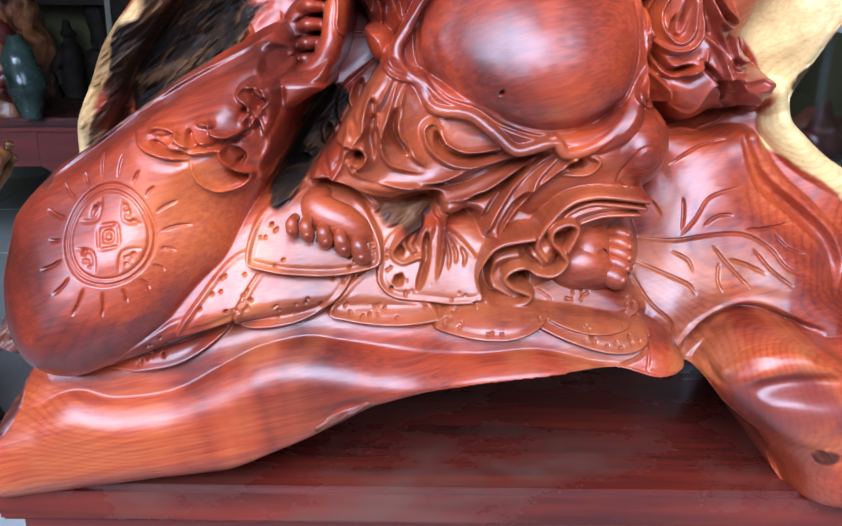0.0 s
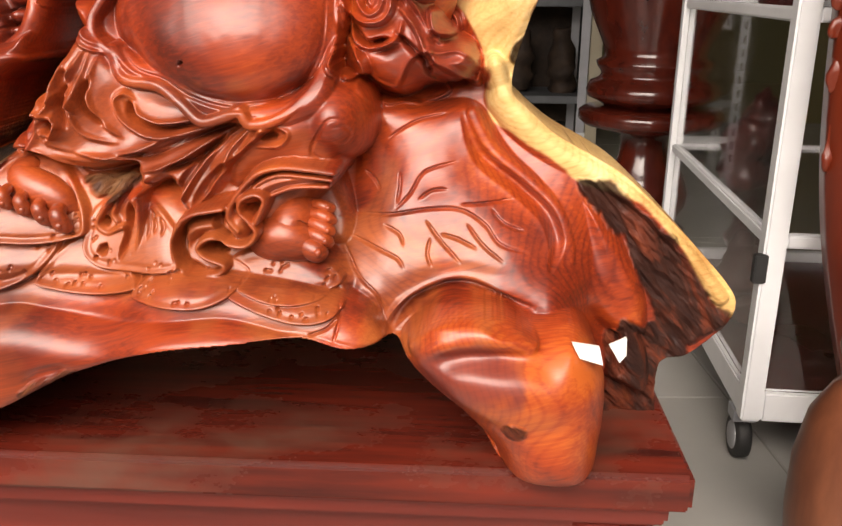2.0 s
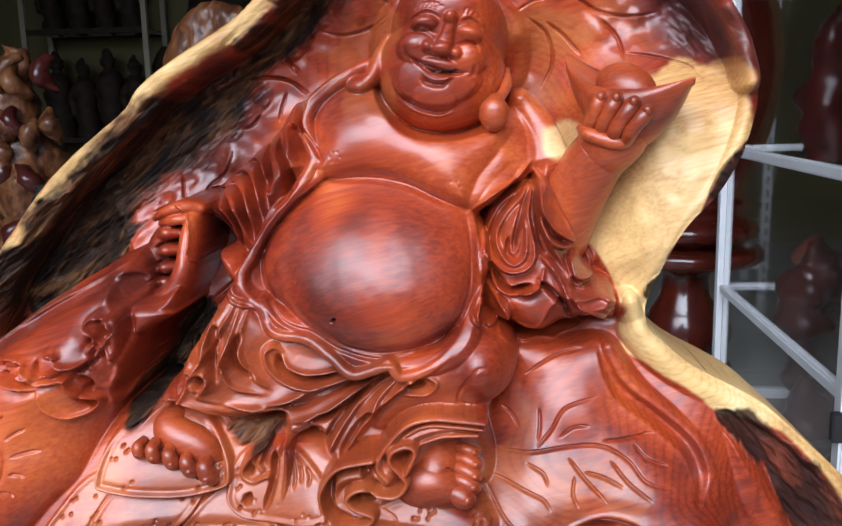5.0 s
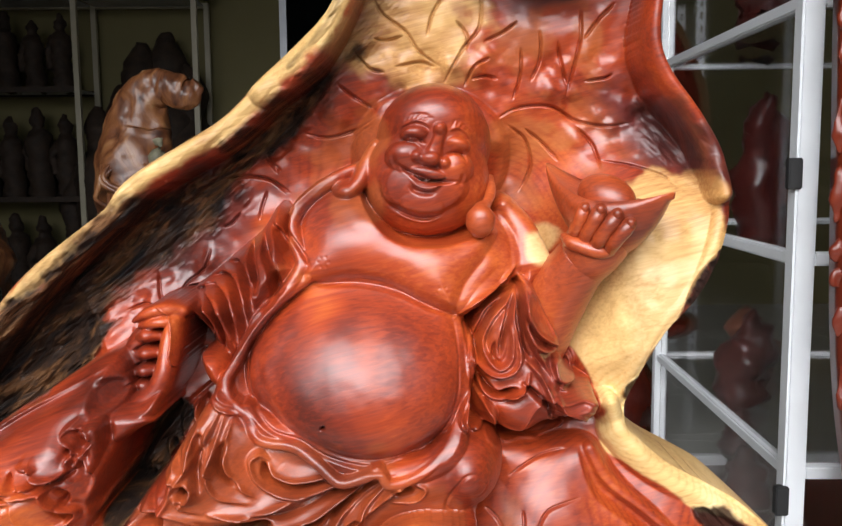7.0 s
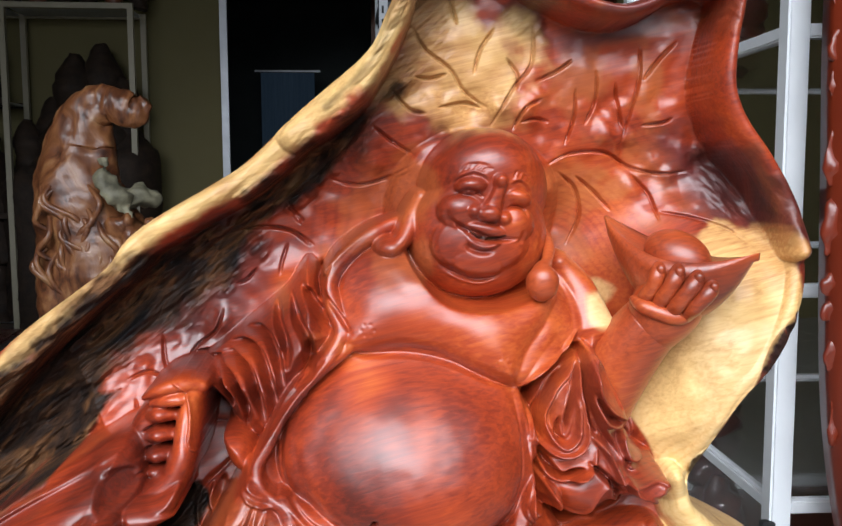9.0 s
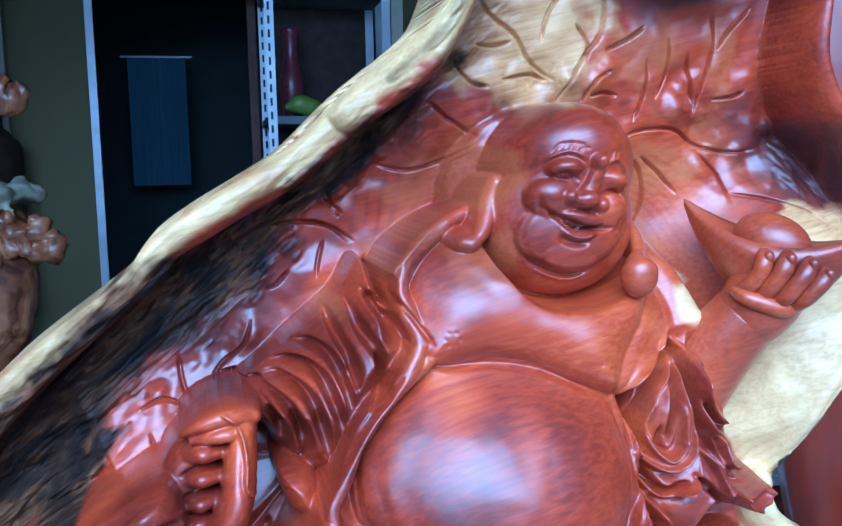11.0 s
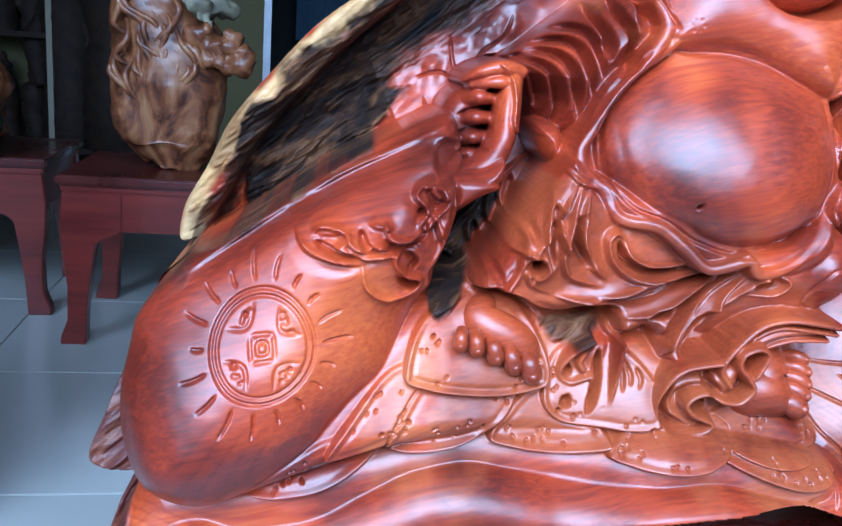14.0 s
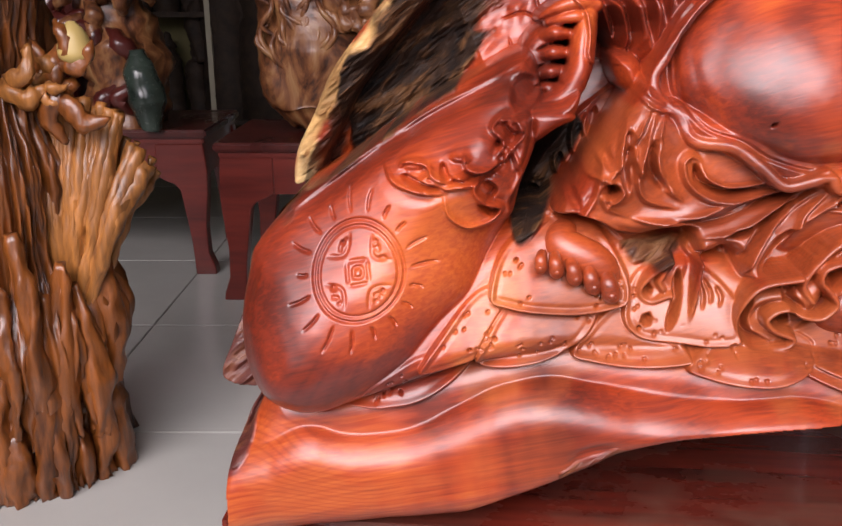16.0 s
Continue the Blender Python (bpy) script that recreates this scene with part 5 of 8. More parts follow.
ridge([(-0.094, 0.852), (-0.07, 0.861), (-0.049, 0.862), (-0.034, 0.85), (-0.024, 0.825), (-0.015, 0.793)], w=0.0085, h=-0.032)
ridge([(-0.11, 0.838), (-0.082, 0.847), (-0.061, 0.842), (-0.047, 0.827), (-0.036, 0.792), (-0.029, 0.761)], w=0.0085, h=-0.032)
ridge([(-0.129, 0.832), (-0.105, 0.836), (-0.081, 0.828), (-0.067, 0.813), (-0.055, 0.777), (-0.06, 0.749)], w=0.0085, h=-0.032)
ridge([(-0.147, 0.831), (-0.118, 0.83), (-0.095, 0.82), (-0.078, 0.79), (-0.077, 0.772)], w=0.0085, h=-0.032)
ridge([(-0.018, 0.919), (-0.014, 0.896), (-0.003, 0.871), (0, 0.842)], w=0.0085, h=-0.032)
ridge([(0.004, 0.93), (0.013, 0.899), (0.027, 0.876), (0.028, 0.84), (0.013, 0.823)], w=0.0085, h=-0.032)
ridge([(0.02, 0.944), (0.038, 0.915), (0.052, 0.899)], w=0.0085, h=-0.032)
ridge([(0.046, 0.963), (0.043, 0.941), (0.048, 0.92)], w=0.0085, h=-0.032)
ridge([(-0.093, 0.772), (-0.082, 0.759), (-0.066, 0.753), (-0.053, 0.759)], w=0.006, h=0.008)
ridge([(0.047, 0.855), (0.014, 0.821), (-0.01, 0.79), (-0.034, 0.75)], w=0.0063, h=-0.0135)
pad([(-0.088, 0.752), (-0.054, 0.75), (-0.04, 0.723), (-0.051, 0.696), (-0.077, 0.71)], y=1.31, bulge=0.06, w=0.03, k=0.01)
crisp([(0.127, 1.03), (0.071, 0.995), (-0.008, 0.927), (-0.068, 0.88), (-0.138, 0.832), (-0.176, 0.817), (-0.171, 0.791), (-0.085, 0.754), (-0.06, 0.739), (-0.024, 0.77), (0.017, 0.819), (0.053, 0.864), (0.06, 0.904), (0.049, 0.951)], 0.022, 1.5)
# hand on the sack
tube([(-0.122, 0.802), (-0.127, 0.772), (-0.132, 0.735), (-0.148, 0.701), (-0.18, 0.678), (-0.215, 0.661)], r=[0.016, 0.019, 0.019, 0.019, 0.016, 0.008], y=[1.3, 1.285, 1.272, 1.268, 1.27, 1.28], b=0.04, k=0.01)
pad([(-0.187, 0.793), (-0.154, 0.795), (-0.152, 0.745), (-0.165, 0.68), (-0.205, 0.676), (-0.221, 0.694), (-0.213, 0.763)], y=1.34, bulge=0.055, w=0.025, k=0.01)
tube([(-0.112, 0.817), (-0.136, 0.822), (-0.166, 0.813), (-0.187, 0.802)], r=[0.011, 0.011, 0.01, 0.006], y=[1.29, 1.28, 1.285, 1.3], b=0.018, k=0.003)
tube([(-0.126, 0.804), (-0.151, 0.801), (-0.176, 0.795)], r=[0.009, 0.009, 0.006], y=[1.275, 1.275, 1.29], b=0.014, k=0.003)
tube([(-0.147, 0.78), (-0.169, 0.78), (-0.19, 0.771)], r=[0.01, 0.011, 0.008], y=[1.295, 1.285, 1.315], b=0.02, k=0.003)
tube([(-0.151, 0.754), (-0.171, 0.754), (-0.193, 0.744)], r=[0.01, 0.011, 0.008], y=[1.293, 1.283, 1.315], b=0.02, k=0.003)
tube([(-0.155, 0.729), (-0.173, 0.728), (-0.194, 0.719)], r=[0.01, 0.011, 0.008], y=[1.29, 1.28, 1.31], b=0.02, k=0.003)
tube([(-0.16, 0.707), (-0.177, 0.706), (-0.192, 0.701)], r=[0.009, 0.0095, 0.007], y=[1.288, 1.28, 1.305], b=0.018, k=0.003)
ridge([(-0.149, 0.765), (-0.17, 0.765), (-0.191, 0.756)], w=0.003, h=-0.014)
ridge([(-0.151, 0.739), (-0.172, 0.738), (-0.194, 0.73)], w=0.003, h=-0.014)
ridge([(-0.154, 0.715), (-0.174, 0.715), (-0.194, 0.709)], w=0.003, h=-0.014)
ridge([(-0.149, 0.829), (-0.129, 0.812), (-0.122, 0.78), (-0.123, 0.753), (-0.113, 0.741), (-0.076, 0.739)], w=0.005, h=0.012)
hollow([(-0.232, 0.716), (-0.214, 0.732), (-0.191, 0.727), (-0.184, 0.705), (-0.201, 0.687), (-0.225, 0.688)], 0.02, 0.012)
pad([(-0.212, 0.683), (-0.162, 0.692), (-0.133, 0.708), (-0.136, 0.679), (-0.162, 0.658), (-0.192, 0.636), (-0.202, 0.651)], y=1.235, bulge=0.04, w=0.02, k=0.004)
ridge([(-0.204, 0.681), (-0.204, 0.657), (-0.194, 0.639)], w=0.006, h=0.007)
# raised arm, hand and ingot
# sleeve of the raised arm
pad([(0.317, 0.809), (0.355, 0.846), (0.393, 0.868), (0.415, 0.882), (0.439, 0.828), (0.458, 0.778), (0.463, 0.74), (0.485, 0.709), (0.516, 0.688), (0.518, 0.653), (0.485, 0.632), (0.445, 0.629), (0.404, 0.61), (0.355, 0.621), (0.307, 0.659), (0.308, 0.732)], y=1.37, bulge=0.13, w=0.06, k=0.02)
tube([(0.376, 0.965), (0.4, 0.929), (0.41, 0.884)], r=[0.022, 0.028, 0.038], y=[1.35, 1.335, 1.315], b=0.035, k=0.03)
plate([(0.393, 0.87), (0.416, 0.848), (0.44, 0.804), (0.46, 0.769), (0.449, 0.75), (0.422, 0.754), (0.403, 0.773), (0.393, 0.806), (0.388, 0.845)], lift=0.02, edge=0.008, fades=0)
plate([(0.32, 0.809), (0.362, 0.838), (0.389, 0.853), (0.393, 0.806), (0.402, 0.757), (0.435, 0.721), (0.452, 0.687), (0.42, 0.671), (0.396, 0.629), (0.355, 0.642), (0.327, 0.697), (0.318, 0.755)], lift=0.012, edge=0.008, fades=0)
soften([(0.282, 0.818), (0.302, 0.869), (0.341, 0.92), (0.386, 0.938), (0.404, 0.879), (0.389, 0.848), (0.341, 0.823), (0.309, 0.789)], r=0.03)
ridge([(0.388, 0.88), (0.364, 0.854), (0.328, 0.833), (0.3, 0.812)], w=0.009, h=0.014)
ridge([(0.393, 0.87), (0.369, 0.84), (0.335, 0.816), (0.314, 0.787)], w=0.008, h=0.012)
ridge([(0.396, 0.864), (0.373, 0.831), (0.348, 0.806), (0.336, 0.775), (0.342, 0.751), (0.358, 0.737), (0.374, 0.749), (0.377, 0.779), (0.373, 0.805)], w=0.008, h=0.014)
ridge([(0.341, 0.818), (0.318, 0.78), (0.321, 0.748), (0.343, 0.727), (0.373, 0.727), (0.389, 0.746), (0.388, 0.777), (0.38, 0.811), (0.388, 0.841)], w=0.009, h=0.016)
ridge([(0.31, 0.775), (0.316, 0.731), (0.339, 0.696), (0.369, 0.692), (0.396, 0.704), (0.404, 0.729)], w=0.009, h=0.014)
ridge([(0.397, 0.857), (0.394, 0.807), (0.405, 0.773), (0.427, 0.738), (0.443, 0.708), (0.457, 0.695)], w=0.009, h=0.016)
ridge([(0.399, 0.858), (0.399, 0.818), (0.419, 0.784), (0.478, 0.745)], w=0.008, h=0.014)
ridge([(0.421, 0.842), (0.448, 0.798), (0.475, 0.749)], w=0.006, h=0.01)
ridge([(0.389, 0.803), (0.403, 0.749), (0.427, 0.708), (0.442, 0.668)], w=0.008, h=0.014)
ridge([(0.384, 0.845), (0.37, 0.804), (0.362, 0.773), (0.359, 0.752)], w=0.005, h=-0.016)
ridge([(0.392, 0.845), (0.387, 0.803), (0.395, 0.763), (0.415, 0.731)], w=0.005, h=-0.018)
ridge([(0.376, 0.842), (0.341, 0.806), (0.326, 0.767), (0.33, 0.742)], w=0.005, h=-0.016)
ridge([(0.366, 0.842), (0.321, 0.814), (0.311, 0.799)], w=0.005, h=-0.014)
ridge([(0.398, 0.809), (0.417, 0.774), (0.441, 0.762)], w=0.005, h=-0.014)
ridge([(0.324, 0.728), (0.348, 0.699), (0.382, 0.705)], w=0.006, h=-0.016)
ridge([(0.353, 0.776), (0.351, 0.749), (0.36, 0.743)], w=0.004, h=-0.012)
plate([(0.321, 0.713), (0.339, 0.691), (0.356, 0.671), (0.351, 0.65), (0.319, 0.647), (0.301, 0.67), (0.309, 0.691)], lift=0.022, edge=0.008, fades=0, lip=0.25)
plate([(0.442, 0.746), (0.483, 0.734), (0.49, 0.704), (0.458, 0.702), (0.441, 0.716)], lift=0.022, edge=0.008, fades=0, lip=0.25)
plate([(0.439, 0.692), (0.459, 0.692), (0.492, 0.691), (0.524, 0.665), (0.514, 0.63), (0.466, 0.658), (0.447, 0.669)], lift=0.028, edge=0.008, fades=0, lip=0.25)
ridge([(0.436, 0.746), (0.486, 0.736), (0.491, 0.707), (0.457, 0.7), (0.467, 0.693), (0.495, 0.691), (0.524, 0.666), (0.516, 0.63), (0.468, 0.655), (0.446, 0.668), (0.44, 0.649), (0.472, 0.623), (0.434, 0.604), (0.399, 0.606), (0.371, 0.605), (0.338, 0.639), (0.354, 0.656)], w=0.006, h=0.013)
ridge([(0.32, 0.715), (0.306, 0.691), (0.3, 0.665), (0.323, 0.647), (0.354, 0.659), (0.347, 0.682)], w=0.006, h=0.012)
ridge([(0.393, 0.713), (0.436, 0.671), (0.44, 0.649)], w=0.006, h=-0.02)
ridge([(0.32, 0.773), (0.316, 0.747), (0.339, 0.702), (0.373, 0.695), (0.402, 0.702)], w=0.006, h=0.013)
ridge([(0.332, 0.723), (0.355, 0.696), (0.385, 0.705)], w=0.006, h=-0.02)
crisp([(0.317, 0.86), (0.388, 0.88), (0.438, 0.813), (0.476, 0.752), (0.496, 0.727), (0.527, 0.667), (0.51, 0.624), (0.468, 0.612), (0.363, 0.61), (0.3, 0.661), (0.308, 0.746)], 0.022, 1.5)
# forearm and hand
ingot((0.4446, 1.34, 1.033), (0.597, 1.192, 0.991))
limb(SOLID, [(0.386, 1.36, 0.68, 0.055), (0.421, 1.335, 0.748, 0.053), (0.445, 1.31, 0.809, 0.05), (0.469, 1.285, 0.86, 0.045), (0.489, 1.268, 0.893, 0.041)], 28, 8)
limb(SOLID, [(0.483, 1.275, 0.878, 0.038), (0.498, 1.262, 0.904, 0.045), (0.512, 1.262, 0.924, 0.046), (0.527, 1.275, 0.937, 0.03)], 24, 8)
limb(SOLID, [(0.481, 1.234, 0.973, 0.00408), (0.479, 1.225, 0.97, 0.00918), (0.475, 1.22, 0.96, 0.01071), (0.472, 1.222, 0.949, 0.009996), (0.468, 1.23, 0.937, 0.010404), (0.468, 1.252, 0.922, 0.0102)], 16, 7)
limb(SOLID, [(0.478, 1.21639, 0.975, 0.00357), (0.478, 1.21466, 0.971, 0.006324), (0.477, 1.21404, 0.966, 0.0051), (0.476, 1.21486, 0.963, 0.00204)], 10, 4)
limb(SOLID, [(0.502, 1.22, 0.971, 0.00424), (0.499, 1.211, 0.968, 0.00954), (0.493, 1.206, 0.957, 0.01113), (0.488, 1.208, 0.946, 0.010388), (0.483, 1.216, 0.933, 0.010812), (0.482, 1.238, 0.917, 0.0106)], 16, 7)
limb(SOLID, [(0.498, 1.20217, 0.973, 0.00371), (0.497, 1.20037, 0.969, 0.006572), (0.496, 1.19973, 0.964, 0.0053), (0.496, 1.20058, 0.961, 0.00212)], 10, 4)
limb(SOLID, [(0.524, 1.208, 0.965, 0.00424), (0.52, 1.199, 0.961, 0.00954), (0.512, 1.194, 0.95, 0.01113), (0.505, 1.196, 0.94, 0.010388), (0.498, 1.204, 0.926, 0.010812), (0.496, 1.226, 0.911, 0.0106)], 16, 7)
limb(SOLID, [(0.519, 1.19017, 0.967, 0.00371), (0.518, 1.18837, 0.963, 0.006572), (0.517, 1.18773, 0.958, 0.0053), (0.517, 1.18858, 0.955, 0.00212)], 10, 4)
limb(SOLID, [(0.541, 1.202, 0.952, 0.00408), (0.537, 1.193, 0.949, 0.00918), (0.53, 1.188, 0.941, 0.01071), (0.523, 1.19, 0.932, 0.009996), (0.516, 1.198, 0.921, 0.010404), (0.514, 1.22, 0.908, 0.0102)], 16, 7)
limb(SOLID, [(0.536, 1.18439, 0.955, 0.00357), (0.535, 1.18266, 0.951, 0.006324), (0.535, 1.18204, 0.946, 0.0051), (0.534, 1.18286, 0.943, 0.00204)], 10, 4)
limb(SOLID, [(0.455, 1.25, 0.927, 0.006), (0.461, 1.232, 0.92, 0.0095), (0.477, 1.222, 0.913, 0.0105), (0.496, 1.216, 0.907, 0.0105), (0.511, 1.216, 0.906, 0.008), (0.52, 1.225, 0.912, 0.004)], 16, 7)
ridge([(0.407, 0.846), (0.424, 0.828), (0.438, 0.797), (0.45, 0.769)], w=0.007, h=0.01)
# head
dome(0.2660, 1.0480, 0.1386, 0.1223, 1.4500, 0.0850, k=0.05, power=1)
gouged([(0.1, 1.049), (0.11, 1.126), (0.171, 1.194), (0.267, 1.211), (0.36, 1.193), (0.421, 1.124), (0.43, 1.046), (0.395, 0.959), (0.333, 0.906), (0.202, 0.908), (0.124, 0.962)], 0.005)
pad([(0.162, 1.054), (0.169, 1.11), (0.206, 1.156), (0.264, 1.168), (0.32, 1.155), (0.36, 1.108), (0.369, 1.044), (0.363, 0.987), (0.341, 0.938), (0.3, 0.918), (0.255, 0.913), (0.206, 0.924), (0.167, 0.965), (0.155, 1.006)], y=1.335, bulge=0, w=0.022, dig=1)
dome(0.2690, 1.0640, 0.0897, 0.0946, 1.3620, 0.1000, k=0.012, power=0.48)
dome(0.2570, 1.0090, 0.0970, 0.0864, 1.3370, 0.0850, k=0.03, power=0.36)
dome(0.2530, 1.0020, 0.0652, 0.0435, 1.2650, 0.0220, rot=0, k=0.02, power=1)
dome(0.2250, 1.0430, 0.0295, 0.0233, 1.2650, 0.0220, rot=0, k=0.02, power=0.9)
dome(0.2970, 1.0250, 0.0280, 0.0248, 1.2670, 0.0220, rot=0, k=0.02, power=0.9)
tube([(0.276, 1.08), (0.27, 1.061), (0.264, 1.044)], r=[0.008, 0.010, 0.014], y=[1.262, 1.258, 1.251], b=0.011, k=0.016)
dome(0.2600, 1.0400, 0.0171, 0.0116, 1.2510, 0.0200, rot=0, k=0.012, power=0.5)
dome(0.2410, 1.0440, 0.0101, 0.0093, 1.2520, 0.0160, rot=0, k=0.008, power=0.5)
dome(0.2810, 1.0340, 0.0093, 0.0093, 1.2540, 0.0160, rot=0, k=0.008, power=0.5)
dome(0.2750, 1.0830, 0.0093, 0.0093, 1.2570, 0.0120, rot=0, k=0.008, power=0.5)
dome(0.2380, 1.0770, 0.0202, 0.0109, 1.2620, 0.0120, rot=4, k=0.008, power=0.8)
dome(0.3010, 1.0610, 0.0186, 0.0109, 1.2640, 0.0120, rot=-14, k=0.008, power=0.8)
ridge([(0.214, 1.08), (0.223, 1.09), (0.24, 1.096), (0.255, 1.091), (0.261, 1.082)], w=0.0045, h=0.005)
ridge([(0.289, 1.08), (0.301, 1.085), (0.315, 1.077), (0.322, 1.063)], w=0.0045, h=0.005)
ridge([(0.219, 1.067), (0.23, 1.072), (0.244, 1.07), (0.254, 1.062)], w=0.003, h=-0.007)
ridge([(0.284, 1.047), (0.296, 1.05), (0.308, 1.046), (0.314, 1.036)], w=0.003, h=-0.007)
ridge([(0.223, 1.093), (0.231, 1.104), (0.238, 1.107)], w=0.0014, h=-0.0025)
ridge([(0.229, 1.095), (0.238, 1.105), (0.248, 1.107)], w=0.0014, h=-0.0025)
ridge([(0.236, 1.097), (0.244, 1.105), (0.255, 1.106)], w=0.0014, h=-0.0025)
ridge([(0.243, 1.097), (0.252, 1.104), (0.261, 1.103)], w=0.0014, h=-0.0025)
ridge([(0.25, 1.095), (0.257, 1.1), (0.266, 1.099)], w=0.0014, h=-0.0025)
ridge([(0.293, 1.086), (0.298, 1.096), (0.306, 1.095)], w=0.0014, h=-0.0025)
ridge([(0.299, 1.086), (0.305, 1.095), (0.313, 1.092)], w=0.0014, h=-0.0025)
ridge([(0.305, 1.083), (0.312, 1.091), (0.319, 1.085)], w=0.0014, h=-0.0025)
ridge([(0.312, 1.079), (0.318, 1.085), (0.323, 1.078)], w=0.0014, h=-0.0025)
ridge([(0.25, 1.032), (0.262, 1.028), (0.277, 1.027)], w=0.003, h=-0.005)
dome(0.2570, 1.0200, 0.0280, 0.0085, 1.2480, 0.0100, rot=-12, k=0.006, power=0.5)
ridge([(0.213, 1.034), (0.224, 1.025), (0.244, 1.017), (0.263, 1.009), (0.282, 1.007), (0.3, 1.008)], w=0.0038, h=-0.009)
hollow([(0.227, 1.02), (0.245, 1.015), (0.265, 1.008), (0.285, 1.007), (0.271, 1.003), (0.254, 1.004), (0.237, 1.01)], 0.009, 0.004)
ridge([(0.233, 1.008), (0.246, 0.999), (0.263, 0.998), (0.277, 1.003)], w=0.0065, h=0.007)
ridge([(0.23, 1.001), (0.248, 0.992), (0.268, 0.992)], w=0.006, h=-0.005)
ridge([(0.206, 1.048), (0.209, 1.034), (0.216, 1.024)], w=0.005, h=-0.003)
ridge([(0.307, 1.019), (0.307, 1.009), (0.3, 1.003)], w=0.005, h=-0.003)
dome(0.2480, 0.9750, 0.0357, 0.0186, 1.2600, 0.0120, rot=-8, k=0.016, power=1)
ridge([(0.2, 0.975), (0.22, 0.963), (0.249, 0.954), (0.277, 0.959)], w=0.007, h=-0.008)
ridge([(0.202, 0.97), (0.223, 0.956), (0.251, 0.948), (0.274, 0.952)], w=0.006, h=0.004)
# ears
tube([(0.179, 1.061), (0.17, 1.038), (0.156, 1.008), (0.138, 0.992)], r=[0.012, 0.016, 0.014, 0.012], y=[1.35, 1.33, 1.31, 1.305], b=0.03, k=0.006)
dome(0.137, 0.994, 0.024, 0.017, 1.32, 0.045, rot=8, k=0.006)
limb(SOLID, [(0.354, 1.33, 1.012, 0.006), (0.353, 1.3, 0.991, 0.008), (0.344, 1.275, 0.974, 0.008), (0.336, 1.262, 0.966, 0.013), (0.334, 1.254, 0.956, 0.0215), (0.333, 1.254, 0.945, 0.0215), (0.333, 1.262, 0.934, 0.014), (0.333, 1.268, 0.929, 0.004)], 20, 6)
soften([(0.379, 0.543), (0.427, 0.569), (0.491, 0.565), (0.523, 0.523), (0.589, 0.478), (0.632, 0.436), (0.639, 0.388), (0.617, 0.343), (0.561, 0.331), (0.485, 0.342), (0.428, 0.325), (0.377, 0.312), (0.334, 0.345), (0.309, 0.402), (0.332, 0.459)], r=0.03)
swell([(0.379, 0.543), (0.427, 0.569), (0.491, 0.565), (0.523, 0.523), (0.589, 0.478), (0.632, 0.436), (0.639, 0.388), (0.617, 0.343), (0.561, 0.331), (0.485, 0.342), (0.428, 0.325), (0.377, 0.312), (0.334, 0.345), (0.309, 0.402), (0.332, 0.459)], 0.03, 0.08)
# carved veins
ridge([(0.309, 0.443), (0.376, 0.446), (0.442, 0.456), (0.491, 0.456), (0.529, 0.436), (0.551, 0.411), (0.594, 0.397)], w=0.0019, h=-0.009)
ridge([(0.392, 0.453), (0.415, 0.477), (0.437, 0.51), (0.485, 0.524)], w=0.0019, h=-0.009)
ridge([(0.395, 0.46), (0.399, 0.487), (0.398, 0.506)], w=0.0019, h=-0.009)
ridge([(0.428, 0.469), (0.448, 0.483), (0.471, 0.485)], w=0.0019, h=-0.009)
ridge([(0.491, 0.463), (0.53, 0.464), (0.572, 0.467)], w=0.0019, h=-0.009)
ridge([(0.538, 0.456), (0.556, 0.437), (0.588, 0.425)], w=0.0019, h=-0.009)
ridge([(0.44, 0.441), (0.46, 0.417), (0.494, 0.383)], w=0.0019, h=-0.009)
ridge([(0.448, 0.418), (0.444, 0.396), (0.451, 0.378)], w=0.0019, h=-0.009)
ridge([(0.463, 0.423), (0.489, 0.416), (0.518, 0.403)], w=0.0019, h=-0.009)
ridge([(0.502, 0.437), (0.525, 0.41), (0.558, 0.386)], w=0.0019, h=-0.009)
ridge([(0.377, 0.433), (0.401, 0.422), (0.408, 0.407)], w=0.0019, h=-0.009)
ridge([(0.322, 0.415), (0.366, 0.402), (0.399, 0.39), (0.41, 0.376)], w=0.0019, h=-0.009)
ridge([(0.317, 0.402), (0.341, 0.365), (0.371, 0.339), (0.382, 0.305)], w=0.0019, h=-0.009)
ridge([(0.343, 0.504), (0.359, 0.492), (0.368, 0.478)], w=0.0019, h=-0.009)
ridge([(0.379, 0.554), (0.419, 0.579), (0.47, 0.591)], w=0.0019, h=-0.009)
ridge([(0.318, 0.298), (0.325, 0.328), (0.322, 0.346)], w=0.0019, h=-0.009)
ridge([(0.278, 0.306), (0.306, 0.315), (0.323, 0.328)], w=0.0019, h=-0.009)
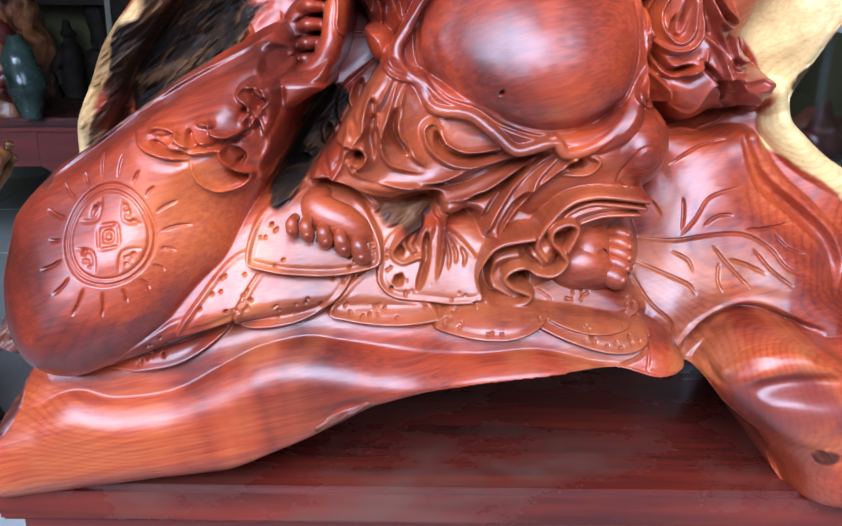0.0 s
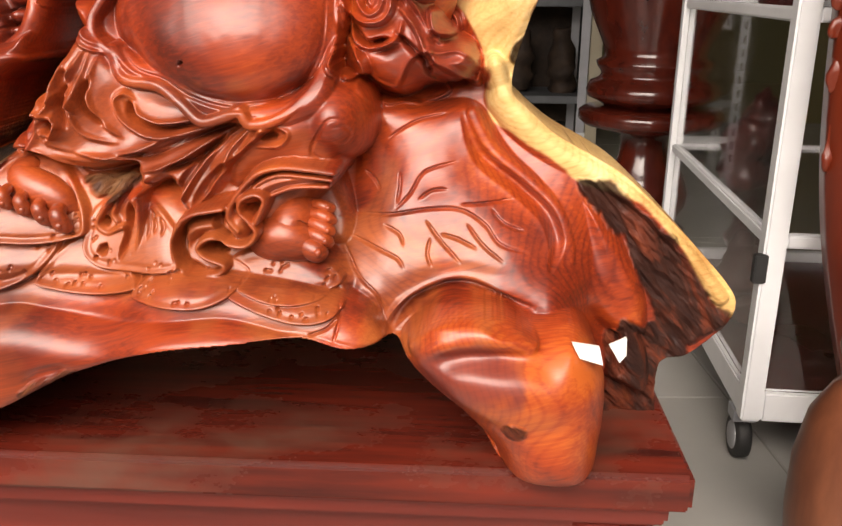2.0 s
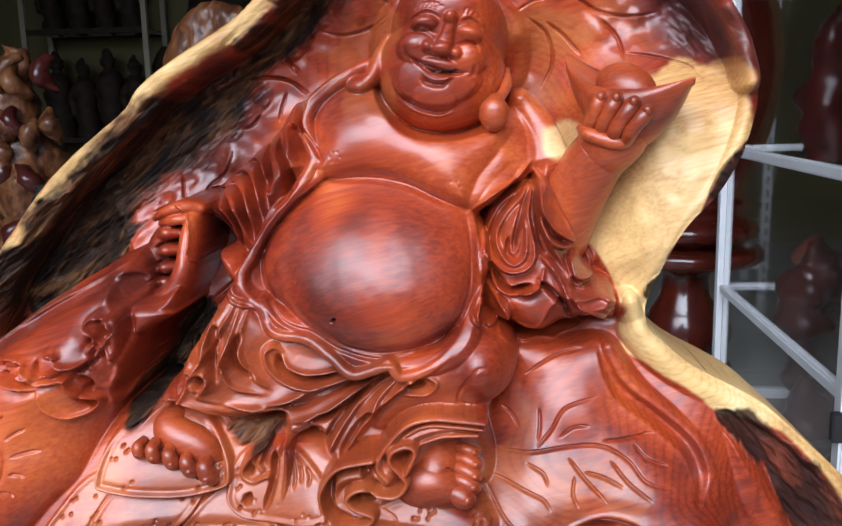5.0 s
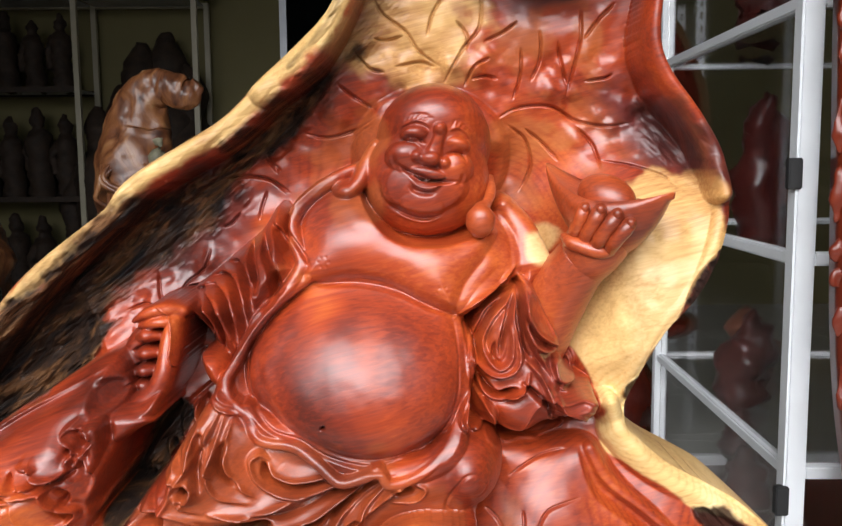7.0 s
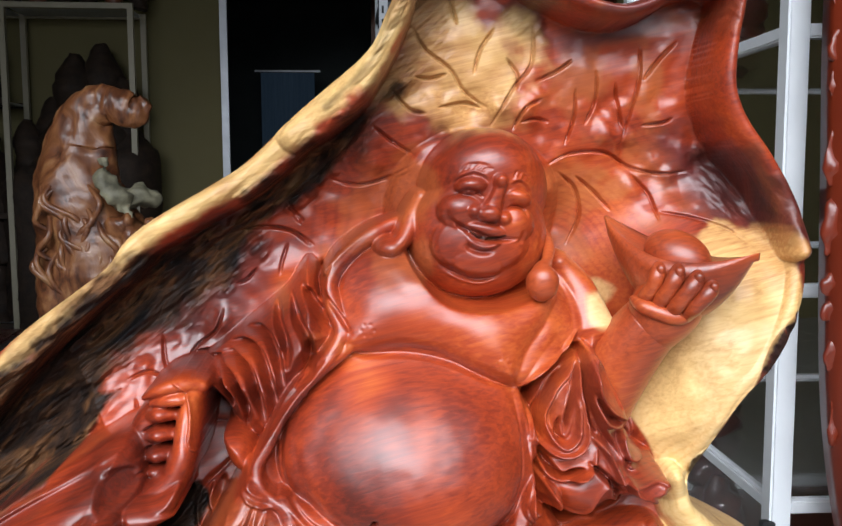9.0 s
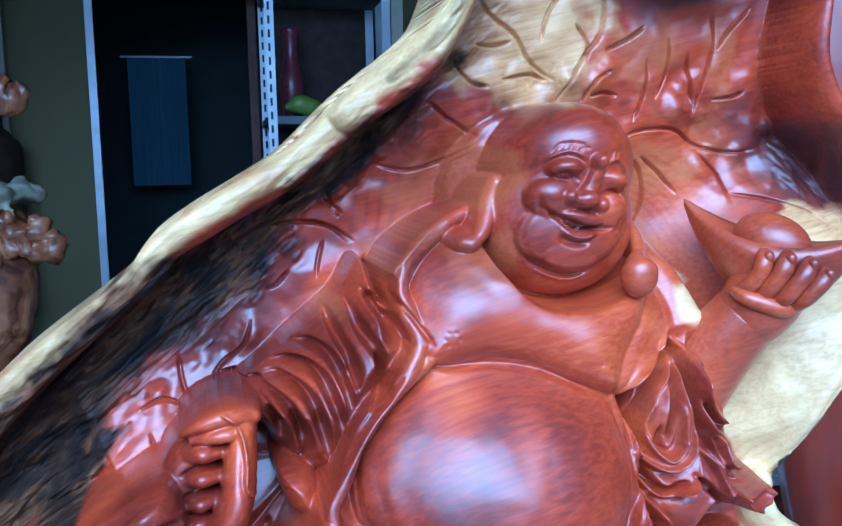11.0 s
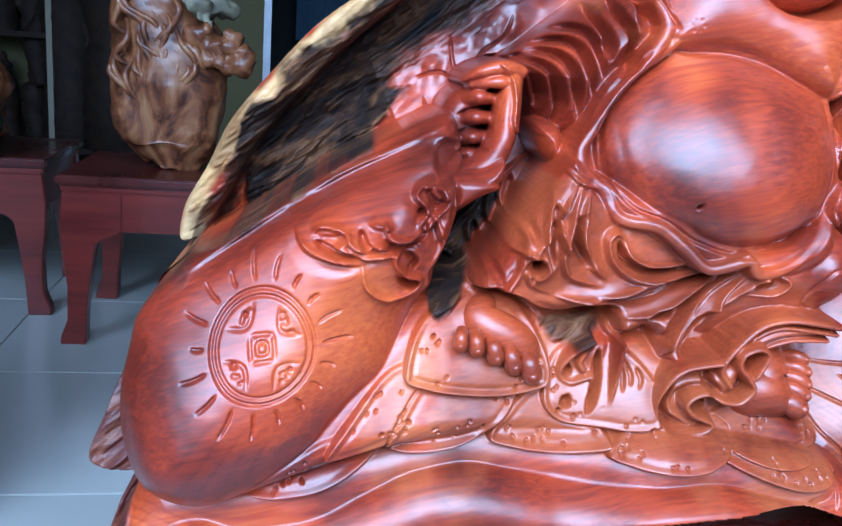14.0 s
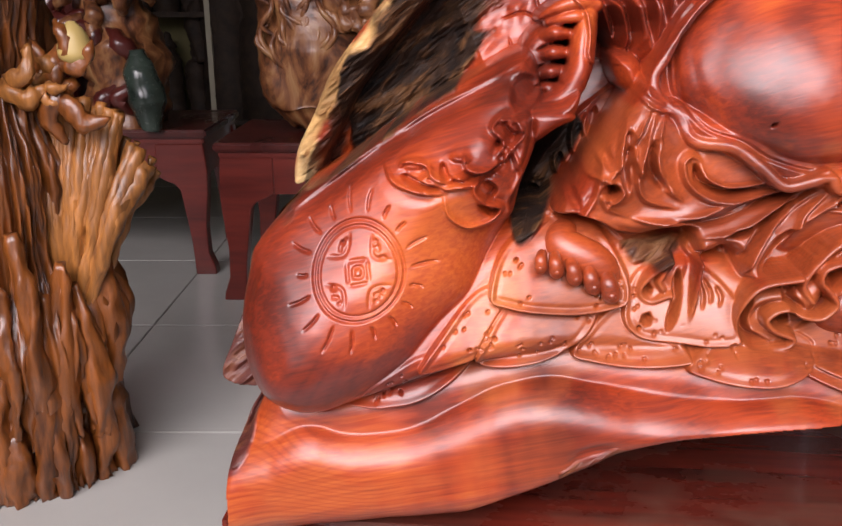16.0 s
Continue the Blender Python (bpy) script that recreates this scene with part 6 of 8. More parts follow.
# bands and patches of the wood; some are light or shade put in
tint_line([(-0.552, 0.546), (-0.548, 0.593), (-0.52, 0.657), (-0.489, 0.712), (-0.442, 0.771), (-0.37, 0.849), (-0.291, 0.919)], what='sap', w=0.017, edge=0.012, amount=0.9, rag=0.008)
tint_line([(-0.552, 0.546), (-0.548, 0.593), (-0.52, 0.657), (-0.489, 0.712), (-0.442, 0.771), (-0.37, 0.849), (-0.29, 0.924), (-0.197, 1.005), (-0.06, 1.089), (0.05, 1.19)], what='dark', w=0.02, edge=0.03, amount=0.28, rag=0.02)
tint_line([(-0.29, 0.924), (-0.224, 0.979), (-0.197, 1.005), (-0.143, 1.04), (-0.06, 1.089), (-0.003, 1.14), (0.055, 1.195), (0.099, 1.23)], what='sap', w=0.02, edge=0.012, amount=0.95, rag=0.008)
tint([(-0.03, 1.15), (0.047, 1.205), (0.097, 1.261), (0.129, 1.323), (0.155, 1.366), (0.183, 1.389), (0.171, 1.354), (0.16, 1.307), (0.146, 1.276), (0.113, 1.226), (0.045, 1.175), (-0.013, 1.135)], what='sap', edge=0.006, amount=1.0, rag=0.004)
tint([(0.538, 0.985), (0.602, 1.011), (0.686, 0.998), (0.738, 0.953), (0.759, 0.885), (0.713, 0.794), (0.665, 0.742), (0.62, 0.678), (0.544, 0.639), (0.494, 0.67), (0.448, 0.769), (0.454, 0.803), (0.501, 0.859), (0.554, 0.922)], what='sap', edge=0.014, amount=1.0, rag=0.015)
tint([(0.596, 0.967), (0.665, 1.006), (0.717, 0.998), (0.746, 0.915), (0.708, 0.821), (0.658, 0.761), (0.603, 0.704), (0.56, 0.671), (0.543, 0.627), (0.511, 0.666), (0.462, 0.769), (0.488, 0.817), (0.546, 0.886)], what='sap', edge=0.014, amount=1.0, rag=0.012)
tint([(0.081, 1.196), (0.133, 1.238), (0.173, 1.34), (0.212, 1.395), (0.255, 1.399), (0.22, 1.34), (0.18, 1.255), (0.131, 1.17), (0.096, 1.119)], what='dark', edge=0.035, amount=0.5, rag=0.02)
tint([(0.748, 0.272), (0.786, 0.257), (0.842, 0.206), (0.851, 0.101), (0.746, 0.14), (0.75, 0.198)], what='dark', edge=0.008, amount=0.95, rag=0.006)
# dark patch filling the gap beside the sack
tint([(-0.142, 0.671), (-0.136, 0.651), (-0.169, 0.618), (-0.201, 0.584), (-0.22, 0.558), (-0.229, 0.577), (-0.209, 0.615), (-0.175, 0.654)], what='dark', edge=0.008, amount=1.0, rag=0.006)
tint([(-0.596, 0.343), (-0.571, 0.351), (-0.531, 0.33), (-0.528, 0.313), (-0.567, 0.311)], what='dark', edge=0.02, amount=0.6, rag=0.01)
# dark patch between the feet, below the hem
tint([(-0.07, 0.513), (-0.011, 0.514), (0.011, 0.503), (-0.011, 0.48), (-0.048, 0.487)], what='dark', edge=0.01, amount=0.9, rag=0.006)
# dark slit along the right rim, then its ragged bark edge
tint([(0.663, 0.789), (0.742, 0.902), (0.732, 0.864), (0.674, 0.783)], what='dark', edge=0.004, amount=0.9)
tint([(0.661, 0.77), (0.623, 0.719), (0.575, 0.664), (0.597, 0.68), (0.65, 0.743)], what='dark', edge=0.006, amount=0.9, rag=0.01)
tint([(-0.336, 0.348), (-0.247, 0.421), (-0.166, 0.493), (-0.063, 0.494), (0.086, 0.472), (0.32, 0.378), (0.327, 0.317), (0.165, 0.337), (-0.061, 0.359), (-0.244, 0.341)], what='pale', edge=0.05, amount=0.9, rag=0.04)
tint([(-0.581, 0.16), (-0.5, 0.233), (-0.355, 0.224), (-0.206, 0.286), (-0.119, 0.285), (-0.162, 0.235), (-0.281, 0.19), (-0.353, 0.162)], what='pale', edge=0.05, amount=0.3, rag=0.05)
tint([(0.316, 0.802), (0.393, 0.837), (0.459, 0.744), (0.511, 0.689), (0.461, 0.629), (0.315, 0.65)], what='plum', edge=0.04, amount=0.5, rag=0.02)
# the dark slits of the right rim, drawn wider
tint([(0.725, 0.894), (0.731, 0.874), (0.702, 0.814), (0.667, 0.767), (0.654, 0.774), (0.685, 0.847)], what='dark', edge=0.005, amount=1.0)
tint([(0.656, 0.76), (0.643, 0.734), (0.612, 0.691), (0.608, 0.718), (0.634, 0.752)], what='dark', edge=0.005, amount=0.9)
# shade inside the open mouth, put into the colour
tint([(0.237, 1.019), (0.248, 1.013), (0.267, 1.011), (0.284, 1.013), (0.271, 1.007), (0.25, 1.008)], what='dark', edge=0.002, amount=0.8)
untint([(-0.173, 0.831), (-0.204, 0.758), (-0.275, 0.726), (-0.343, 0.686), (-0.412, 0.636), (-0.482, 0.585), (-0.529, 0.554), (-0.571, 0.505), (-0.578, 0.471), (-0.591, 0.414), (-0.576, 0.349), (-0.539, 0.302), (-0.481, 0.29), (-0.419, 0.308), (-0.358, 0.349), (-0.306, 0.408), (-0.266, 0.446), (-0.237, 0.517), (-0.213, 0.546), (-0.196, 0.606), (-0.142, 0.669), (-0.109, 0.723), (-0.122, 0.834)])
tint([(0.735, 0.24), (0.79, 0.25), (0.86, 0.25), (0.88, 0.05), (0.74, 0.04), (0.745, 0.15)], what='dark', edge=0.008, amount=0.95, rag=0.004)
tint_line([(0.052, 1.181), (0.102, 1.233), (0.136, 1.292), (0.162, 1.348)], what='dark', w=0.006, edge=0.01, amount=0.6, rag=0.004)
tint([(0.449, 0.288), (0.499, 0.312), (0.553, 0.287), (0.562, 0.238), (0.51, 0.222), (0.464, 0.247)], what='plum', edge=0.03, amount=0.9, rag=0.02)
tint([(0.558, 0.192), (0.575, 0.198), (0.591, 0.186), (0.581, 0.17), (0.564, 0.175)], what='dark', edge=0.008, amount=0.8, rag=0.006)
tint([(-0.563, 0.342), (-0.495, 0.368), (-0.394, 0.396), (-0.327, 0.421), (-0.352, 0.361), (-0.419, 0.312), (-0.495, 0.293)], what='plum', edge=0.04, amount=0.7, rag=0.03)
tint([(-0.142, 0.227), (-0.12, 0.248), (-0.075, 0.265), (-0.06, 0.259), (-0.105, 0.232)], what='dark', edge=0.006, amount=0.6, rag=0.006)
# the gap beside the sack again, fully dark with a sharper edge
tint([(-0.134, 0.663), (-0.115, 0.64), (-0.149, 0.584), (-0.182, 0.532), (-0.207, 0.511), (-0.22, 0.538), (-0.195, 0.6), (-0.166, 0.646)], what='dark', edge=0.006, amount=1.0)
# paler robe: lighter wood, with some of its sheen put into the colour
tint([(-0.195, 0.508), (-0.136, 0.588), (-0.107, 0.63), (-0.05, 0.706), (0.009, 0.661), (0.081, 0.629), (0.222, 0.584), (0.337, 0.453), (0.28, 0.407), (0.164, 0.444), (0.056, 0.48), (-0.063, 0.509)], what='pale', edge=0.03, amount=0.5, rag=0.04)
tint([(-0.74, 0.2), (-0.588, 0.2), (-0.585, 0.34), (-0.6, 0.4), (-0.74, 0.4)], what='plum', edge=0.008, amount=1.0, rag=0.004)
tint([(-0.74, 0.21), (-0.588, 0.21), (-0.585, 0.34), (-0.6, 0.4), (-0.74, 0.4)], what='dark', edge=0.008, amount=0.6, rag=0.004)
tint([(0.409, 0.927), (0.445, 0.933), (0.472, 0.925), (0.464, 0.899), (0.432, 0.885), (0.414, 0.888), (0.405, 0.91)], what='sap', edge=0.012, amount=0.85, rag=0.006)
tint([(-0.548, 0.552), (-0.528, 0.623), (-0.482, 0.691), (-0.434, 0.73), (-0.39, 0.751), (-0.408, 0.691), (-0.481, 0.612), (-0.505, 0.571)], what='dark', edge=0.015, amount=0.9, rag=0.012)
untint([(-0.173, 0.831), (-0.204, 0.758), (-0.275, 0.726), (-0.343, 0.686), (-0.412, 0.636), (-0.482, 0.585), (-0.529, 0.554), (-0.4, 0.55), (-0.25, 0.6), (-0.13, 0.7), (-0.122, 0.834)])
tint([(0.151, 1.219), (0.093, 1.181), (0.022, 1.127), (-0.034, 1.093), (-0.095, 1.041), (-0.172, 1.003), (-0.214, 0.999), (-0.259, 0.95), (-0.323, 0.883), (-0.403, 0.829), (-0.44, 0.8), (-0.445, 0.736), (-0.337, 0.692), (-0.303, 0.721), (-0.265, 0.763), (-0.246, 0.801), (-0.238, 0.83), (-0.193, 0.861), (-0.143, 0.896), (-0.099, 0.939), (-0.055, 0.979), (-0.018, 1.023), (0.035, 1.067), (0.079, 1.126), (0.108, 1.171), (0.144, 1.208)], what='dark', edge=0.03, amount=1.0, rag=0.018)
tint([(-0.083, 0.98), (-0.026, 1.006), (0.02, 0.993), (-0.028, 0.957), (-0.086, 0.924), (-0.143, 0.886), (-0.179, 0.861), (-0.199, 0.863), (-0.149, 0.907)], what='plum', edge=0.03, amount=0.8, rag=0.03)
tint([(-0.457, 0.756), (-0.354, 0.791), (-0.248, 0.79), (-0.255, 0.759), (-0.301, 0.712), (-0.388, 0.653), (-0.451, 0.605), (-0.482, 0.585), (-0.497, 0.644)], what='dark', edge=0.012, amount=1.0, rag=0.012)
tint([(0.177, 1.362), (0.216, 1.36), (0.237, 1.334), (0.301, 1.31), (0.353, 1.284), (0.369, 1.258), (0.34, 1.23), (0.296, 1.196), (0.257, 1.178), (0.205, 1.179), (0.135, 1.178), (0.123, 1.204), (0.144, 1.252), (0.16, 1.29)], what='sap', edge=0.06, amount=0.95, rag=0.035)
tint([(0.217, 1.375), (0.291, 1.365), (0.353, 1.326), (0.396, 1.305), (0.464, 1.302), (0.518, 1.324), (0.501, 1.297), (0.449, 1.276), (0.379, 1.267), (0.327, 1.297), (0.258, 1.33), (0.216, 1.347)], what='plum', edge=0.05, amount=1.0, rag=0.03)
# reflected daylight on the shell, put into the wood colour as pale patches
tint([(0.353, 1.246), (0.414, 1.297), (0.501, 1.305), (0.571, 1.297), (0.581, 1.225), (0.615, 1.139), (0.657, 1.078), (0.592, 1.061), (0.533, 1.079), (0.488, 1.142), (0.416, 1.168), (0.354, 1.169)], what='pale', edge=0.09, amount=1.0, rag=0.10)
tint([(0.169, 1.144), (0.097, 1.065), (0.024, 0.976), (0.04, 0.923), (0.11, 0.962), (0.157, 1.03), (0.178, 1.083)], what='pale', edge=0.06, amount=0.8, rag=0.07)
tint([(0.355, 1.143), (0.399, 1.142), (0.437, 1.079), (0.452, 1.017), (0.426, 0.972), (0.39, 1.027)], what='pale', edge=0.05, amount=0.9, rag=0.05)
tint([(0.225, 1.373), (0.276, 1.36), (0.336, 1.326), (0.379, 1.309), (0.362, 1.297), (0.31, 1.322), (0.25, 1.343), (0.224, 1.356)], what='dark', edge=0.04, amount=0.4, rag=0.03)
tint([(0.57, 1.193), (0.596, 1.172), (0.656, 1.106), (0.703, 1.04), (0.712, 0.998), (0.693, 1.002), (0.642, 1.035), (0.584, 1.061), (0.534, 1.141)], what='plum', edge=0.05, amount=1.0, rag=0.03)
tint([(0.575, 1.18), (0.599, 1.164), (0.658, 1.098), (0.699, 1.036), (0.704, 1.006), (0.678, 1.03), (0.614, 1.096)], what='dark', edge=0.06, amount=0.5, rag=0.04)
tint([(0.604, 1.334), (0.615, 1.316), (0.591, 1.269), (0.581, 1.226), (0.578, 1.237), (0.589, 1.284)], what='dark', edge=0.03, amount=0.7, rag=0.01)
tint([(0.018, 1.066), (0.1, 1.17), (0.154, 1.229), (0.173, 1.328), (0.188, 1.358), (0.177, 1.362), (0.141, 1.248), (0.061, 1.159), (0.007, 1.111)], what='dark', edge=0.03, amount=0.5, rag=0.02)
tint([(0.528, 0.615), (0.549, 0.67), (0.628, 0.61), (0.711, 0.556), (0.784, 0.528), (0.851, 0.48), (0.914, 0.414), (0.968, 0.336), (0.992, 0.248), (0.921, 0.275), (0.887, 0.316), (0.844, 0.382), (0.803, 0.425), (0.756, 0.462), (0.685, 0.485), (0.626, 0.521), (0.571, 0.561), (0.534, 0.579)], what='sap', edge=0.006, amount=1.0, rag=0.004)
tint([(0.676, 0.485), (0.715, 0.488), (0.756, 0.463), (0.799, 0.429), (0.84, 0.386), (0.885, 0.317), (0.917, 0.279), (0.936, 0.271), (0.895, 0.233), (0.821, 0.19), (0.811, 0.238), (0.804, 0.292), (0.77, 0.368), (0.729, 0.425)], what='dark', edge=0.01, amount=0.95, rag=0.012)
tint([(0.58, 0.423), (0.623, 0.45), (0.644, 0.401), (0.623, 0.361), (0.569, 0.384)], what='plum', edge=0.05, amount=0.45, rag=0.03)
tint([(0.398, 0.53), (0.475, 0.564), (0.526, 0.505), (0.586, 0.442), (0.55, 0.424), (0.453, 0.468), (0.386, 0.469)], what='plum', edge=0.05, amount=0.35, rag=0.04)
tint([(0.324, 0.419), (0.405, 0.449), (0.502, 0.442), (0.554, 0.384), (0.525, 0.338), (0.444, 0.335), (0.377, 0.312), (0.328, 0.347)], what='pale', edge=0.06, amount=0.95, rag=0.06)
untint([(0.385, 0.888), (0.432, 0.839), (0.476, 0.752), (0.498, 0.727), (0.527, 0.668), (0.512, 0.622), (0.476, 0.611), (0.363, 0.61), (0.292, 0.657), (0.301, 0.777), (0.301, 0.814)])
tint([(0.395, 0.857), (0.415, 0.792), (0.476, 0.743), (0.482, 0.71), (0.511, 0.628), (0.451, 0.621), (0.393, 0.681), (0.362, 0.744), (0.34, 0.803)], what='plum', edge=0.04, amount=0.5, rag=0.03)
tint_line([(-0.552, 0.546), (-0.548, 0.593), (-0.52, 0.657), (-0.489, 0.712), (-0.442, 0.771), (-0.37, 0.849)], what='dark', w=0.012, edge=0.03, amount=0.55, rag=0.03)
# -- carving ends


def settle(co):
    """Bring the hollow shell and its pale flank forward and set the sack and the leaves back, along the lines of sight."""
    x, z = co[:, 0], co[:, 2]
    high = 0.045 * smooth01((z - 1.0) / 0.15) * smooth01((x - 0.02) / 0.1)
    flank = 0.10 * smooth01((x - 0.40) / 0.26) * smooth01((z - 0.60) / 0.14) * smooth01((1.14 - z) / 0.26)
    low = -0.045 * smooth01((0.10 - x) / 0.16) * smooth01((0.64 - z) / 0.14)
    for shift, eye in ((high * (1 - flank / 0.10) + flank, (0.24, 0.036, 1.036)), (low, (-0.15, 0.04, 0.81))):
        e = np.array(eye)
        co = e + (co - e) * (1 - shift / (co[:, 1] - e[1]))[:, None]
    return co


def finish_carving():
    """Soften the tool marks, roughen the bark and turn the relief into one closed mesh."""
    global REL
    r = REL
    for _ in range(1):
        q = np.pad(r, 1, mode="edge")
        r = (4 * r + 2 * (q[1:-1, :-2] + q[1:-1, 2:] + q[:-2, 1:-1] + q[2:, 1:-1]) + q[:-2, :-2] + q[:-2, 2:] + q[2:, :-2] + q[2:, 2:]) / 16
    r = r + 0.0006 * mottle(0.028, 2) + 0.0026 * mottle(0.11, 2) + TINTS["dark"] * np.where(X < 0.45, 0.010 * streaks(40, 0.07, 0.016), 0.006 * streaks(-48, 0.06, 0.014))
    keep = EDGE > 0
    ring = ~keep & (EDGE > -1.6 * STEP)
    gz, gx = np.gradient(EDGE, STEP)
    g = np.hypot(gx, gz) + 1e-9
    wall = ~keep & ~ring & (EDGE > -3.2 * STEP)
    snap = ring | wall
    x, z = X - np.where(snap, EDGE * gx / g, 0), Z - np.where(snap, EDGE * gz / g, 0)
    calm = rubbed(np.where(EDGE > 0, r, rubbed(r, 0.02)), 0.012)
    i = np.clip(np.rint((x + 2.5 * STEP * gx / g - GX[0]) / STEP).astype(int), 0, len(GX) - 1)
    j = np.clip(np.rint((z + 2.5 * STEP * gz / g - GZ[0]) / STEP).astype(int), 0, len(GZ) - 1)
    y = np.where(wall, 1.52, np.where(ring, calm[j, i] + 0.006, calm + (r - calm) * smooth01(EDGE / (6 * STEP))))
    use = keep | ring | wall
    inner = keep | ring
    number = np.full(X.shape, -1)
    number[use] = np.arange(use.sum())
    a, b, c, d = number[:-1, :-1], number[:-1, 1:], number[1:, 1:], number[1:, :-1]
    cell = (a >= 0) & (b >= 0) & (c >= 0) & (d >= 0) & (inner[:-1, :-1] | inner[:-1, 1:] | inner[1:, 1:] | inner[1:, :-1])
    faces = np.stack([a[cell], b[cell], c[cell], d[cell]], 1)
    back = curve_points(OUTLINE, True, 4)
    co = np.column_stack([x[use], y[use], z[use]])
    n0, nb = len(co), len(back)
    co = np.vstack([co, np.column_stack([back[:, 0], np.full(nb, 1.515), back[:, 1]])])
    co = settle(co)
    SOLID.normal_update()
    SOLID.verts.index_update()
    more = np.array([v.co[:] for v in SOLID.verts])
    polys = [[v.index + len(co) for v in f.verts] for f in SOLID.faces]
    co = np.vstack([co, more])
    co[:, 2] += 1.0
    co *= UNIT
    me = bpy.data.meshes.new("carved_statue")
    loops = np.concatenate([faces.ravel(), np.arange(n0, n0 + nb), np.array([k for f in polys for k in f])])
    sizes = np.concatenate([np.full(len(faces), 4), [nb], [len(f) for f in polys]])
    starts = np.concatenate([[0], np.cumsum(sizes)[:-1]])
    me.vertices.add(len(co))
    me.vertices.foreach_set("co", co.ravel())
    me.loops.add(len(loops))
    me.loops.foreach_set("vertex_index", loops.astype(np.int32))
    me.polygons.add(len(starts))
    me.polygons.foreach_set("loop_start", starts.astype(np.int32))
    me.update(calc_edges=True)
    me.validate()
    at = me.attributes.new("wood", "FLOAT_COLOR", "POINT")
    col = np.zeros((len(me.vertices), 4), np.float32)
    for k, what in enumerate(("sap", "dark", "pale", "plum")):
        col[: min(n0, len(col)), k] = np.where(ring | wall, TINTS[what][j, i], TINTS[what])[use][: len(col)]
    col[n0 + nb :, 2] = 0.3
    at.data.foreach_set("color", col.ravel())
    me.shade_smooth()
    me.materials.append(WOOD)
    ob = new("carved_statue", me)
    tagged(ob, "glossy red-brown root-wood statue of a laughing seated figure", "statue")
    return ob


finish_carving()

# ---- glass cabinet on castors ----
def glass():
    m, t, b = material("clear_glass", 0.03)
    b.inputs["Transmission Weight"].default_value = 1.0
    b.inputs["IOR"].default_value = 1.45
    return m


GLASS = glass()


def glass_cabinet():
    m = pose(0.73, 1.36, 0, 0, 0, -2.5)
    c = empty("glass_cabinet", m, "white-framed glass display cabinet on castors, full of dark carvings", "cabinet")
    W, D, H, s, z0 = 1.25, 0.90, 1.95, 0.036, 0.1
    for name, a in (("post", (0, s, 0, s)), ("post", (0, s, D - s, D)), ("post", (W - s, W, 0, s)), ("post", (W - s, W, D - s, D)), ("post", (0.62, 0.62 + s, 0, s))):
        part(name, boxed(*a, z0, H, bevel=0.004), WHITE_METAL, c, smooth=False)
    for zz, hh in ((z0, 0.055), (0.42, 0.022), (0.78, 0.022), (1.19, 0.022), (1.6, 0.022), (H - 0.05, 0.05)):
        for a in ((s, W - s, 0.004, 0.03), (s, W - s, D - 0.03, D - 0.004), (0.004, 0.03, s, D - s), (W - 0.03, W - 0.004, s, D - s)):
            part("rail", boxed(*a, zz, zz + hh, bevel=0.003), WHITE_METAL, c, smooth=False)
    for zz in (0.42, 0.78, 1.19, 1.6):
        part("shelf", boxed(0.032, W - 0.032, 0.032, D - 0.032, zz + 0.006, zz + 0.014), GLASS, c, smooth=False).visible_shadow = False
    part("base_panel", boxed(0.032, W - 0.032, 0.032, D - 0.032, z0 + 0.01, z0 + 0.03), DARK_RED, c, smooth=False)
    part("roof_panel", boxed(0.0, W, 0.0, D, H, H + 0.012), WHITE_METAL, c, smooth=False)
    for a in ((s, 0.62, 0.014, 0.019), (0.62 + s, W - s, 0.014, 0.019)):
        g = part("pane", boxed(*a, z0 + 0.055, H - 0.05), GLASS, c, smooth=False)
        g.visible_shadow = False
    g = part("side_pane", boxed(0.014, 0.019, s, D - s, z0 + 0.055, H - 0.05), GLASS, c, smooth=False)
    g.visible_shadow = False
    for hz in (0.36, 0.905, 1.55):
        part("hinge", boxed(-0.014, 0.008, -0.005, 0.012, hz, hz + 0.05, bevel=0.002), BLACK, c, "black hinge", smooth=False)
    for lx in (0.02, W - 0.06):
        for ly in (0.06, D - 0.06):
            k = part("castor", lathe([(0.012, -0.013), (0.039, -0.013), (0.042, -0.007), (0.042, 0.007), (0.039, 0.013), (0.012, 0.013)], 20), BLACK, c)
            k.matrix_local = pose(lx, ly, 0.042, 0, 90, 0)
            part("hub", lathe([(0.0, -0.015), (0.024, -0.016), (0.027, -0.013), (0.027, 0.013), (0.024, 0.016), (0.0, 0.015)], 16), STEEL, k, "bright steel hub")
            part("castor_fork", boxed(lx - 0.02, lx + 0.02, ly - 0.02, ly + 0.02, 0.078, z0), STEEL, c, smooth=False)
    return m


CABINET = glass_cabinet()

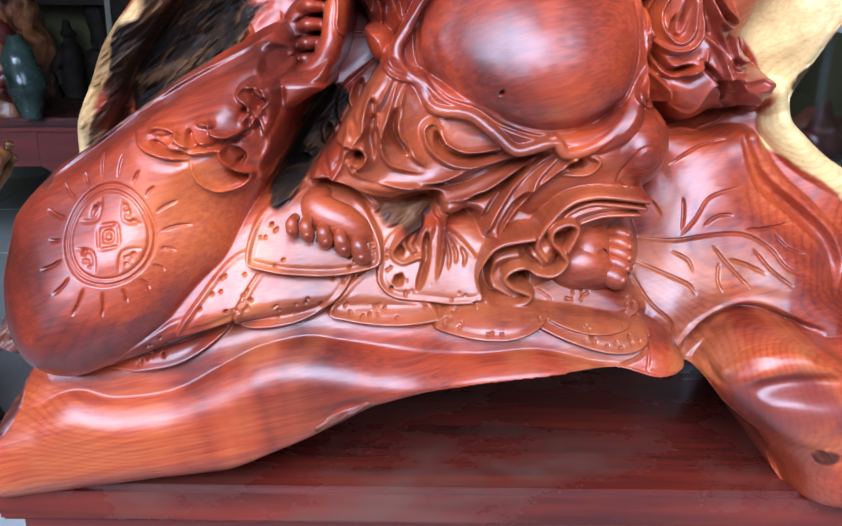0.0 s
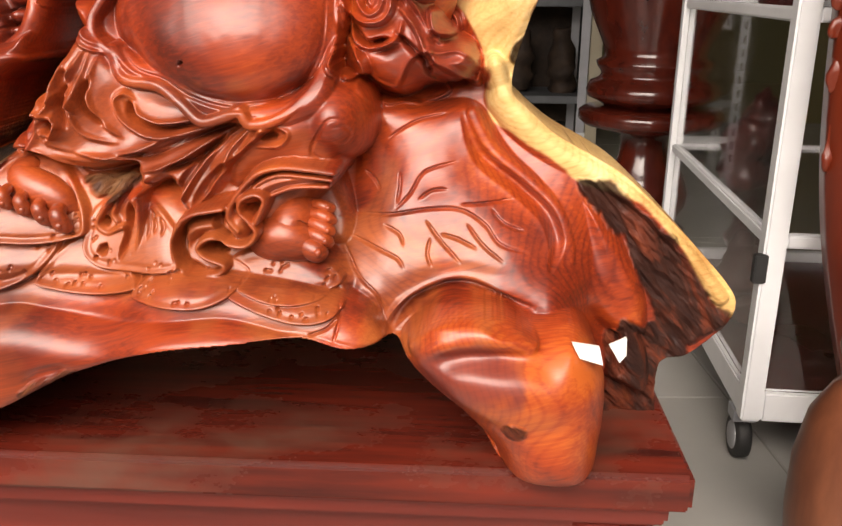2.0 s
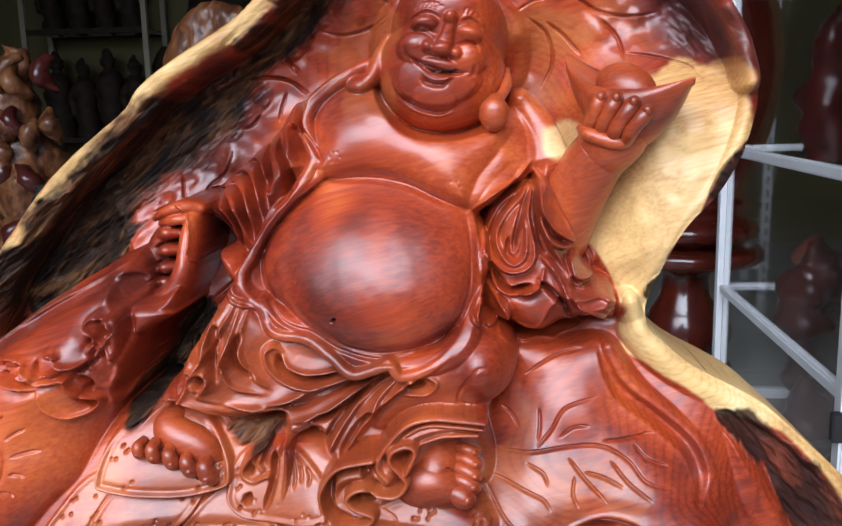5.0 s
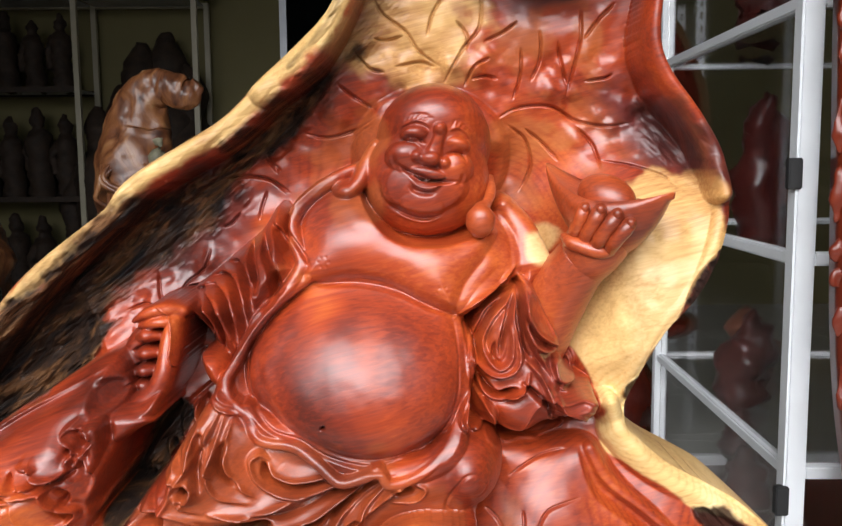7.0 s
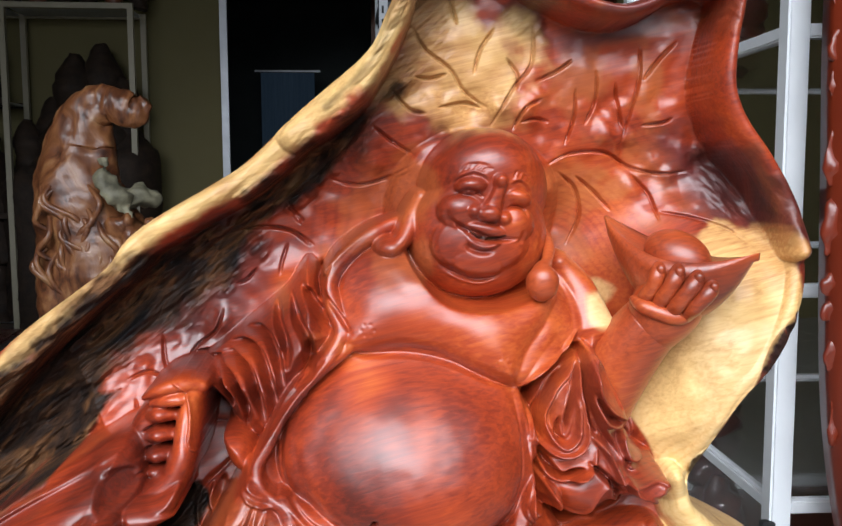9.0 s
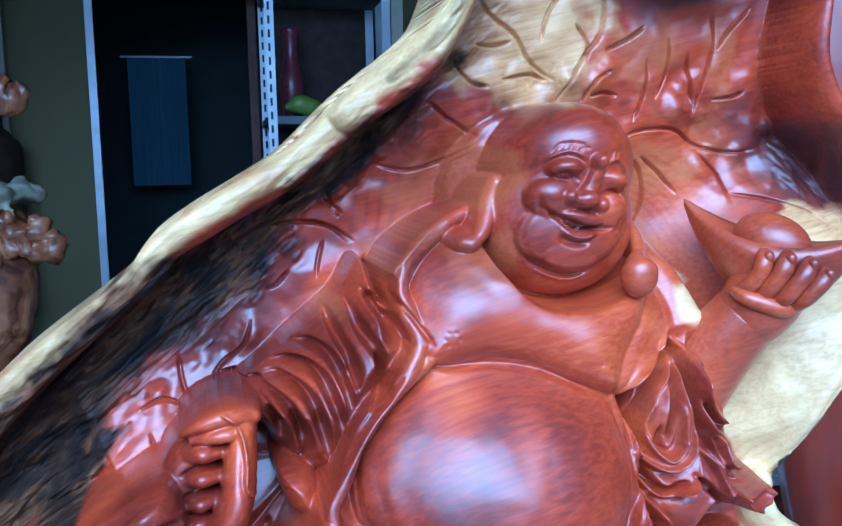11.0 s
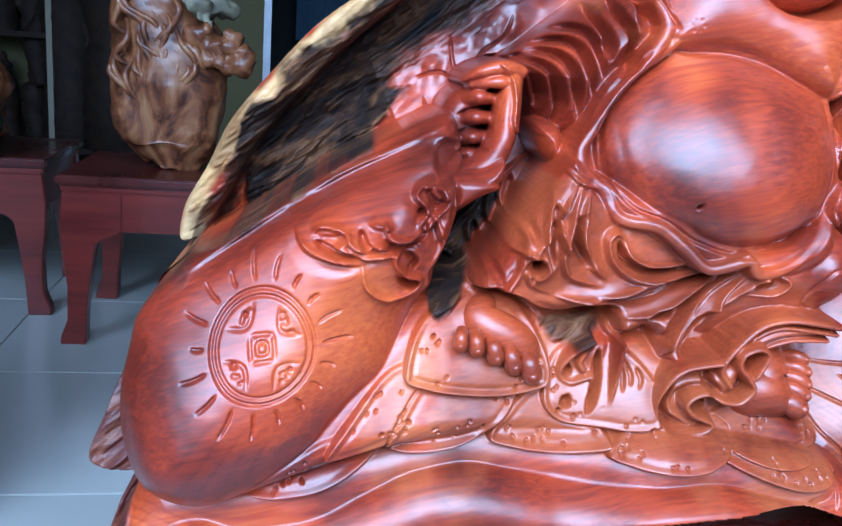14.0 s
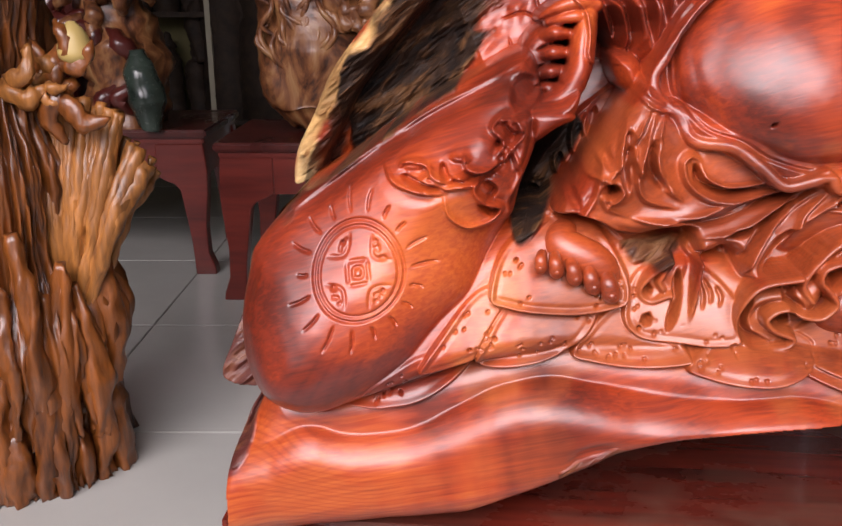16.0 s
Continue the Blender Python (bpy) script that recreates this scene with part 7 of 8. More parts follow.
# ---- tall turned vase on its stand ----
def tall_vase():
    c = empty("tall_vase", pose(0.79, 2.66, 0), "tall polished red wooden vase on a turned stand", "vase")
    stand = [(0.13, 0), (0.135, 0.02), (0.135, 0.045), (0.115, 0.055), (0.11, 0.07), (0.125, 0.085), (0.125, 0.10), (0.095, 0.115), (0.10, 0.14), (0.122, 0.18), (0.125, 0.215), (0.105, 0.27), (0.075, 0.32), (0.07, 0.37), (0.078, 0.40), (0.19, 0.425), (0.208, 0.44), (0.208, 0.465), (0.195, 0.475), (0.15, 0.48)]
    body = [(0.13, 0.48), (0.15, 0.495), (0.185, 0.51), (0.19, 0.53), (0.18, 0.555), (0.155, 0.565), (0.145, 0.58), (0.16, 0.60), (0.165, 0.615), (0.14, 0.63), (0.145, 0.66), (0.19, 0.76), (0.225, 0.90), (0.235, 1.02), (0.22, 1.16), (0.17, 1.30), (0.115, 1.40), (0.09, 1.48), (0.095, 1.56), (0.15, 1.64), (0.15, 1.66), (0.08, 1.655)]
    part("stand", lathe(stand), VASE_RED, c)
    part("vase_body", lathe(body), VASE_RED, c)


tall_vase()

# ---- tables with carvings at the back left ----
def side_table(m, w=1.0, d=0.5, h=0.47, label="dark red lacquered low table with cabriole legs"):
    t = empty("low_table", m, label, "table", "low tables along the shop")
    part("tabletop", boxed(0, w, 0, d, h - 0.026, h, bevel=0.006), DARK_RED, t, smooth=False)
    part("moulding", boxed(0.012, w - 0.012, 0.012, d - 0.012, h - 0.045, h - 0.026, bevel=0.004), LACQUER, t, smooth=False)
    bm = bmesh.new()
    for ya, yb in ((0.02, 0.045), (d - 0.045, d - 0.02)):
        box(bm, 0.165, w - 0.165, ya, yb, h - 0.15, h - 0.045)
    for xa, xb in ((0.02, 0.045), (w - 0.045, w - 0.02)):
        box(bm, xa, xb, 0.045, d - 0.045, h - 0.15, h - 0.045)
    part("apron", bm, LACQUER, t, smooth=False)
    side = [(0.0, h - 0.045), (-0.008, h - 0.13), (-0.004, h - 0.2), (0.008, 0.16), (0.006, 0.07), (-0.012, 0.022), (-0.014, 0.0), (0.052, 0.0), (0.054, 0.03), (0.057, 0.1), (0.066, 0.17), (0.078, h - 0.215), (0.082, h - 0.19), (0.098, h - 0.172), (0.125, h - 0.162), (0.15, h - 0.147), (0.15, h - 0.045)]
    for lx, sx in ((0.015, 1), (w - 0.015, -1)):
        for ya, yb in ((0.012, 0.06), (d - 0.06, d - 0.012)):
            bm = bmesh.new()
            rows = [[bm.verts.new((lx + sx * u, y, z)) for u, z in side] for y in (ya, yb)]
            bm.faces.new(rows[0])
            bm.faces.new(rows[1][::-1])
            for k in range(len(side)):
                n = (k + 1) % len(side)
                bm.faces.new((rows[0][k], rows[1][k], rows[1][n], rows[0][n]))
            bmesh.ops.recalc_face_normals(bm, faces=bm.faces[:])
            bmesh.ops.bevel(bm, geom=bm.edges[:], offset=0.003, segments=1, affect="EDGES")
            part("leg", bm, LACQUER, t, smooth=False)
    return t


side_table(pose(-0.905, 2.31, 0, 0, 0, 3.5), 1.05)
side_table(pose(-2.02, 2.46, 0, 0, 0, 5), 1.02)

# ---- weathered root carving standing on the floor at the left ----
FAN = grained("splintered_tan_wood", (0.04, 0.012, 0.004), (0.47, 0.18, 0.04), 0.42, 0.15, 26, (1, 1, 0.08), 0.9)


def root_carving():
    c = empty("root_carving", pose(-0.955, 1.42, 0), "tall weathered root carving with leaves and birds standing on the floor", "wood carving")
    rnd = random.Random(5)
    # the fibrous trunk: ridges run up it and twist a little
    bm, rings, n = bmesh.new(), [], 240
    for i in range(121):
        u = i / 120
        z = 1.18 * u
        base = 0.165 - 0.055 * min(u * 2.2, 1.0) + 0.02 * math.sin(7 * u) - 0.06 * max(0.0, u - 0.7)
        ring = []
        for k in range(n):
            a = 2 * math.pi * k / n + 0.35 * u
            q = Vector((3.2 * math.cos(a), 3.2 * math.sin(a), 0.8 * z))
            fibre = abs(noise.noise(q * 2.6)) * 0.05 + abs(noise.noise(q * 7.0 + Vector((9, 0, 0)))) * 0.03 + abs(noise.noise(Vector((q.x * 13, q.y * 13, q.z * 5)))) * 0.012
            lump = 0.05 * noise.noise(Vector((math.cos(a), math.sin(a), 5 * z)))
            r = base + lump - fibre + 0.012
            ring.append(bm.verts.new((-0.02 + r * math.cos(a), r * math.sin(a), z)))
        rings.append(ring)
    for a, b in zip(rings, rings[1:]):
        for k in range(n):
            bm.faces.new((a[k], a[(k + 1) % n], b[(k + 1) % n], b[k]))
    bm.faces.new(rings[0][::-1])
    bm.faces.new(rings[-1])
    part("trunk", bm, WEATHERED, c)
    # long splints standing off the trunk
    for k in range(40):
        a = -math.pi * (0.02 + 0.96 * k / 39) + rnd.uniform(-0.05, 0.05)
        r0 = rnd.uniform(0.14, 0.165)
        x, y = -0.02 + r0 * math.cos(a), r0 * math.sin(a)
        z0, z1 = (0.0, rnd.uniform(0.16, 0.3)) if k % 2 else (rnd.uniform(0.06, 0.2), rnd.uniform(0.34, 0.5))
        w = rnd.uniform(0.012, 0.024)
        bm = limb(bmesh.new(), [(x * 1.03, y * 1.03, z0, w * 0.7), (x + rnd.uniform(-0.012, 0.012), y, z0 * 0.6 + z1 * 0.4, w * 1.2), (x * 0.9 + rnd.uniform(-0.014, 0.014), y * 0.86, z1, w * 0.3)], 14, 14)
        roughen(bm, 0.016, 60, (1, 1, 0.12))
        part("splint", bm, WEATHERED, c)
    # the splintered fan that flares from a point at knee height
    for k in range(46):
        u, v = (k % 23) / 22, k // 23
        top = (0.015 + 0.215 * u + rnd.uniform(-0.006, 0.006), 0.0 + 0.05 * v + 0.03 * u, 0.71 - 0.05 * u - 0.07 * max(0.0, u - 0.75) * 4 + rnd.uniform(-0.03, 0.015) - 0.04 * v)
        mid = (0.04 + 0.135 * u, -0.035 + 0.05 * v + 0.02 * u, 0.50 - 0.03 * u)
        low = (0.062 + 0.045 * u, -0.035 + 0.05 * v, 0.40 - 0.12 * u + rnd.uniform(-0.012, 0.012))
        w = rnd.uniform(0.008, 0.0155)
        bm = limb(bmesh.new(), [(*low, w * 0.4), (*mid, w), (*top, w * rnd.uniform(0.6, 0.95))], 8, 12)
        roughen(bm, 0.009, 48, (1, 1, 0.16))
        part("splint", bm, FAN, c, "pale splintered fibre of the flaring root")
    # carved leaves, folds and birds over the front and the side
    for k in range(64):
        bm = bmesh.new()
        x, z = rnd.uniform(-0.26, 0.02), rnd.uniform(0.42, 1.0)
        y = -0.12 - 0.07 * rnd.random()
        if k % 4 == 0:
            x, z = rnd.uniform(-0.26, -0.07), rnd.uniform(0.1, 0.4)
        if k % 5 == 0:
            x, y, z = rnd.uniform(-0.02, 0.15), rnd.uniform(-0.06, 0.0), rnd.uniform(0.69, 0.76)
        a, size = rnd.uniform(0, 6.28), rnd.uniform(0.035, 0.075)
        for i in range(rnd.choice((2, 3))):
            b = a + 1.1 * i
            limb(bm, [(x, y + 0.012, z, 0.006), (x + size * 0.35 * math.cos(b), y - 0.012, z + size * 0.35 * math.sin(b), size * 0.26), (x + size * 0.8 * math.cos(b + 0.35), y - 0.016, z + size * 0.8 * math.sin(b + 0.35), size * 0.2), (x + size * 1.15 * math.cos(b + 0.8), y - 0.002, z + size * 1.15 * math.sin(b + 0.8), 0.003)], 9, 5)
        for v in bm.verts:
            v.co.y = y + (v.co.y - y) * 0.6
        roughen(bm, 0.012, 30)
        part("carved_leaf", bm, WEATHERED if k % 3 else FAN, c)
    for k in range(4):
        z = 0.14 + 0.19 * k
        bm = limb(bmesh.new(), [(-0.2, -0.15, z, 0.014), (-0.14, -0.2, z + 0.04, 0.036), (-0.08, -0.19, z + 0.075, 0.034), (-0.03, -0.16, z + 0.10, 0.02), (0.0, -0.14, z + 0.15, 0.006)], 14, 6)
        roughen(bm, 0.009, 36)
        part("carved_bird", bm, FAN, c)


root_carving()

# ---- carvings on the low tables ----
def swan_root():
    c = empty("hooked_root_carving", pose(-0.655, 2.55, 0.471), "tan root carving with a hooked top on a low table", "wood carving")
    bm = limb(bmesh.new(), [(0.0, 0, 0.0, 0.07), (0.0, 0, 0.07, 0.135), (-0.005, 0, 0.2, 0.16), (-0.015, 0, 0.36, 0.15), (-0.035, 0, 0.48, 0.112), (-0.03, 0, 0.6, 0.09), (0.0, -0.01, 0.69, 0.066), (0.06, -0.02, 0.715, 0.054), (0.12, -0.03, 0.69, 0.045), (0.155, -0.03, 0.72, 0.02)], 40, 16)
    for v in bm.verts:
        v.co.y *= 0.75
    roughen(bm, 0.022, 9, (1, 1, 0.55))
    part("body", bm, FIGURED, c)
    rnd = random.Random(8)
    for k in range(22):
        bm = bmesh.new()
        x0, z0 = rnd.uniform(-0.13, 0.06), rnd.uniform(0.3, 0.5)
        y0 = -0.098
        limb(bm, [(x0, y0 + 0.02, z0, 0.005), (x0 + rnd.uniform(-0.04, 0.05), y0 - 0.003, z0 - 0.05, 0.009), (x0 + rnd.uniform(-0.03, 0.06), y0, z0 - 0.1, 0.008), (x0 + rnd.uniform(-0.02, 0.08), y0 + 0.03, z0 - 0.15, 0.004)], 8, 6)
        part("carved_strand", bm, FIGURED, c)
    for k in range(9):
        bm = bmesh.new()
        p = Vector((0.06 + 0.018 * k, -0.07, 0.34 + 0.03 * math.sin(2.3 * k)))
        q = Vector((rnd.uniform(-0.02, 0.05), -0.02, rnd.uniform(-0.06, 0.06)))
        limb(bm, [(*(p - q * 0.4), 0.02), (*p, 0.034), (*(p + q), 0.012)], 10, 6)
        roughen(bm, 0.02, 30)
        part("carved_leaf", bm, FIGURED, c)
    bm = bmesh.new()
    bmesh.ops.create_icosphere(bm, subdivisions=3, radius=0.05)
    for v in bm.verts:
        v.co = Vector((v.co.x * 0.9 + 0.13, v.co.y * 0.6 - 0.03, v.co.z * 0.6 + 0.46))
    limb(bm, [(0.05, -0.09, 0.57, 0.006), (0.06, -0.1, 0.51, 0.02), (0.09, -0.1, 0.44, 0.024), (0.12, -0.09, 0.4, 0.006)], 10, 8)
    roughen(bm, 0.035, 16)
    part("white_stone", bm, plain("pale_stone", (0.2, 0.185, 0.12), 0.6, vary=0.6, scale=20), c, "pale rough stone set in the wood")


swan_root()


def lumpy(name, m, label, mat, rows, seed=1, amount=0.02, scale=14, cat="wood carving", group=""):
    """A small rounded root or figure-like carving made of fused limbs."""
    c = empty(name, m, label, cat, group)
    bm = bmesh.new()
    for row in rows:
        limb(bm, row, 14, 7)
    roughen(bm, amount, scale)
    part("body", bm, mat, c)
    return c


STONE = plain("dark_green_stone", (0.03, 0.045, 0.035), 0.25, vary=0.6, scale=12, coat=0.3)
def gnarled_root():
    c = empty("root_carving_on_table", pose(-1.30, 2.66, 0.471), "reddish gnarled root carving on a low table", "wood carving")
    r = random.Random(12)
    body = limb(bmesh.new(), [(0, 0, 0, 0.12), (0.02, 0, 0.18, 0.13), (-0.03, 0, 0.4, 0.10), (0.0, 0, 0.66, 0.04)], 28, 12)
    roughen(body, 0.035, 12)
    part("body", body, FIGURED, c)
    for k in range(26):
        x, z = r.uniform(-0.16, 0.17), r.uniform(0.02, 0.55)
        bm = limb(bmesh.new(), [(x, -0.09, z, 0.012), (x + r.uniform(-0.05, 0.05), -0.125, z + 0.05, 0.03), (x + r.uniform(-0.08, 0.08), -0.10, z + 0.10, 0.01)], 9, 6)
        roughen(bm, 0.012, 30)
        part("carved_knot", bm, DARK_RED if k % 2 else FIGURED, c)


gnarled_root()
lumpy("scholar_stone", pose(-1.165, 2.52, 0.471), "dark green polished stone standing on a low table", STONE, [[(0, 0, 0.0, 0.03), (0.0, 0, 0.09, 0.055), (-0.015, 0, 0.18, 0.045), (-0.02, 0, 0.24, 0.02)]], amount=0.008, cat="stone")
lumpy("yellow_gourd", pose(-0.815, 1.41, 0.765), "small yellow carved gourd on a root carving", plain("yellow_gourd_skin", (0.42, 0.30, 0.10), 0.5), [[(0, 0, -0.02, 0.012), (0, 0, 0.0, 0.03), (0, 0, 0.035, 0.022), (0, 0, 0.055, 0.006)]], amount=0.003, cat="ornament")
for k, (x, y, s) in enumerate([(-1.62, 2.75, 1.3), (-1.9, 2.6, 1.0)]):
    lumpy("dark_root_carving", pose(x, y, 0.471, 0, 0, 50 * k), "dark brown root carving on a low table", DARK_RED, [[(0, 0, 0, 0.09 * s), (0.03, 0, 0.2 * s, 0.11 * s), (-0.02, 0.02, 0.4 * s, 0.06 * s), (0.02, 0, 0.6 * s, 0.02)], [(0.05, 0, 0.1 * s, 0.05 * s), (0.13 * s, 0, 0.3 * s, 0.04 * s), (0.1 * s, 0, 0.5 * s, 0.02)]], group="dark carvings on the low tables")

# ---- shelf unit with white frame against the far wall ----
def wall_shelf():
    c = empty("wall_shelf_unit", pose(-2.65, 5.2, 0), "white metal shelf unit holding dark carvings", "shelf")
    w, d, s = 1.51, 0.36, 0.032
    for x in (0, 0.765, w - s):
        for y in (0, d - s):
            part("post", boxed(x, x + s, y, y + s, 0, 1.985), DULL_WHITE, c, smooth=False)
    for x0, x1, heights in ((s, 0.765, (0.1, 0.75, 1.41, 1.953)), (0.765 + s, w - s, (0.1, 1.953))):
        for z in heights:
            for y in (0, d - s):
                # dimness put into the colour: lower rails near-black, top rail cream
                part("rail", boxed(x0, x1, y, y + s, z, z + s), DULL_WHITE if z > 1.9 else NEAR_BLACK, c, smooth=False)
            part("shelf", boxed(x0, x1, s, d - s, z + 0.01, z + 0.02), STEEL, c, smooth=False)


wall_shelf()
rnd = random.Random(21)


def shelf_statue(m, h, group):
    """A dark standing carving: base, robe-like body, shoulders and a knob of a head, all one block."""
    w = h * 0.13
    return lumpy("shelf_carving", m, "dark wooden carving on the white shelf unit", NEAR_BLACK, [[(0, 0, 0, w), (0.01, 0, h * 0.12, w * 1.1), (0.0, 0, h * 0.4, w * 0.95), (0.0, 0, h * 0.66, w * 1.05), (0.0, 0, h * 0.78, w * 0.5), (0.0, 0, h * 0.88, w * 0.62), (0.0, 0, h, w * 0.15)], [(-w, -0.01, h * 0.3, w * 0.3), (-w * 1.25, -0.02, h * 0.5, w * 0.38), (-w * 0.6, -0.01, h * 0.68, w * 0.4)]], amount=0.018, scale=18, group=group)


for z in (0.77, 1.43, 0.12):
    for k in range(4):
        shelf_statue(pose(-2.53 + 0.17 * k, 5.38, z, 0, 0, rnd.uniform(-40, 40)), rnd.uniform(0.42, 0.6), "carvings on the shelf unit")
for k in range(5):
    shelf_statue(pose(-1.80 + 0.14 * k, 5.36 + 0.05 * (k % 2), 0.12, 0, 0, rnd.uniform(-40, 40)), rnd.uniform(1.15, 1.7), "carvings on the shelf unit")
for k in range(11):
    lumpy("standing_plank", pose(-2.6 + 0.145 * k, 5.4, 1.987), "dark reddish bark-edged plank standing on the shelf unit", NEAR_BLACK if k % 3 else BROWN, [[(0, 0, 0, 0.05), (0.005, 0, 0.2, 0.058), (-0.005, 0, 0.45, 0.052), (0.004, 0, 0.9, 0.055)]], amount=0.014, group="planks on the shelf unit")

# ---- slotted steel rack in the middle of the room ----
def steel_rack():
    c = empty("slotted_steel_rack", pose(0.225, 4.06, 0), "grey slotted steel rack with odds and ends", "rack")
    w, d = 0.57, 0.4
    for x in (0, w - 0.04):
        for y in (0, d):
            post = part("post", boxed(x, x + 0.04, y, y + 0.004, 0, 2.1), STEEL, c, smooth=False)
            if x:
                continue
            bm = bmesh.new()
            for k in range(34):
                box(bm, x + 0.012, x + 0.022, y - 0.0035, y - 0.0005, 0.05 + 0.06 * k, 0.085 + 0.06 * k)
            tagged(part("slot", bm, BLACK, post, "dark slots punched in the steel", smooth=False), kind="stuff")
    for z in (0.30, 0.74, 1.17, 1.75):
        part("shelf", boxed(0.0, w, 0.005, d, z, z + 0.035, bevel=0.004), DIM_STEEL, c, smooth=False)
    # added near-black sheet standing in for the darkness behind the rack
    part("dark_backing", boxed(0.0, w, d + 0.006, d + 0.02, 0.16, 2.06), NEAR_BLACK, c, smooth=False)
    part("side_frame", boxed(w + 0.005, w + 0.06, -0.005, 0.05, 0, 2.1, bevel=0.004), DULL_WHITE, c, "cream painted upright", smooth=False)
    part("bottom_rail", boxed(0.04, w + 0.005, -0.004, 0.02, 0.135, 0.165, bevel=0.003), WHITE_METAL, c, "white bottom rail", smooth=False)


steel_rack()
lumpy("green_fruit", pose(0.40, 4.14, 1.208), "yellow-green fruit lying on the steel rack", plain("green_fruit_skin", (0.17, 0.24, 0.03), 0.4), [[(-0.09, 0, 0.04, 0.01), (-0.03, 0, 0.05, 0.045), (0.04, 0, 0.04, 0.04), (0.1, 0, 0.035, 0.01)]], amount=0.008, cat="fruit")
lumpy("pink_vase", pose(0.36, 4.3, 1.206), "tall dull pink vase on the steel rack", plain("pink_glaze", (0.12, 0.03, 0.04), 0.3), [[(0, 0, 0.0, 0.04), (0, 0, 0.15, 0.06), (0, 0, 0.3, 0.035), (0, 0, 0.42, 0.045)]], amount=0.002, cat="vase")
for k in range(5):
    lumpy("rack_carving", pose(0.29 + 0.1 * k, 4.25, (0.336, 0.776)[k % 2], 0, 0, 70 * k), "dark wooden carving on the steel rack", NEAR_BLACK, [[(0, 0, 0, 0.06), (0.01, 0, 0.12, 0.07), (-0.01, 0, 0.3, 0.03)]], amount=0.03, group="carvings on the rack")


# blue curtain in the back room, with a faint glow of its own
def curtain():
    bm = bmesh.new()
    n = 60
    rows = [[bm.verts.new((-0.63 + 0.46 * k / n, 7.6 + 0.015 * math.sin(k * 0.9) + 0.008 * math.sin(k * 2.3), z)) for k in range(n + 1)] for z in (0.85, 1.89)]
    for a, b, c, d in zip(rows[0], rows[0][1:], rows[1][1:], rows[1]):
        bm.faces.new((a, b, c, d))
    bmesh.ops.solidify(bm, geom=bm.faces[:], thickness=0.004)
    m, t, b = material("blue_curtain", 0.8)
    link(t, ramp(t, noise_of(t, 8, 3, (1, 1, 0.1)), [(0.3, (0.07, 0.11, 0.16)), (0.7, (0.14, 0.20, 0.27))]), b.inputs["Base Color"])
    # the emission stands in for daylight coming through the cloth
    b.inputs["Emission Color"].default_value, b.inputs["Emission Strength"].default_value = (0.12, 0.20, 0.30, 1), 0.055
    c = empty("curtain", Matrix.Identity(4), "blue curtain in the back room, faintly glowing of itself", "curtain")
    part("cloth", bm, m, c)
    part("rod", boxed(-0.68, -0.12, 7.585, 7.6, 1.895, 1.91), STEEL, c, smooth=False)


curtain()
for k, x in enumerate((0.28, 0.62)):
    tagged(part("timber_post", boxed(x, x + 0.06, 6.4, 6.46, 0, 2.6, bevel=0.005), BROWN, None, "upright brown timber leaning post in the back room", smooth=False), category="post", group="timber in the back room")

# ---- contents of the glass cabinet ----
rnd = random.Random(4)
for z in (0.132, 0.436, 0.796, 1.206, 1.616):
    for k in range(9):
        x, y, h = 0.10 + 0.12 * k + rnd.uniform(-0.02, 0.02), 0.16 + 0.28 * ((k + 1) % 3) + rnd.uniform(-0.04, 0.04), rnd.uniform(0.14, 0.3)
        lumpy("cabinet_carving", CABINET @ pose(x, y, z, 0, 0, rnd.uniform(0, 360)), "small dark red polished carving on a cabinet shelf", rnd.choice((DARK_RED, VASE_RED, BROWN)), [[(0, 0, 0, 0.05), (0.01, 0, h * 0.3, 0.06), (-0.015, 0, h * 0.7, 0.045), (0.0, 0, h, 0.012)]], amount=0.024, scale=24, group="carvings in the cabinet")

# ---- turned gourd vase and carved red panel at the right ----
def gourd_vase():
    c = empty("gourd_vase", pose(0.785, 1.06, 0), "brown matt wooden gourd vase standing on the floor", "vase")
    part("body", lathe([(0.05, 0), (0.06, 0.01), (0.075, 0.05), (0.082, 0.12), (0.082, 0.2), (0.07, 0.27), (0.045, 0.318), (0.03, 0.334), (0.038, 0.35), (0.045, 0.375), (0.04, 0.405), (0.02, 0.425), (0.008, 0.43)], 40), BROWN, c)


gourd_vase()


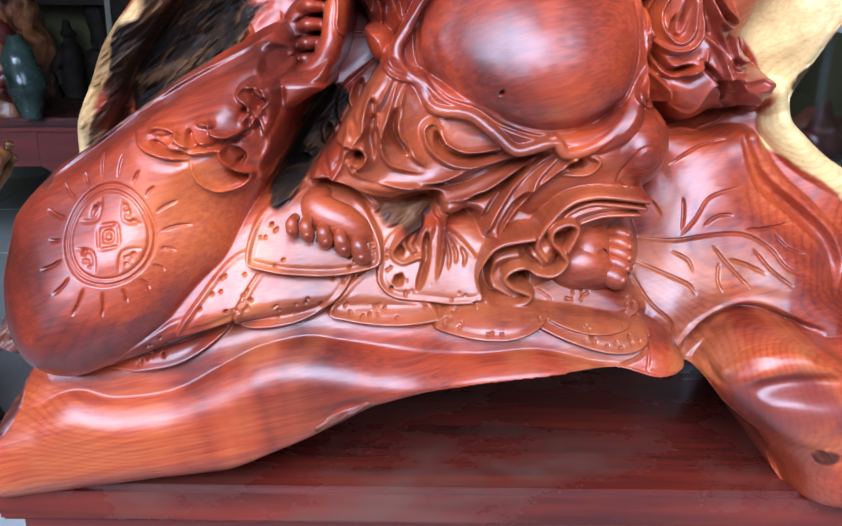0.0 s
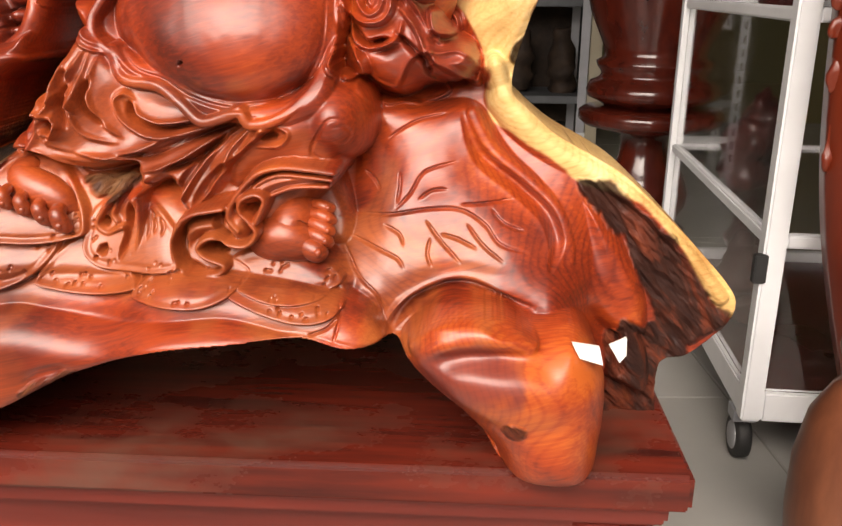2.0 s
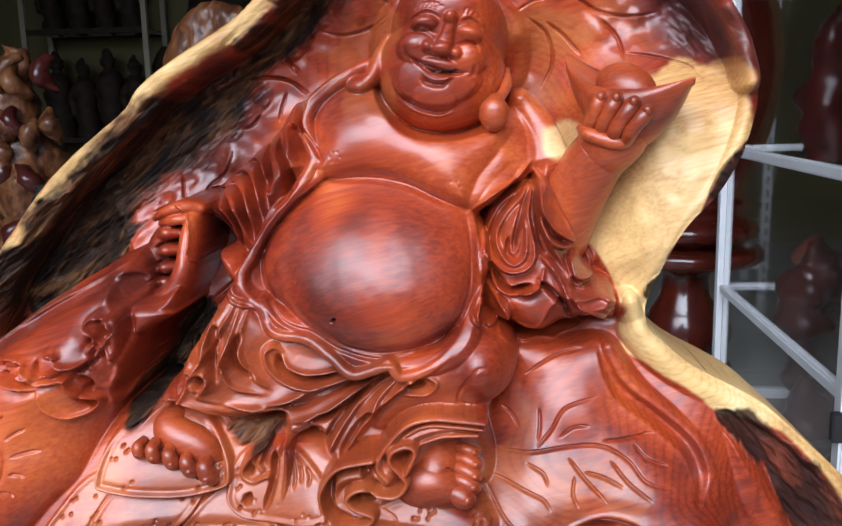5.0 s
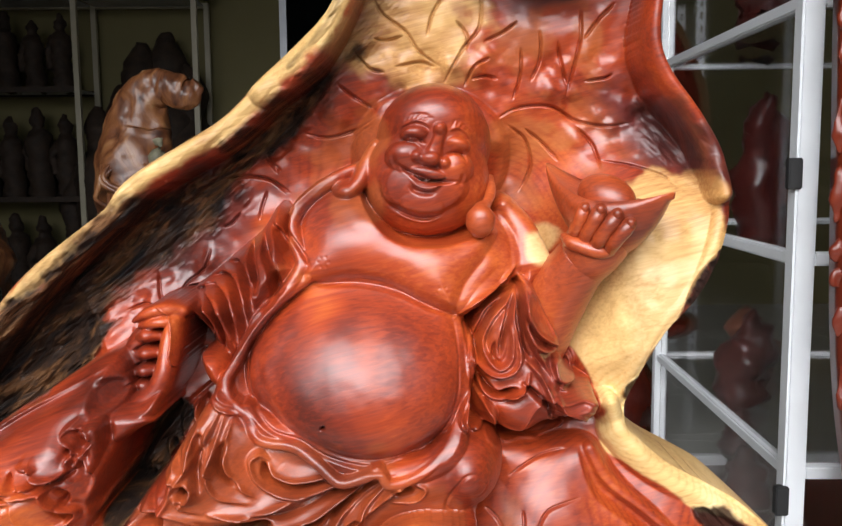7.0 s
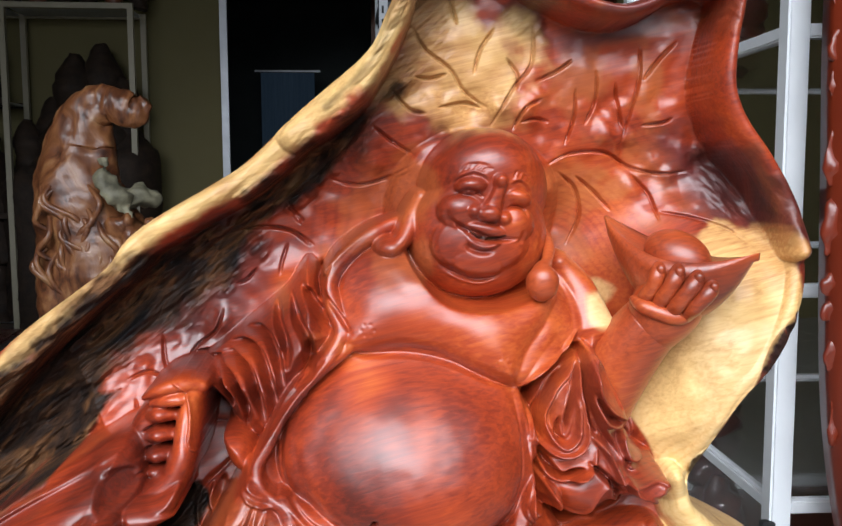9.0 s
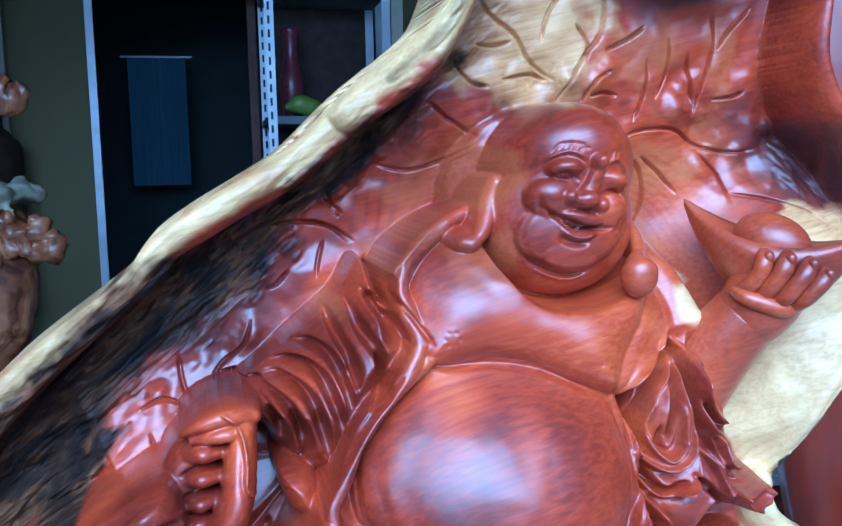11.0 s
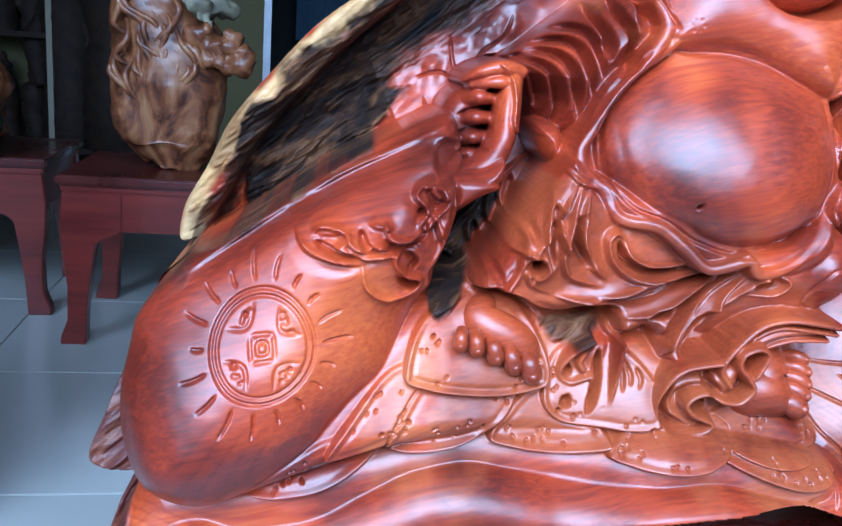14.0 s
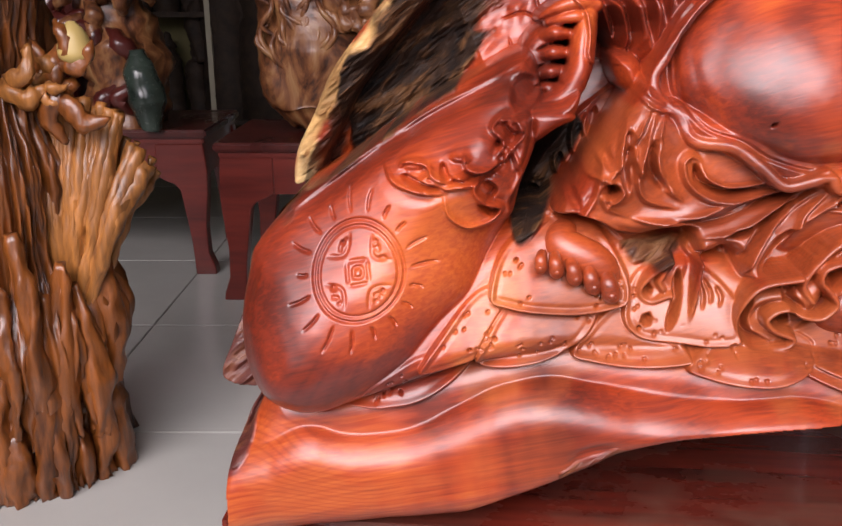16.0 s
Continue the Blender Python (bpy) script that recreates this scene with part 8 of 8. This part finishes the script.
def carved_panel():
    c = empty("carved_red_panel", pose(0.735, 1.21, 0), "tall orange-red lacquered panel with a carved leafy edge", "panel")
    bm = bmesh.new()
    n, rows = 16, []
    for i in range(49):
        z = 1.75 * i / 48
        left = 0.0 + 0.2 * max(0.0, 0.95 - z) ** 2.0 + 0.004 * math.sin(z * 9)
        ring = []
        for k in range(n + 1):
            u = k / n
            ring.append((left + 0.42 * u, 0.03 - 0.075 * math.sin(math.pi * min(u * 1.1, 1)) ** 0.6 + 0.004 * math.sin(7 * u + 5 * z), z))
        ring += [(left + 0.42, 0.06, z), (left, 0.06, z)]
        rows.append([bm.verts.new(v) for v in ring])
    m = len(rows[0])
    for a, b in zip(rows, rows[1:]):
        for k in range(m):
            bm.faces.new((a[k], a[(k + 1) % m], b[(k + 1) % m], b[k]))
    bm.faces.new(rows[0][::-1])
    bm.faces.new(rows[-1])
    part("board", bm, PANEL_RED, c)
    r, z = random.Random(6), 0.62
    while z < 1.55:
        size = r.choice((0.018, 0.026, 0.045))
        left = 0.2 * max(0.0, 0.95 - z) ** 2.0
        bm = bmesh.new()
        bmesh.ops.create_icosphere(bm, subdivisions=3, radius=1.0)
        for v in bm.verts:
            v.co = Vector((left + 0.005 + 0.013 * v.co.x + 0.004 * v.co.z, 0.03 + 0.005 * v.co.y, z + size * v.co.z))
        roughen(bm, 0.007, 34)
        part("carved_leaf", bm, PANEL_RED, c)
        z += size * 2 + r.choice((0.004, 0.012, 0.05))


carved_panel()

# ---- two paper tags stuck on the root ----
def paper_tag(points, label):
    bm = bmesh.new()
    front, back = ([bm.verts.new((x, y + d, z)) for x, y, z in points] for d in (0, 0.004))
    bm.faces.new(front[::-1])
    bm.faces.new(back)
    for k in range(4):
        bm.faces.new((front[k], front[(k + 1) % 4], back[(k + 1) % 4], back[k]))
    bmesh.ops.recalc_face_normals(bm, faces=bm.faces[:])
    tagged(part("paper_tag", bm, PAPER, None, label, smooth=False), category="tag", group="paper tags on the root")


paper_tag([(0.3038, 0.505, 0.6102), (0.3216, 0.505, 0.6078), (0.3247, 0.505, 0.5954), (0.3092, 0.505, 0.6)], "small blank white paper tag stuck on the root")
paper_tag([(0.3292, 0.512, 0.6062), (0.3398, 0.512, 0.6118), (0.3404, 0.512, 0.6), (0.3364, 0.512, 0.5945)], "small torn white paper tag stuck on the root")

# ---- floor tiles, six hundred millimetres square ----
def floor_tiles():
    side, gap = 0.6, 0.004
    bm = box(bmesh.new(), gap / 2, side - gap / 2, gap / 2, side - gap / 2, -0.012, 0.0, bevel=0.0015)
    first = part("tile", bm, TILE, floor, smooth=False)
    first.matrix_basis = ROOM @ pose(0.331 - 0.6 * 12, 1.585 - 0.6 * 4, 0)
    for i in range(-12, 12):
        for j in range(-4, 7):
            if (i, j) != (-12, -4):
                t = new("tile", first.data)
                t.parent = floor
                t.matrix_basis = ROOM @ pose(0.331 + side * i, 1.585 + side * j, 0)


floor_tiles()
